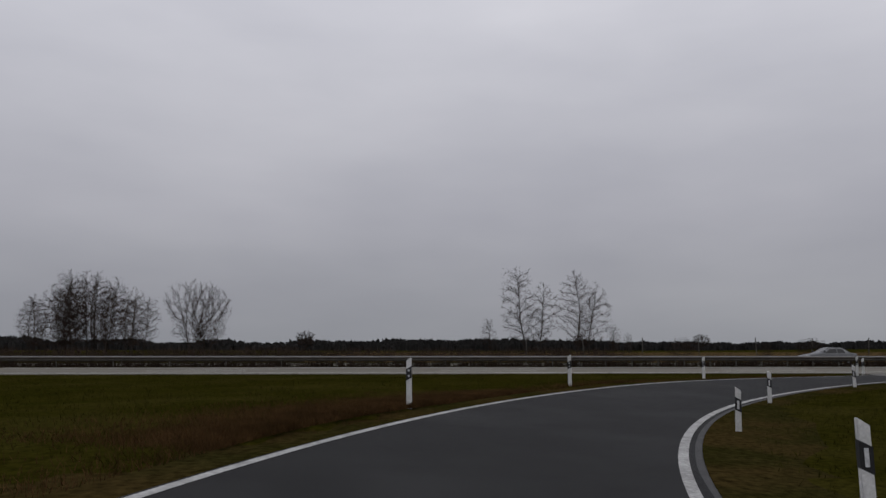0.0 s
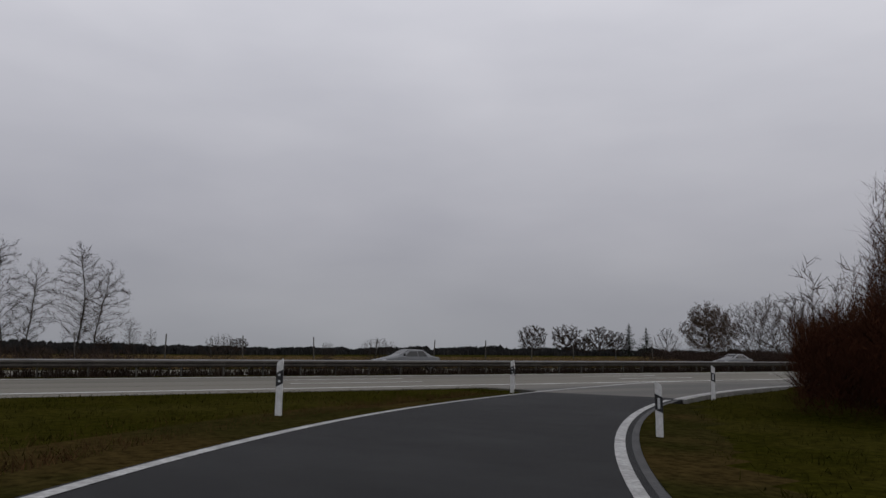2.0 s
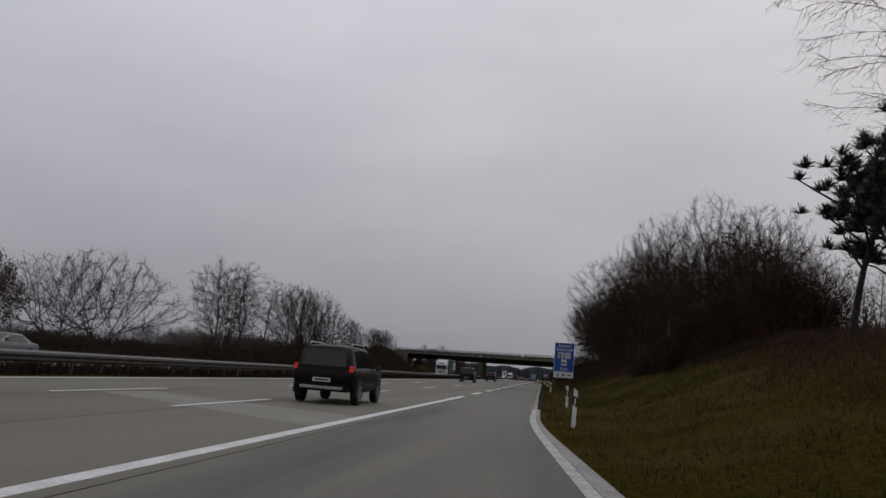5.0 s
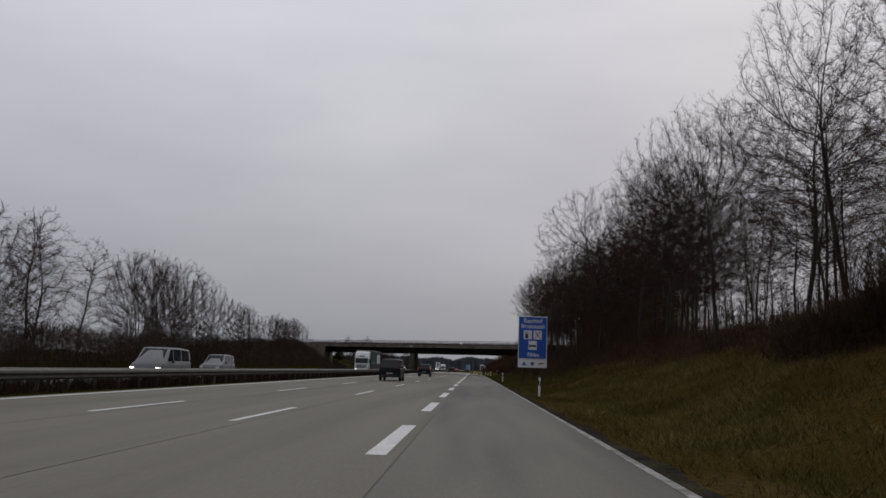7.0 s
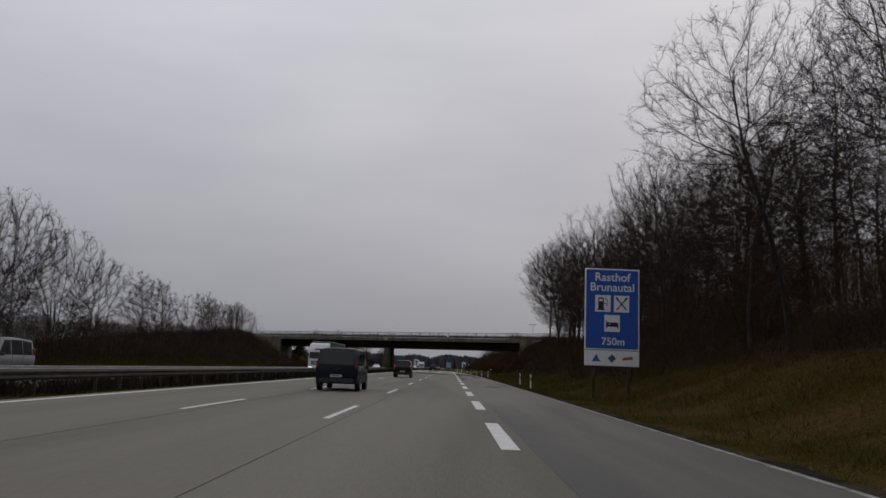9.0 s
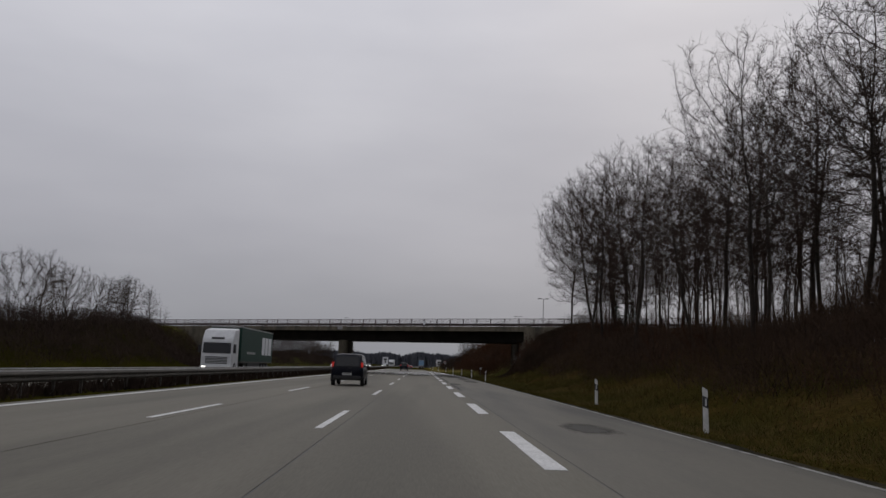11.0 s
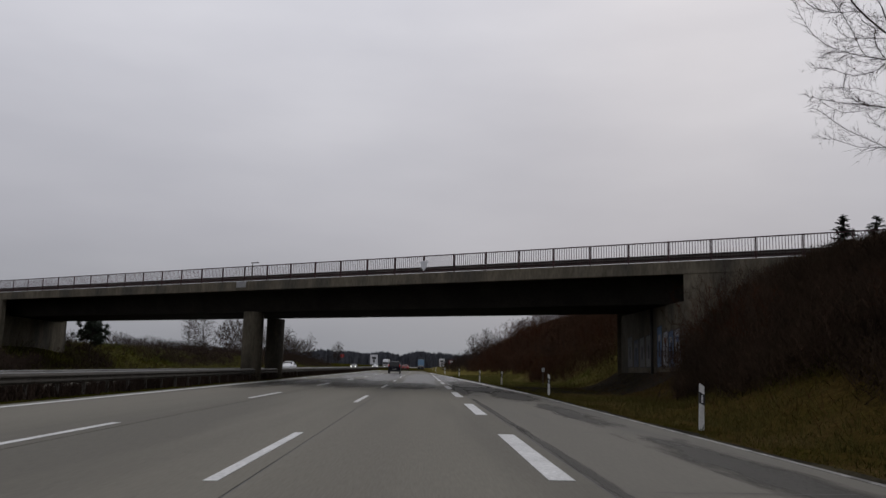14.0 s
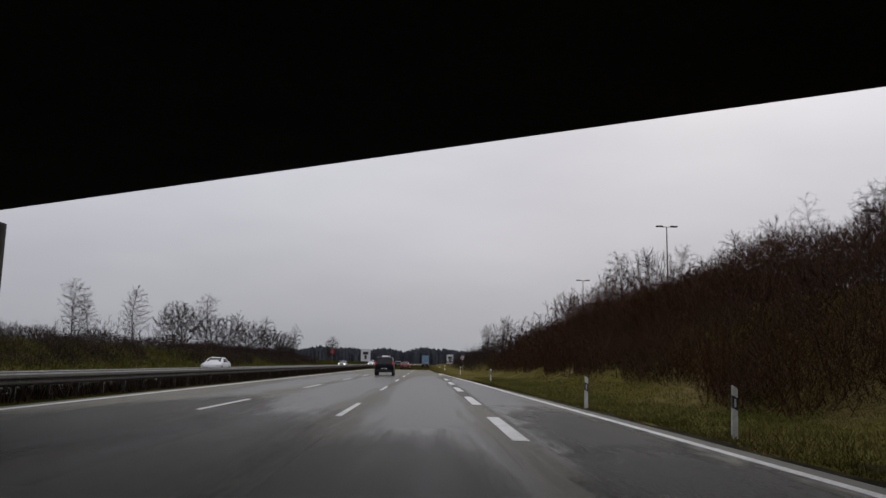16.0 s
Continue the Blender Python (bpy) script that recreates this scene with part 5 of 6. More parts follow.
def pine(x, y, H, seed, wide=1.0):
    """A Scots pine with a bent trunk and clumped needles."""
    r = random.Random(seed)
    ob = thing("pine_tree", "dark green Scots pine with bent trunk on the bank", "tree", "pines", at=pose(x, y, lie(x, y)))
    tr, cr = MB(), MB()
    pts = grow(r, tr, Vector((0, 0, -0.4)), rand_dir(r, Vector((0, 0, 1)), 0.1), H, 0.02 * H, 0.04, 9, 0.07, 0.04, 7)
    for i in range(22):
        t = 0.42 + 0.57 * (i + r.random()) / 22
        p, d = along(pts, min(t, 0.985))
        bp = grow(r, tr, p, rand_dir(r, d, r.uniform(0.9, 1.4)), H * wide * r.uniform(0.2, 0.36) * (1.25 - 0.7 * t), 0.05, 0.02, 4, 0.12, 0.06, 4)
        for j in range(9):
            q, d2 = along(bp, 0.35 + 0.64 * (j + r.random()) / 9)
            q = q + Vector((r.gauss(0, 0.28), r.gauss(0, 0.28), abs(r.gauss(0, 0.18))))
            for k in range(52):
                a = rand_dir(r, Vector((0, 0, 1)), r.uniform(0.0, 1.5))
                b = a.orthogonal().normalized() * 0.026
                s = r.uniform(0.2, 0.42)
                cr.quad(q - b, q + b, q + a * s + b * 0.5, q + a * s - b * 0.5)
    part("trunk", tr.mesh("trunk", M_BARK, True, False), ob)
    part("needles", cr.mesh("needles", M_NEEDLE, False, False), ob)


def spruce(x, y, H, seed, wide=1.0):
    """A dark pointed conifer with tiers of drooping boughs."""
    r = random.Random(seed)
    ob = thing("spruce_tree", "dark pointed conifer behind the road", "tree", "conifers", at=pose(x, y, lie(x, y)))
    part("trunk", MB().tube([(0, 0, -0.5), (0, 0, H * 0.5), (0, 0, H)], [0.022 * H, 0.012 * H, 0.02], 7).mesh("trunk", M_BARK, True), ob)
    cr = MB()
    for i in range(150):
        t = 0.06 + 0.93 * ((i + r.random()) / 150) ** 0.85
        a, ln = r.uniform(0, 6.28), H * 0.27 * wide * (1.03 - t) * r.uniform(0.6, 1.15) + 0.12
        out = Vector((math.cos(a), math.sin(a), r.uniform(-0.25, 0.35))).normalized()
        side = Vector((-math.sin(a), math.cos(a), 0))
        p = Vector((0, 0, t * H))
        for j in range(7):
            u = (j + r.random()) / 7
            q = p + out * ln * u
            for sg in (1, -1):
                e = (out * 0.7 + side * sg * r.uniform(0.4, 1.0) + Vector((0, 0, r.uniform(-0.5, 0.4)))).normalized() * ln * r.uniform(0.2, 0.42) * (1.15 - u * 0.6)
                w = e.cross(Vector((0, 0, 1))).normalized() * 0.012 * H * wide * r.uniform(0.6, 1.2)
                cr.quad(q - w * 0.6, q + w * 0.6, q + e * 0.7 + w, q + e)
    part("needles", cr.mesh("needles", M_NEEDLE, False, False), ob)


for x, y, H, sd, wide in ((-251, 183, 17.5, 1, 1.5), (-245, 189, 15.5, 2, 1.5), (25.3, 118.2, 5.7, 3, 2.1), (27.8, 118.7, 5.9, 4, 2.1), (20.5, 97.0, 2.6, 5, 1.2)):
    spruce(x, y, H, sd, wide)
for x, y, H, sd, wide in ((13.0, -76.0, 6.2, 1, 1.7), (15.4, -72.5, 6.4, 2, 1.7), (-36.0, 152, 4.0, 4, 1.7), (15.6, 134.0, 3.4, 5, 1.0), (20.0, -71, 8.0, 9, 1.2)):
    pine(x, y, H, sd, wide)
join_brush(FAR_BRUSH, "far_shrubs", "leafless hedges along the far road edges", "hedge")
join_brush(INNER, "young_trees", "slender bare young trees deep in the roadside woods", "trees")
for ob in kinds:
    for o in list(ob.children_recursive) + [ob]:
        bpy.data.objects.remove(o)


def fill_mesh(name, v, k, material):
    """One joined mesh of many separate faces with k corners each."""
    n = len(v) // k
    me = bpy.data.meshes.new(name)
    me.from_pydata(v.tolist(), [], np.arange(n * k).reshape(n, k).tolist())
    me.materials.append(material)
    return me


nrng = np.random.default_rng(3)


def stems_field(name, x, y, h, w, material, label, category, lean=0.25):
    """Upright thin blades or stalks standing on the land at the points given."""
    n = len(x)
    z = land(x, y) - 0.02
    a = nrng.uniform(0, 2 * np.pi, n)
    lx, ly = nrng.normal(0, 1, n) * lean * h, nrng.normal(0, 1, n) * lean * h
    dx, dy = np.cos(a) * w, np.sin(a) * w
    p0 = np.stack([x - dx, y - dy, z], -1)
    p1 = np.stack([x + dx, y + dy, z], -1)
    p2 = np.stack([x + lx, y + ly, z + h], -1)
    v = np.stack([p0, p1, p2], 1).reshape(-1, 3)
    return tagged(new(name, fill_mesh(name, v, 3, material)), label, category, "", "stuff")


def clumped(n, x0, x1, y0, y1, size, keep):
    """Points in tufts inside a box, where keep says so."""
    c = n // 9
    cx, cy = nrng.uniform(x0, x1, c), nrng.uniform(y0, y1, c)
    x = np.repeat(cx, 9) + nrng.normal(0, size, c * 9)
    y = np.repeat(cy, 9) + nrng.normal(0, size, c * 9)
    k = keep(x, y)
    return x[k], y[k]


def off_road(x, y):
    rr = np.hypot(x - C_RIGHT[0], y - C_RIGHT[1])
    rl = np.hypot(x - C_LEFT[0], y - C_LEFT[1])
    on_ramp = (rr > RAMP_R - 0.5) & (rl < RAMP_L + 0.2) & (y < -100)
    on_main = x < np.where(y > -116, right_edge(y) + 0.45, 2.0)
    return ~on_ramp & ~on_main


x, y = clumped(110000, 1.5, 46, -160, -104, 0.16, off_road)
stems_field("grass", x, y, nrng.uniform(0.04, 0.13, len(x)), nrng.uniform(0.006, 0.012, len(x)), M_BLADE, "short winter grass on the verge", "grass", 0.5)
x, y = clumped(170000, 3.6, 13, -104, 180, 0.16, off_road)
stems_field("grass", x, y, nrng.uniform(0.05, 0.2, len(x)), nrng.uniform(0.006, 0.013, len(x)), M_BANK, "rough winter grass on the bank", "grass", 0.5)


n = 60000
y = nrng.uniform(8, 178, n)
x = right_edge(y) + 0.3 + nrng.exponential(0.6, n) + 0.10 * np.sin(y * 1.7) + 0.06 * np.sin(y * 4.1)
stems_field("grass", x, y, nrng.uniform(0.03, 0.10, n), nrng.uniform(0.006, 0.012, n), M_VERGE, "short yellowish grass along the road edge", "grass", 0.6)


x, y = clumped(150000, 3.0, 16.0, 117, 190, 0.2, lambda x, y: off_road(x, y) & (x < right_edge(y) + 5.0 + 4.5 * (1 - sm(126, 134, y))) & ((y > 121) | (y > BRIDGE_Y - BRIDGE_S * x + 14.0)))
stems_field("straw_grass", x, y, nrng.uniform(0.05, 0.18, len(x)), nrng.uniform(0.007, 0.014, len(x)), M_PALE, "pale short grass beyond the bridge", "grass", 0.7)


def ramp_strip(n, near, reach, a0, a1, spread):
    """Points in tufts beside the ramp's left edge, thinning away from it."""
    a = np.radians(nrng.uniform(a0, a1, n // 9))
    r = RAMP_L + near + nrng.exponential(reach, n // 9)
    x = np.repeat(C_LEFT[0] + r * np.cos(a), 9) + nrng.normal(0, spread, len(a) * 9)
    y = np.repeat(C_LEFT[1] + r * np.sin(a), 9) + nrng.normal(0, spread, len(a) * 9)
    k = off_road(x, y) & (np.hypot(x - C_LEFT[0], y - C_LEFT[1]) > RAMP_L + 0.2)
    return x[k], y[k]


xa, ya = ramp_strip(50000, 0.3, 0.55, -152, -70, 0.14)
xb, yb = ramp_strip(70000, 0.9, 0.9, -123, -108, 0.2)
x, y = np.concatenate([xa, xb]), np.concatenate([ya, yb])
stems_field("dead_grass", x, y, nrng.uniform(0.04, 0.15, len(x)), nrng.uniform(0.004, 0.008, len(x)), M_DEAD, "brown dead grass along the road edge", "grass", 0.5)
x, y = clumped(190000, 5.2, 11.0, -72, 104, 0.2, lambda x, y: off_road(x, y) & (np.sin(x * 1.1 + y * 0.31) + np.sin(y * 0.83 - x * 0.4) > nrng.uniform(-1.2, 1.4, len(x))))
stems_field("straw_grass", x, y, nrng.uniform(0.08, 0.32, len(x)), nrng.uniform(0.005, 0.010, len(x)), M_STRAW, "pale yellowish tufts of grass on the bank", "grass", 0.7)
x, y = clumped(60000, 6.5, 14, -100, 125, 0.25, lambda x, y: off_road(x, y) & (nrng.random(len(x)) < 0.35))
stems_field("dead_grass", x, y, nrng.uniform(0.1, 0.38, len(x)), nrng.uniform(0.007, 0.014, len(x)), M_DEAD, "withered stalks on the bank", "grass", 0.6)


x, y = clumped(110000, 4.8, 11.0, -74, -22, 0.22, lambda x, y: off_road(x, y) & (np.sin(x * 0.9 + y * 0.22) + np.sin(y * 0.55 - x * 0.7 + 1.0) > -0.1 + 0.6 * nrng.random(len(x))))
stems_field("straw_grass", x, y, nrng.uniform(0.10, 0.30, len(x)), nrng.uniform(0.008, 0.016, len(x)), M_TUFT, "pale withered patches of grass on the bank", "grass", 0.7)


# fine brushwood that fills the thickets, in rounded tops
def domes(x, y, size):
    """A lumpy outline between 0 and 1, as of neighbouring rounded shrubs."""
    u, v = x / size, y / size
    a = np.abs(np.sin(u * 1.55 + 0.8 * np.sin(v * 0.9))) * np.abs(np.sin(v * 1.35 + 0.7 * np.sin(u * 1.2 + 1.0)))
    b = 0.5 + 0.5 * np.sin(u * 0.55 + 2.0 + v * 0.37) * np.sin(v * 0.48 + 1.0)
    return np.clip(0.62 * np.sqrt(a) + 0.38 * b, 0, 1)


def brush_mass(x, y, top, material, label, w=(0.004, 0.009), size=2.4, twig=(0.35, 0.9), lumps=0.55):
    """Crowded fine twigs from the ground up to a rounded top."""
    n = len(x)
    h = top * (1 - lumps + lumps * domes(x, y, size))
    ln = nrng.uniform(*twig, n) * np.clip(h / 1.6, 0.35, 1.0)
    z = land(x, y) - 0.05 + np.maximum(h - ln, 0) * nrng.random(n) ** 0.75
    a, ww = nrng.uniform(0, 2 * np.pi, n), nrng.uniform(*w, n)
    d = unit(np.stack([nrng.normal(0, 0.55, n), nrng.normal(0, 0.55, n), nrng.uniform(0.25, 1.0, n)], -1)) * ln[:, None]
    p, q = np.stack([x, y, z], -1), np.stack([np.cos(a) * ww, np.sin(a) * ww, np.zeros(n)], -1)
    v = np.stack([p - q, p + q, p + d], 1).reshape(-1, 3)
    return tagged(new("brushwood", fill_mesh("brushwood", v, 3, material)), label, "brushwood", "", "stuff")


def foot(y):
    """Where the brushwood on the right-hand bank begins."""
    return 12.4 - 2.0 * (1 - sm(-66, -44, y)) - 1.3 * sm(-62, -40, y) * (1 - sm(-8, 20, y)) - 3.6 * sm(-8, 24, y) + 0.6 * np.sin(y * 0.33) + 0.4 * np.sin(y * 0.9)


x, y = clumped(150000, 9.0, 22, -119, -93, 0.5, lambda x, y: in_loop(x, y, 0.4))
brush_mass(x, y, np.where((x < 11.6) & (y > -108), 4.6, 1.0) * np.where((x < 11.6) & (y > -108), np.clip(0.55 + (x - 9.1) * 0.3, 0.5, 1.0), np.where(in_loop(x, y, 2.2), np.where(in_loop(x, y, 4.5), 7.6, 6.5), 3.6)), M_TWIGR, "close-set dark red-brown twigs of the thicket", (0.005, 0.011))
x, y = clumped(280000, 8.0, 17.5, -92, 105, 0.4, lambda x, y: x > foot(y) + nrng.normal(0, 0.3, len(x)))
top = (1.0 + 0.9 * sm(-60, -42, y) + 0.6 * sm(-12, 14, y) + 1.9 * sm(80, 88, y)) * np.clip(0.5 + (x - foot(y)) * (0.25 + 0.3 * sm(80, 88, y)), 0.5, 1.0)
top = np.where((y > 76) & (x < 8 + 0.65 * (y - 80)), np.minimum(top, np.maximum(0.5, 3.3 + 0.16 * (y - 80) - land(x, y))), top)
brush_mass(x, y, top, M_BRUSH, "close-set brown twigs of the brushwood on the bank", (0.005, 0.011))
x, y = clumped(70000, 10.4, 18, -64, -41, 0.5, lambda x, y: x > 10.9 + 0.6 * np.sin(y * 0.5))
brush_mass(x, y, 4.6 * np.clip(0.45 + (x - 10.9) * 0.22, 0.4, 1.0), M_TWIGD, "dense brown thicket on top of the bank", (0.010, 0.020), 3.2, (0.4, 1.1))
x, y = clumped(130000, 7.6, 19, 80, 106, 0.4, lambda x, y: (x > 8.0 + 0.5 * np.sin(y * 0.8) + 1.6 * sm(97, 103, y)) & (y < BRIDGE_Y - BRIDGE_S * x - 0.5) & (nrng.random(len(x)) < 0.3 + 0.7 * sm(82, 88, y)))
brush_mass(x, y, np.clip(3.6 + 0.15 * np.clip(y - 80, 0, 16) + 0.22 * np.clip(x - 10, 0, 5) - land(x, y), 0.5, 3.2) * np.clip(0.45 + (x - 8.0) * 0.18, 0.4, 1.0), M_TWIGD, "dark close-set brushwood against the bridge", (0.008, 0.018), 3.0, (0.35, 0.9), 0.4)
x, y = clumped(90000, 12.2, 19, -10, 42, 0.6, lambda x, y: x > 12.6 + 0.5 * np.sin(y * 0.6))
brush_mass(x, y, 7.5 * sm(-10, 2, y) * (1 - 0.5 * sm(26, 42, y)) * np.clip(0.4 + (x - 12.4) * 0.22, 0.3, 1.0), M_BRUSH, "dense brown young growth at the edge of the wood", (0.006, 0.013), 3.0, (0.5, 1.3))
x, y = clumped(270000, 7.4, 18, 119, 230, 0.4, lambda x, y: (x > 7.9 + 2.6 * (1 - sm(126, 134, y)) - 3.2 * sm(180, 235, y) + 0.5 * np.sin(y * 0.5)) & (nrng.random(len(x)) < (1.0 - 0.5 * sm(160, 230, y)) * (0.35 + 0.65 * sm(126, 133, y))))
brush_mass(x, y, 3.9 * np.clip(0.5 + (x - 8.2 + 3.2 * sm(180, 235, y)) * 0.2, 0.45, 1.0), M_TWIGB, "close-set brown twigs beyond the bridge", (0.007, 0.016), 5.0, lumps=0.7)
x, y = clumped(165000, -39, -29.8, -60, 134, 0.4, lambda x, y: (x < -30.2 + 0.4 * np.sin(y * 0.4)) & (y < BRIDGE_Y - BRIDGE_S * x - 1.0))
brush_mass(x, y, 2.6 + 1.6 * sm(-34, -16, y) * (1 - sm(62, 100, y)), M_TWIG, "close-set dark twigs of the far hedge", (0.010, 0.022), 3.0)
x, y = clumped(70000, -40, -30.5, 138, 330, 0.4, lambda x, y: nrng.random(len(x)) < 0.12 + 0.88 * (domes(x, y, 7.0) > 0.5))
brush_mass(x, y, 2.8 * domes(x, y, 7.0) + 0.3, M_TWIG, "close-set dark twigs of the hedge beyond the bridge", (0.014, 0.030), 3.0)
x, y = clumped(60000, -46, -29.0, 132, 330, 0.35, lambda x, y: x < -29)
stems_field("dead_grass", x, y, nrng.uniform(0.15, 0.5, len(x)), nrng.uniform(0.02, 0.05, len(x)), M_PALE, "tall pale grass on the slope beyond the bridge", "grass", 0.5)
x, y = clumped(50000, -40, -30.5, -330, -118, 0.5, lambda x, y: x < -30)
brush_mass(x, y, np.full(len(x), 1.7), M_TWIG, "low dark hedge behind the opposite carriageway", (0.016, 0.034), 4.0)
x, y = clumped(100000, -110, -29.5, -150, -20, 0.35, lambda x, y: (x < -28.8) & (nrng.random(len(x)) < np.where(x > -42, 1.0, 0.6)))
stems_field("dead_grass", x, y, nrng.uniform(0.2, 0.7, len(x)), nrng.uniform(0.02, 0.045, len(x)), M_TAN, "tall withered grass behind the opposite carriageway", "grass", 0.5)
# undergrowth below the wood and the hedges
xa, ya = clumped(14000, 8.0, 36, -66, 104, 0.4, lambda x, y: x > 12.2 - 3.6 * sm(-8, 24, y) + 0.6 * np.sin(y * 0.33) + 0.4 * np.sin(y * 0.9) + nrng.normal(0, 0.35, len(x)))
xb, yb = clumped(12000, 8.5, 20, 142, 320, 0.4, off_road)
xc, yc = clumped(18000, -40, -30.4, -60, 330, 0.4, lambda x, y: x < -30)
xd, yd = clumped(9000, 9.5, 24, -112, -94, 0.4, lambda x, y: in_loop(x, y, 0.3))
xe, ye = clumped(22000, -34, -30.4, -300, -60, 0.5, lambda x, y: nrng.random(len(x)) < 0.8)
x, y = np.concatenate([xa, xb, xc, xd, xe]), np.concatenate([ya, yb, yc, yd, ye])
stems_field("undergrowth", x, y, nrng.uniform(0.2, 1.0, len(x)), nrng.uniform(0.012, 0.03, len(x)), M_TWIG, "dense dark brambles and brushwood", "undergrowth", 0.6)
x, y = clumped(95000, -14.7, -12.7, -200, 280, 0.12, lambda x, y: (x < -12.5) & (x > -14.9))
stems_field("dead_grass", x, y, nrng.uniform(0.25, 0.64, len(x)), nrng.uniform(0.012, 0.028, len(x)), M_TWIG, "dark weeds in the central reserve", "weeds", 0.4)


def far_woods():
    """Belts of far trees as thousands of narrow uneven spikes."""
    for r0, r1, lo, hi, n, a0, a1, m_far, label in ((640, 760, 3, 10, 13000, 14, 150, M_FAR, "dark bare woods along the horizon"), (420, 470, 1.5, 5.5, 7000, 28, 150, M_FAR, "low dark hedges across the fields"), (900, 1000, 11, 17, 11000, -40, 26, M_HAZY, "woods at the end of the road coloured pale for haze")):
        vs = []
        a = np.radians(nrng.uniform(a0, a1, n))
        r = nrng.uniform(r0, r1, n)
        env = 0.55 + 0.30 * np.sin(a * 31 + r0) * np.sin(a * 83 + 2) + 0.2 * np.sin(a * 9 + r0) + 0.16 * np.sin(a * 170)
        keep = (env > 0.38) | (nrng.random(n) < 0.25)
        a, r, env = a[keep], r[keep], env[keep]
        m = len(a)
        h = (lo + (hi - lo) * np.clip(env, 0, 1.2)) * nrng.uniform(0.6, 1.05, m)
        w = nrng.uniform(0.8, 2.6, m)
        x, y = -np.sin(a) * r, np.cos(a) * r
        # nothing stands on the motorway itself
        ok = (x < -45) | (x > 22) | (y > 890)
        x, y, h, w = x[ok], y[ok], h[ok], w[ok]
        m = len(x)
        b = nrng.uniform(0, np.pi, m)
        z = np.full(m, -2.0)
        lx, ly = nrng.normal(0, 0.8, m), nrng.normal(0, 0.8, m)
        for c in (b, b + np.pi / 2):
            dx, dy = np.cos(c) * w, np.sin(c) * w
            p = [np.stack(q, -1) for q in ((x - dx, y - dy, z), (x + dx, y + dy, z), (x + dx * 0.9, y + dy * 0.9, h * 0.80), (x + lx, y + ly, h), (x - dx * 0.9, y - dy * 0.9, h * 0.76))]
            vs.append(np.stack(p, 1).reshape(-1, 3))
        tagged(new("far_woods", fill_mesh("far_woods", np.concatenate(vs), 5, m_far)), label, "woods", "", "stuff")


far_woods()


# ---- vehicles ----
def loft(stations, name, material):
    """A car body from cross-sections: y, z bottom, z belt, z roof, half widths at sill, belt and roof."""
    mb = MB()
    for y, zb, zl, zr, w0, w1, w2 in stations:
        half = [(w0 * 0.86, zb), (w0, zb + 0.10), (w1, (zb + zl) / 2), (w1, zl), (w1 - (w1 - w2) * 0.15, zl + 0.02), (w2 + 0.03, zr - 0.07), (w2 - 0.04, zr - 0.015), (w2 * 0.5, zr + 0.012)]
        ring = half + [(-x, z) for x, z in half[::-1]]
        mb.v += [(x, y, z) for x, z in ring]
    k = 16
    for i in range(len(stations) - 1):
        for j in range(k):
            j2 = (j + 1) % k
            mb.f.append((i * k + j, i * k + j2, (i + 1) * k + j2, (i + 1) * k + j))
    mb.f.append(tuple(range(k))[::-1])
    n = (len(stations) - 1) * k
    mb.f.append(tuple(range(n, n + k)))
    me = mb.mesh(name, material)
    bm = bmesh.new()
    bm.from_mesh(me)
    sharp = [e for e in bm.edges if len(e.link_faces) == 2 and e.calc_face_angle() > 0.45]
    bmesh.ops.bevel(bm, geom=sharp, offset=0.03, segments=2, affect="EDGES", clamp_overlap=True)
    for f in bm.faces:
        f.smooth = True
    bm.to_mesh(me)
    bm.free()
    return me


def at_y(st, y):
    """The section of a body at y, between two stations."""
    for a, b in zip(st, st[1:]):
        if a[0] <= y <= b[0]:
            t = (y - a[0]) / (b[0] - a[0])
            return [p + (q - p) * t for p, q in zip(a, b)]
    return list(st[-1])


def side_glass(st, sgn, y0, y1, lo=0.05, hi=0.10, slope0=0.0, slope1=0.0):
    """A side window between two places along the body, laid on its flank."""
    out = []
    for y, top in ((y0, 0), (y1, 0), (y1 + slope1, 1), (y0 + slope0, 1)):
        _, zb, zl, zr, w0, w1, w2 = at_y(st, y)
        z = zl + lo if not top else zr - hi
        za, wa, zc, wc = zl + 0.02, w1 - (w1 - w2) * 0.15, zr - 0.07, w2 + 0.03
        w = wa + (wc - wa) * (z - za) / max(zc - za, 0.05) + 0.012
        out.append(Vector((sgn * w, y, z)))
    inn = [p - Vector((sgn * 0.03, 0, 0)) for p in out]
    mb = MB()
    mb.v = [tuple(p) for p in out + inn]
    mb.f = [(0, 1, 2, 3), (7, 6, 5, 4), (0, 4, 5, 1), (1, 5, 6, 2), (2, 6, 7, 3), (3, 7, 4, 0)]
    return mb


def end_glass(y0, z0, w0, y1, z1, w1, out):
    """A windscreen or rear window: lower and upper edge, pushed out along y."""
    mb = MB()
    mb.v = [(-w0, y0 + out, z0), (w0, y0 + out, z0), (w1, y1 + out, z1), (-w1, y1 + out, z1), (-w0, y0 - out, z0), (w0, y0 - out, z0), (w1, y1 - out, z1), (-w1, y1 - out, z1)]
    mb.f = [(0, 1, 2, 3), (7, 6, 5, 4), (0, 4, 5, 1), (1, 5, 6, 2), (2, 6, 7, 3), (3, 7, 4, 0)]
    return mb


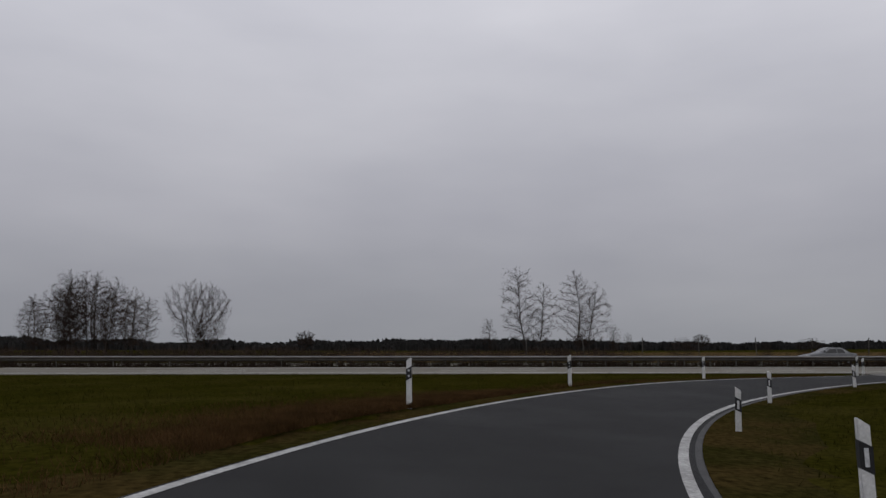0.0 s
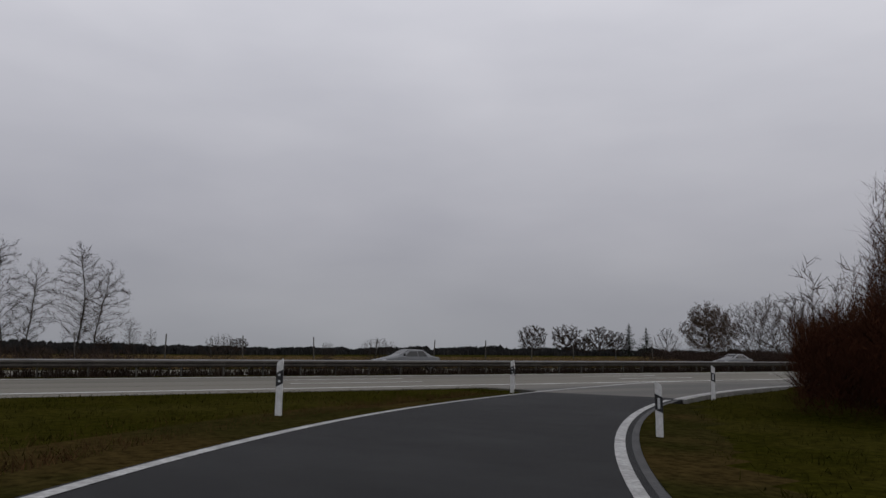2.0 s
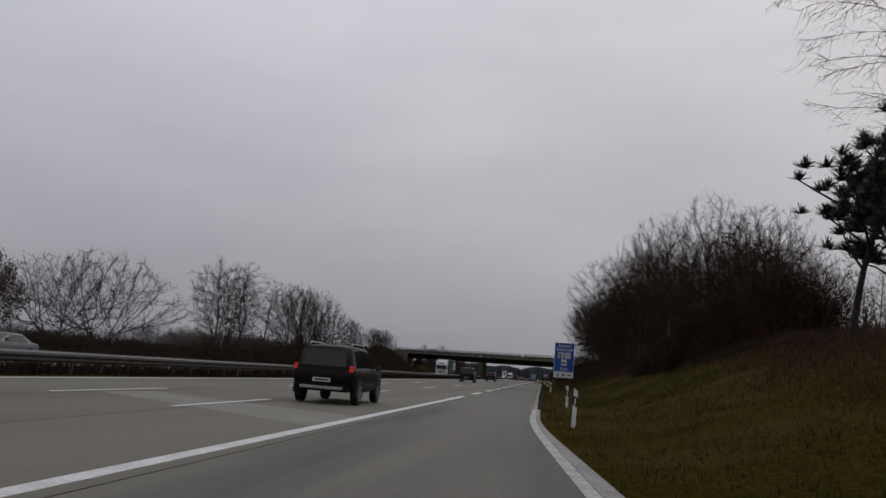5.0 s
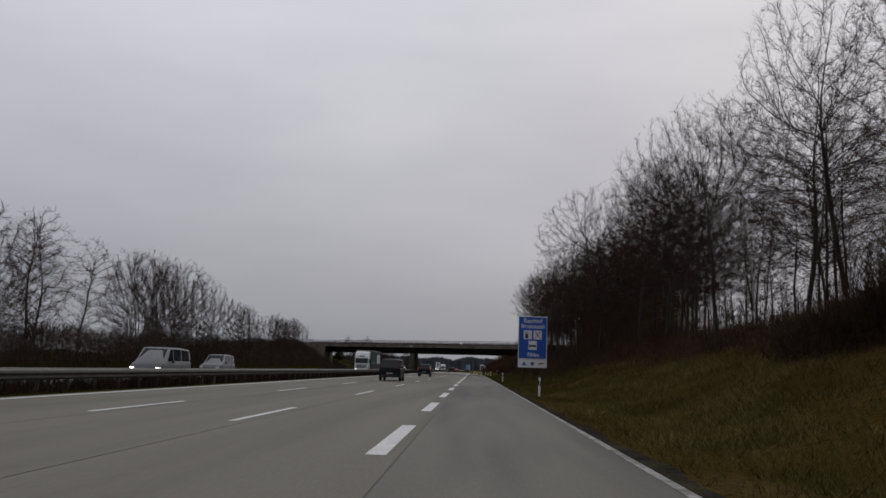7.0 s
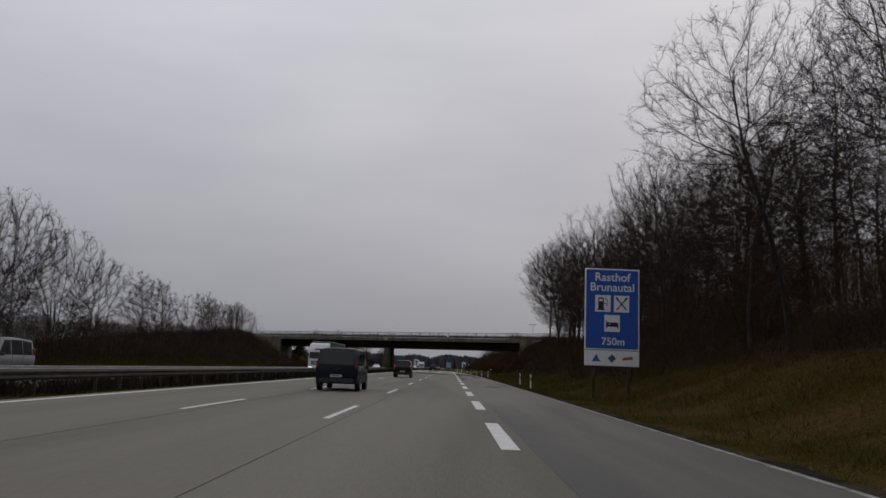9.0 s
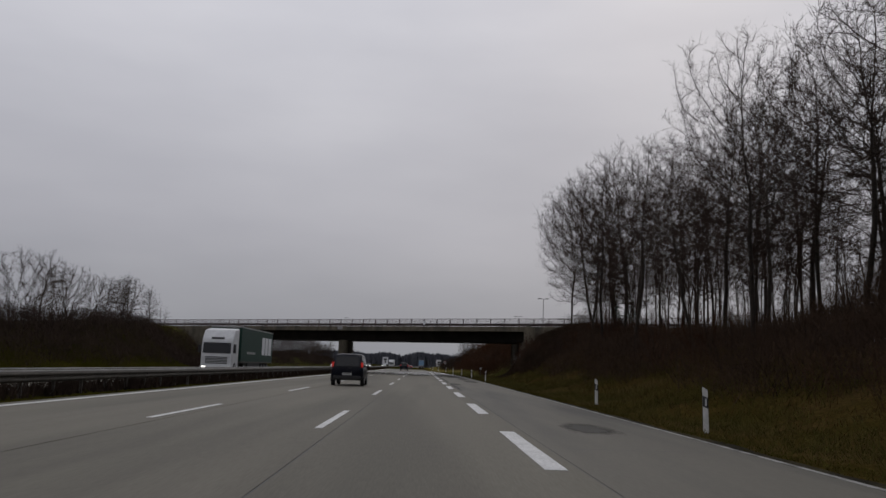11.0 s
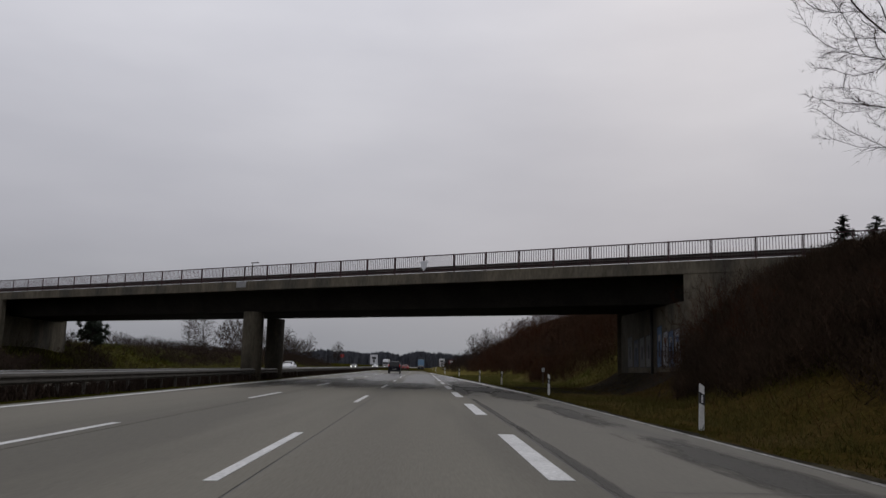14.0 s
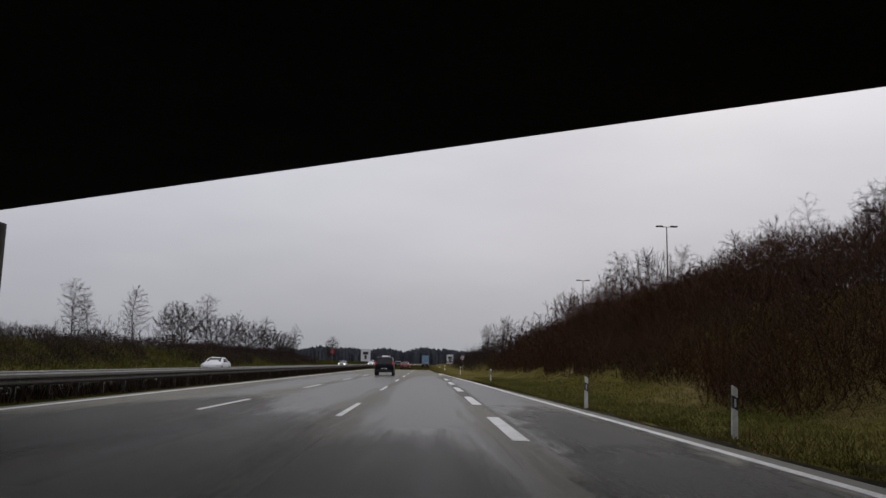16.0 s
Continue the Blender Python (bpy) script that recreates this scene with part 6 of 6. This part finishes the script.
def wheel(parent, x, y, r, w=0.21):
    sg = 1 if x > 0 else -1
    t = part("wheel", bevelled(MB().ring(0, 0, 0, r, w, "x", 22), "tyre", M_RUBBER, 0.02, 1), parent)
    t.location = (x, y, r)
    rim = MB().ring(sg * (w / 2 + 0.002), 0, 0, r * 0.66, 0.02, "x", 18)
    part("rim", rim.mesh("rim", M_RIM), t, "alloy wheel")
    hole = MB().ring(0, 0, 0, r * 0.13, 0.006, "x", 8).mesh("rim_opening", M_TRIM)
    for i in range(5):
        a = 2 * math.pi * (i + 0.5) / 5
        part("rim_opening", hole, t).location = (sg * (w / 2 + 0.014), math.cos(a) * r * 0.42, math.sin(a) * r * 0.42)


def arch(parent, x, y, r):
    sg = 1 if x > 0 else -1
    poly = [(y + math.cos(math.pi * i / 12) * r * 1.2, r + math.sin(math.pi * i / 12) * r * 1.2) for i in range(13)] + [(y - r * 1.2, 0.26), (y + r * 1.2, 0.26)]
    # Arches are not cut: a dark panel stands for the shaded opening.
    part("wheel_arch", MB().prism(poly, "x", x - 0.05, x + 0.02 * sg + (0.0)).mesh("wheel_arch", M_TRIM), parent)


CARS = {
    "suv": dict(st=[(0.0, 0.46, 0.90, 1.00, 0.80, 0.84, 0.76), (0.30, 0.36, 1.00, 1.60, 0.88, 0.90, 0.68), (1.1, 0.34, 1.02, 1.68, 0.90, 0.91, 0.69), (2.25, 0.34, 1.02, 1.66, 0.90, 0.91, 0.69), (3.12, 0.34, 1.00, 1.08, 0.90, 0.90, 0.80), (3.95, 0.36, 0.92, 0.99, 0.89, 0.88, 0.76), (4.28, 0.46, 0.74, 0.80, 0.80, 0.78, 0.70)],
                wh=(0.80, 3.45, 0.34), rear=(0.05, 1.06, 0.66, 0.27, 1.52, 0.58), front=(3.02, 1.12, 0.72, 2.34, 1.60, 0.60), win=((0.42, 1.02, 0.10, 0.0), (1.08, 1.92, 0.0, 0.0), (1.98, 2.86, 0.0, -0.55)), tail=(0.72, 0.98, 0.10, 0.30)),
    "mpv": dict(st=[(0.0, 0.40, 0.98, 1.10, 0.84, 0.88, 0.82), (0.16, 0.32, 1.02, 1.74, 0.90, 0.91, 0.74), (1.2, 0.30, 1.02, 1.82, 0.91, 0.92, 0.74), (2.5, 0.30, 1.02, 1.80, 0.91, 0.92, 0.74), (3.35, 0.30, 1.00, 1.10, 0.90, 0.90, 0.80), (4.05, 0.34, 0.88, 0.96, 0.88, 0.86, 0.74), (4.38, 0.42, 0.70, 0.76, 0.80, 0.78, 0.68)],
                wh=(0.75, 3.5, 0.31), rear=(0.02, 1.10, 0.68, 0.145, 1.66, 0.64), front=(3.26, 1.14, 0.72, 2.58, 1.74, 0.64), win=((0.30, 1.05, 0.0, 0.0), (1.12, 2.0, 0.0, 0.0), (2.08, 3.02, 0.0, -0.5)), tail=(0.78, 1.12, 0.13, 0.46)),
    "van": dict(st=[(0.0, 0.40, 1.05, 1.20, 0.90, 0.94, 0.90), (0.20, 0.32, 1.10, 1.88, 0.94, 0.95, 0.80), (1.5, 0.30, 1.10, 1.95, 0.95, 0.95, 0.80), (3.3, 0.30, 1.10, 1.94, 0.95, 0.95, 0.80), (4.15, 0.30, 1.05, 1.20, 0.94, 0.94, 0.84), (4.7, 0.34, 0.92, 1.02, 0.92, 0.90, 0.78), (4.9, 0.42, 0.70, 0.78, 0.84, 0.82, 0.72)],
                wh=(0.95, 3.95, 0.33), rear=(0.03, 1.18, 0.76, 0.19, 1.78, 0.68), front=(4.06, 1.24, 0.76, 3.38, 1.86, 0.68), win=((0.35, 1.6, 0.0, 0.0), (1.72, 2.9, 0.0, 0.0), (3.0, 3.86, 0.0, -0.5)), tail=(0.80, 1.08, 0.13, 0.44)),
    "sedan": dict(st=[(0.0, 0.40, 0.86, 0.94, 0.78, 0.82, 0.74), (0.55, 0.28, 0.92, 1.02, 0.87, 0.88, 0.72), (1.25, 0.26, 0.93, 1.42, 0.88, 0.89, 0.62), (2.3, 0.26, 0.93, 1.44, 0.88, 0.89, 0.62), (3.2, 0.26, 0.92, 1.00, 0.88, 0.88, 0.78), (4.2, 0.32, 0.76, 0.82, 0.84, 0.82, 0.7), (4.45, 0.40, 0.62, 0.66, 0.76, 0.74, 0.64)],
                  wh=(0.85, 3.55, 0.31), rear=(0.62, 1.04, 0.62, 1.18, 1.38, 0.54), front=(3.1, 1.04, 0.66, 2.4, 1.40, 0.54), win=((1.05, 1.75, 0.22, 0.0), (1.82, 2.88, 0.0, -0.5)), tail=(0.66, 0.84, 0.16, 0.14)),
}


def car(kind, x, y, label, colour, lit=False, heading=0, plate=True, heads=False, roofbars=False):
    k = CARS[kind]
    st = k["st"]
    L = st[-1][0]
    ob = thing("car", label, "car", "cars on the motorway", at=pose(x, y, 0.006, 0, 0, heading))
    part("body", loft(st, "body", colour), ob)
    for sg in (1, -1):
        for i, (a, b, s0, s1) in enumerate(k["win"]):
            part("side_window", side_glass(st, sg, a, b, slope0=s0, slope1=s1).mesh("side_window", M_GLASS), ob)
        for yy in k["wh"][:2]:
            wx = sg * (at_y(st, yy)[5] - 0.10)
            arch(ob, sg * (at_y(st, yy)[5] + 0.001), yy, k["wh"][2])
            wheel(ob, wx + sg * 0.02, yy, k["wh"][2])
        zt, ht, wt_, hh = k["tail"][0], k["tail"][1], k["tail"][2], k["tail"][3]
        w1 = at_y(st, 0.12)[5]
        part("tail_light", bevelled(MB().box(sg * w1 - (wt_ * 0.85 + 0.02 if sg > 0 else -0.014), sg * w1 + (-0.014 if sg > 0 else wt_ * 0.85 + 0.02), -0.012, 0.2, ht - 0.06, ht - 0.06 + hh * 0.6), "tail_light", M_TAIL if lit else M_TAILOFF, 0.015, 1), ob, "red tail light")
        wf = at_y(st, L - 0.1)[5]
        part("headlight", bevelled(MB().box(sg * wf - (0.24 if sg > 0 else 0.02), sg * wf + (0.02 if sg > 0 else 0.24), L - 0.22, L + 0.01, 0.62, 0.76), "headlight", M_HEAD if heads else M_REFL, 0.02, 1), ob)
        part("mirror", bevelled(MB().box(sg * (at_y(st, L * 0.66)[5] + 0.09) - 0.09, sg * (at_y(st, L * 0.66)[5] + 0.09) + 0.09, L * 0.66, L * 0.66 + 0.09, 1.02, 1.16), "mirror", M_TRIM, 0.02, 1), ob)
        if roofbars:
            zt2 = max(q[3] for q in st)
            part("roof_bar", MB().tube([(sg * 0.62, 0.55, zt2 - 0.03), (sg * 0.62, 0.65, zt2 + 0.06), (sg * 0.62, 2.1, zt2 + 0.05), (sg * 0.62, 2.25, zt2 - 0.04)], [0.02] * 4, 6, True).mesh("roof_bar", M_RIM, True), ob, "silver roof bar")
    y0, z0, w0, y1, z1, w1 = k["rear"]
    part("rear_window", end_glass(y0 - 0.035, z0, w0, y1 - 0.035, z1, w1, 0.03).mesh("rear_window", M_GLASS), ob)
    y0, z0, w0, y1, z1, w1 = k["front"]
    part("windscreen", end_glass(y0, z0, w0, y1, z1, w1, 0.03).mesh("windscreen", M_GLASS), ob)
    part("rear_bumper", bevelled(MB().box(-0.80, 0.80, -0.07, 0.12, 0.36, 0.58), "rear_bumper", M_TRIM if not roofbars else colour, 0.04, 2), ob)
    if roofbars:
        part("bumper_trim", bevelled(MB().box(-0.62, 0.62, -0.085, -0.06, 0.42, 0.50), "bumper_trim", M_RIM, 0.008, 1), ob, "bright metal bumper trim")
    part("front_bumper", bevelled(MB().box(-0.78, 0.78, L - 0.12, L + 0.05, 0.30, 0.56), "front_bumper", M_TRIM, 0.04, 2), ob)
    if kind in ("van", "mpv"):
        part("door_seam", MB().box(-0.006, 0.006, -0.012, 0.02, 0.62, 1.16).mesh("door_seam", M_TRIM), ob)
        part("rear_handle", bevelled(MB().box(0.05, 0.24, -0.03, 0.0, 0.98, 1.02), "rear_handle", M_TRIM, 0.008, 1), ob)
        part("rear_wiper", MB().tube([(0.0, -0.045, 1.16), (0.34, -0.02, 1.30)], [0.011, 0.008], 5, True).mesh("rear_wiper", M_TRIM), ob)
        for sg in (1, -1):
            for yy in k["win"][1][:2]:
                w = at_y(st, yy)[5]
                part("door_seam", MB().box(sg * w - 0.006, sg * w + 0.006, yy - 0.006, yy + 0.006, 0.5, 1.08).mesh("side_seam", M_TRIM), ob)
    part("plate", MB().box(-0.26, 0.26, -0.088, -0.07, 0.62, 0.73).mesh("plate", M_PLATE), ob)
    part("plate_bar", MB().box(-0.20, 0.20, -0.092, -0.088, 0.655, 0.70).mesh("plate_bar", M_TRIM), ob)
    return ob


P_BLACK = paint("black_paint", (0.005, 0.005, 0.0055), 0.4, 0.12)
P_NAVY = paint("navy_paint", (0.0055, 0.0065, 0.0120), 0.36, 0.16)
P_TEAL = paint("blue_green_paint", (0.0085, 0.0130, 0.0175), 0.36, 0.2)
P_WHITE = paint("white_paint", (0.55, 0.56, 0.57))
P_SILVER = paint("silver_paint", (0.125, 0.13, 0.135))
P_GREY = paint("grey_paint", (0.13, 0.135, 0.14))
P_RED = paint("red_paint", (0.20, 0.02, 0.018))
P_GREEN = paint("dark_green_tarpaulin", (0.010, 0.035, 0.026), 0.6)
P_BLUEL = paint("light_blue_tarpaulin", (0.16, 0.27, 0.40), 0.6)

car("suv", -2.2, -79.0, "black off-road car with silver roof bars in the first lane", P_BLACK, True, roofbars=True)
car("van", -6.1, 5.0, "dark blue-grey passenger van in the middle lane", P_TEAL)
car("mpv", -6.0, 53.0, "black-blue high-roofed car with lit tail lights", P_NAVY, True)
car("mpv", -5.75, 190.0, "dark navy boxy family car with lit tail lights", P_NAVY, True)
car("sedan", -5.6, 262.0, "red car far ahead in the middle lane", P_RED, True)
car("suv", -9.3, 330.0, "grey car far ahead in the outer lane", P_GREY, True)
car("sedan", -1.9, 300.0, "dark car far ahead in the first lane", P_BLACK)
car("sedan", -21.0, 188.0, "white car on the opposite carriageway", P_WHITE, heading=180)
car("sedan", -21.2, -102.0, "dark grey car on the opposite carriageway", P_GREY, heading=180)
car("sedan", -24.6, -60.0, "silver car on the opposite carriageway", P_SILVER, heading=180)
car("van", -17.6, -15.5, "grey van with lit headlights on the opposite carriageway", P_GREY, heading=180, heads=True)
car("mpv", -21.2, 6.0, "pale silver car on the opposite carriageway", P_SILVER, heading=180)
car("sedan", -21.0, 300.0, "oncoming car with lit headlights", P_GREY, heading=180, heads=True)
car("mpv", -17.5, 345.0, "oncoming car far off with lit headlights", P_WHITE, heading=180, heads=True)


def lorry(x, y, label, cab, tarp, heading, marks=False):
    """An articulated lorry, its front at the origin looking along -y."""
    ob = thing("lorry", label, "lorry", "lorries", at=pose(x, y, 0.006, 0, 0, heading))
    prof = [(0.0, 0.55), (0.0, 1.55), (0.12, 2.75), (0.30, 3.05), (0.75, 3.55), (2.2, 3.75), (2.2, 0.75), (1.9, 0.55)]
    part("cab", bevelled(MB().prism([(p, q) for p, q in prof], "x", -1.2, 1.2), "cab", cab, 0.07, 3), ob, "white lorry cab with roof deflector")
    part("windscreen", MB().prism([(-0.015, 1.72), (0.085, 2.55), (0.12, 2.55), (0.03, 1.72)], "x", -1.08, 1.08).mesh("windscreen", M_GLASS), ob)
    for i in range(5):
        part("grille_bar", MB().box(-0.85, 0.85, -0.03, 0.02, 0.92 + i * 0.12, 0.98 + i * 0.12).mesh("grille_bar", M_TRIM), ob)
    part("bumper", bevelled(MB().box(-1.2, 1.2, -0.12, 0.3, 0.35, 0.80), "bumper", cab, 0.05, 2), ob)
    for sg in (1, -1):
        part("headlight", bevelled(MB().box(sg * 0.92 - 0.17, sg * 0.92 + 0.17, -0.15, -0.05, 0.52, 0.70), "headlight", M_HEAD, 0.02, 1), ob, "lit headlight")
        part("side_window", MB().box(sg * 1.205 - 0.01, sg * 1.205 + 0.01, 0.45, 1.25, 1.75, 2.45).mesh("side_window", M_GLASS), ob)
        part("mirror", bevelled(MB().box(sg * 1.36 - 0.1, sg * 1.36 + 0.1, 0.05, 0.18, 1.75, 2.35), "mirror", M_TRIM, 0.03, 1), ob)
        for yy in (1.0, 4.3, 11.6, 12.9, 14.2):
            wheel(ob, sg * 1.08, yy, 0.5, 0.3)
        part("side_guard", MB().box(sg * 1.2 - 0.03, sg * 1.2 + 0.03, 5.6, 10.6, 0.55, 1.0).mesh("side_guard", M_TRIM), ob)
    part("chassis", MB().box(-0.5, 0.5, 1.5, 16.2, 0.75, 1.05).mesh("chassis", M_TRIM), ob)
    part("trailer", bevelled(MB().box(-1.26, 1.26, 2.75, 16.3, 1.08, 3.95), "trailer", tarp, 0.04, 2), ob)
    part("trailer_rail", MB().box(-1.275, 1.275, 2.74, 16.31, 3.86, 3.97).mesh("trailer_rail", M_STEEL), ob)
    part("trailer_sill", MB().box(-1.275, 1.275, 2.74, 16.31, 1.03, 1.14).mesh("trailer_sill", M_STEELD), ob)
    if marks:
        # the firm's mark as plain white shapes on the tarpaulin's side and the cab's brow
        for y0, y1, z0, z1 in ((11.2, 12.5, 1.75, 3.35), (12.75, 14.0, 1.75, 3.35), (14.25, 15.6, 1.75, 3.35)):
            part("emblem_block", MB().box(1.262, 1.268, y0, y1, z0, z1).mesh("emblem_block", M_WHITE), ob)
        part("emblem_bar", MB().box(1.262, 1.268, 5.0, 8.4, 1.75, 1.95).mesh("emblem_bar", M_GREYS), ob)
        part("emblem_bar", MB().box(-0.5, 0.5, 0.16, 0.2, 2.78, 2.98).mesh("emblem_bar", M_TRIM), ob)
    return ob


lorry(-17.8, 70.0, "white lorry with dark green tarpaulin trailer and lit headlights", P_WHITE, P_GREEN, 0, True)
lorry(-1.95, 418.0, "lorry with pale blue tarpaulin far ahead", P_WHITE, P_BLUEL, 180)
lorry(-17.5, 420.0, "white lorry far off on the opposite carriageway", P_WHITE, P_WHITE, 0)


# ---- lamps, small signs and bridge details ----
def lamp_mast(x, y, top):
    z = lie(x, y)
    ob = thing("street_lamp", "tall thin lamp mast with flat twin heads behind the bank", "street lamp", "lamp masts", at=pose(x, y, z))
    h = top - z
    part("mast", MB().tube([(0, 0, -0.5), (0, 0, h * 0.6), (0, 0, h)], [0.11, 0.09, 0.07], 8, True).mesh("mast", M_STEELD, True), ob)
    part("crossarm", MB().tube([(-1.1, 0, h), (1.1, 0, h)], [0.05, 0.05], 6, True).mesh("crossarm", M_STEELD), ob)
    for sg in (1, -1):
        part("lamp_head", bevelled(MB().box(sg * 0.95 - 0.45, sg * 0.95 + 0.45, -0.2, 0.2, h - 0.02, h + 0.16), "lamp_head", M_STEELD, 0.04, 1), ob)


for x, y, top in ((29.5, 213.5, 19.6), (29.0, 180.0, 12.3), (29.0, 163.6, 12.0), (30.0, 272.0, 18.6)):
    lamp_mast(x, y, top)


def small_sign(x, y, z0, z1, w, shape, label, heading=0):
    zz = lie(x, y)
    ob = thing("road_sign", label, "road sign", "small road signs", at=pose(x, y, 0, 0, 0, heading))
    part("post", MB().tube([(0, 0.05, zz - 0.4), (0, 0.05, z1)], [0.035, 0.035], 8, True).mesh("sign_post", M_STEEL, True), ob)
    if shape == "round":
        part("rim", MB().ring(0, 0, (z0 + z1) / 2, w / 2, 0.03, "y", 24).mesh("sign_rim", mat("sign_red", (0.35, 0.02, 0.02), None, 2, 0.45)), ob, "red rim")
        part("face", MB().ring(0, -0.018, (z0 + z1) / 2, w * 0.38, 0.008, "y", 24).mesh("sign_face", M_WHITE), ob)
    else:
        part("panel", bevelled(MB().box(-w / 2, w / 2, -0.02, 0.02, z0, z1), "sign_panel", M_WHITE, 0.012, 1), ob, "white panel")
        part("symbol_bar", MB().box(-w * 0.28, w * 0.28, -0.026, -0.021, z0 + (z1 - z0) * 0.55, z0 + (z1 - z0) * 0.78).mesh("symbol_bar", M_BLACK), ob)
        part("symbol_bar", MB().box(-w * 0.12, w * 0.12, -0.026, -0.021, z0 + (z1 - z0) * 0.18, z0 + (z1 - z0) * 0.5).mesh("symbol_bar", M_BLACK), ob)


small_sign(5.6, 356.0, 1.2, 4.0, 2.0, "box", "white rectangular road sign on a steel post")
small_sign(-13.8, 272.0, 1.4, 3.8, 1.9, "box", "white rectangular sign in the central reserve")
small_sign(6.4, 288.0, 2.0, 3.2, 1.2, "round", "round red-rimmed road sign on a steel post")
small_sign(-29.5, 349.0, 3.4, 4.8, 1.3, "round", "round red-rimmed sign beside the opposite road", 180)
for x, y in ((6.9, 124.5),):
    ob = thing("marker_stake", "thin dark stake with a pale plate in the grass", "stake", at=pose(x, y, lie(x, y)))
    part("stake", MB().tube([(0, 0, -0.3), (0, 0, 1.3)], [0.03, 0.03], 6, True).mesh("stake", M_STEELD), ob)
    part("plate", bevelled(MB().box(-0.1, 0.1, -0.05, -0.03, 1.05, 1.32), "stake_plate", M_REFL, 0.004, 1), ob)

# a white three-cornered plate and a small framed panel hang on the near railing
part("hanging_plate", MB().prism([(-0.26, 7.16), (0.0, 7.22), (0.26, 7.16), (0.2, 6.86), (0.0, 6.62), (-0.2, 6.86)], "y", 0.04, 0.06).mesh("hanging_plate", M_WHITE), BR, "white plate on the railing").location = (-1.95, 0, 0)
o = part("sensor_panel", bevelled(MB().box(-0.42, 0.42, -0.55, -0.5, 6.02, 6.42), "sensor_panel", M_GREYS, 0.01, 1), BR, "small grey framed panel")
o.location = (-15.6, 0, 0)
o = part("sensor_arm", MB().box(-0.03, 0.03, -0.5, 0.1, 6.4, 6.45).box(0.38, 0.42, -0.02, 0.02, 6.45, 7.72).box(0.3, 0.95, -0.02, 0.02, 7.66, 7.72).mesh("sensor_arm", M_STEELD), BR)
o.location = (-15.6, 0, 0)

# sprayed letters on the abutment as plain colour shapes
G_BLUE = mat("spray_blue", (0.05, 0.062, 0.085), (0.10, 0.10, 0.105), 1.6, 0.8, fine_amt=0.5)
G_PALE = mat("spray_pale", (0.16, 0.155, 0.15), (0.09, 0.088, 0.085), 1.4, 0.8, fine_amt=0.5)
G_DARK = mat("spray_black", (0.02, 0.02, 0.022), None, 4, 0.7)
rg = random.Random(8)
ON_WALL = BR_FRAME.inverted() @ pose(10.8, 107.0, 0.75)
G_SKY = mat("spray_light_blue", (0.085, 0.150, 0.250), (0.060, 0.095, 0.170), 1.8, 0.7, fine_amt=0.4)
G_WHITE = mat("spray_white", (0.30, 0.31, 0.33), (0.20, 0.20, 0.21), 1.4, 0.7, fine_amt=0.4)
G_RED = mat("spray_brown", (0.16, 0.075, 0.045), None, 1.4, 0.7, fine_amt=0.4)
for i in range(8):
    near = i < 4
    y0 = -0.45 + i * 1.02 if near else 4.5 + (i - 4) * 1.3
    zt = (2.55 if near else 2.3) + rg.uniform(-0.15, 0.2)
    lean = rg.uniform(-0.12, 0.15)
    wide = 0.8 if near else 0.95
    pts = [(y0, 0.75), (y0 + wide, 0.72), (y0 + wide + lean, zt), (y0 + 0.06 + lean, zt + 0.1)]
    c0 = Vector((sum(p[0] for p in pts) / 4, sum(p[1] for p in pts) / 4))
    fill = (G_WHITE, G_SKY, G_WHITE, G_SKY)[i] if near else rg.choice((G_BLUE, G_PALE, G_BLUE))
    for nm, k0, k1, w, m in (("spray_outline", 1.16, 1.05, 0.004, G_DARK), ("spray_letter", 1.0, 1.0, 0.008, fill), ("spray_counter", 0.22, 0.5, 0.012, G_DARK), ("spray_shine", 0.5, 0.16, 0.016, (G_SKY, G_WHITE, G_RED, G_WHITE)[i % 4] if near else G_PALE)):
        o = part(nm, MB().prism([(c0.x + (p[0] - c0.x) * k0, c0.y + (p[1] - c0.y) * k1 + (0.45 if nm == "spray_shine" else 0)) for p in pts], "x", -w, 0.001).mesh(nm, m), BR)
        o.matrix_basis = ON_WALL
part("drain_pipe", MB().tube([(-0.09, 4.1, -0.2), (-0.09, 4.1, 3.83)], [0.07, 0.07], 10, True).mesh("drain_pipe", M_TRIM, True), BR, "dark drain pipe").matrix_basis = ON_WALL

# fence posts in the field behind the opposite carriageway
stake = MB().tube([(0, 0, -0.4), (0, 0, 2.2)], [0.06, 0.05], 6, True).mesh("fence_post", M_STEELD)
for i in range(12):
    x, y = -37 + rg.uniform(-0.3, 0.3), -128 + i * 6.2
    tagged(new("fence_post", stake), "dark wooden fence post in the field", "fence post", "fence posts").matrix_basis = pose(x, y, lie(x, y), rg.uniform(-3, 3), rg.uniform(-3, 3), 0)
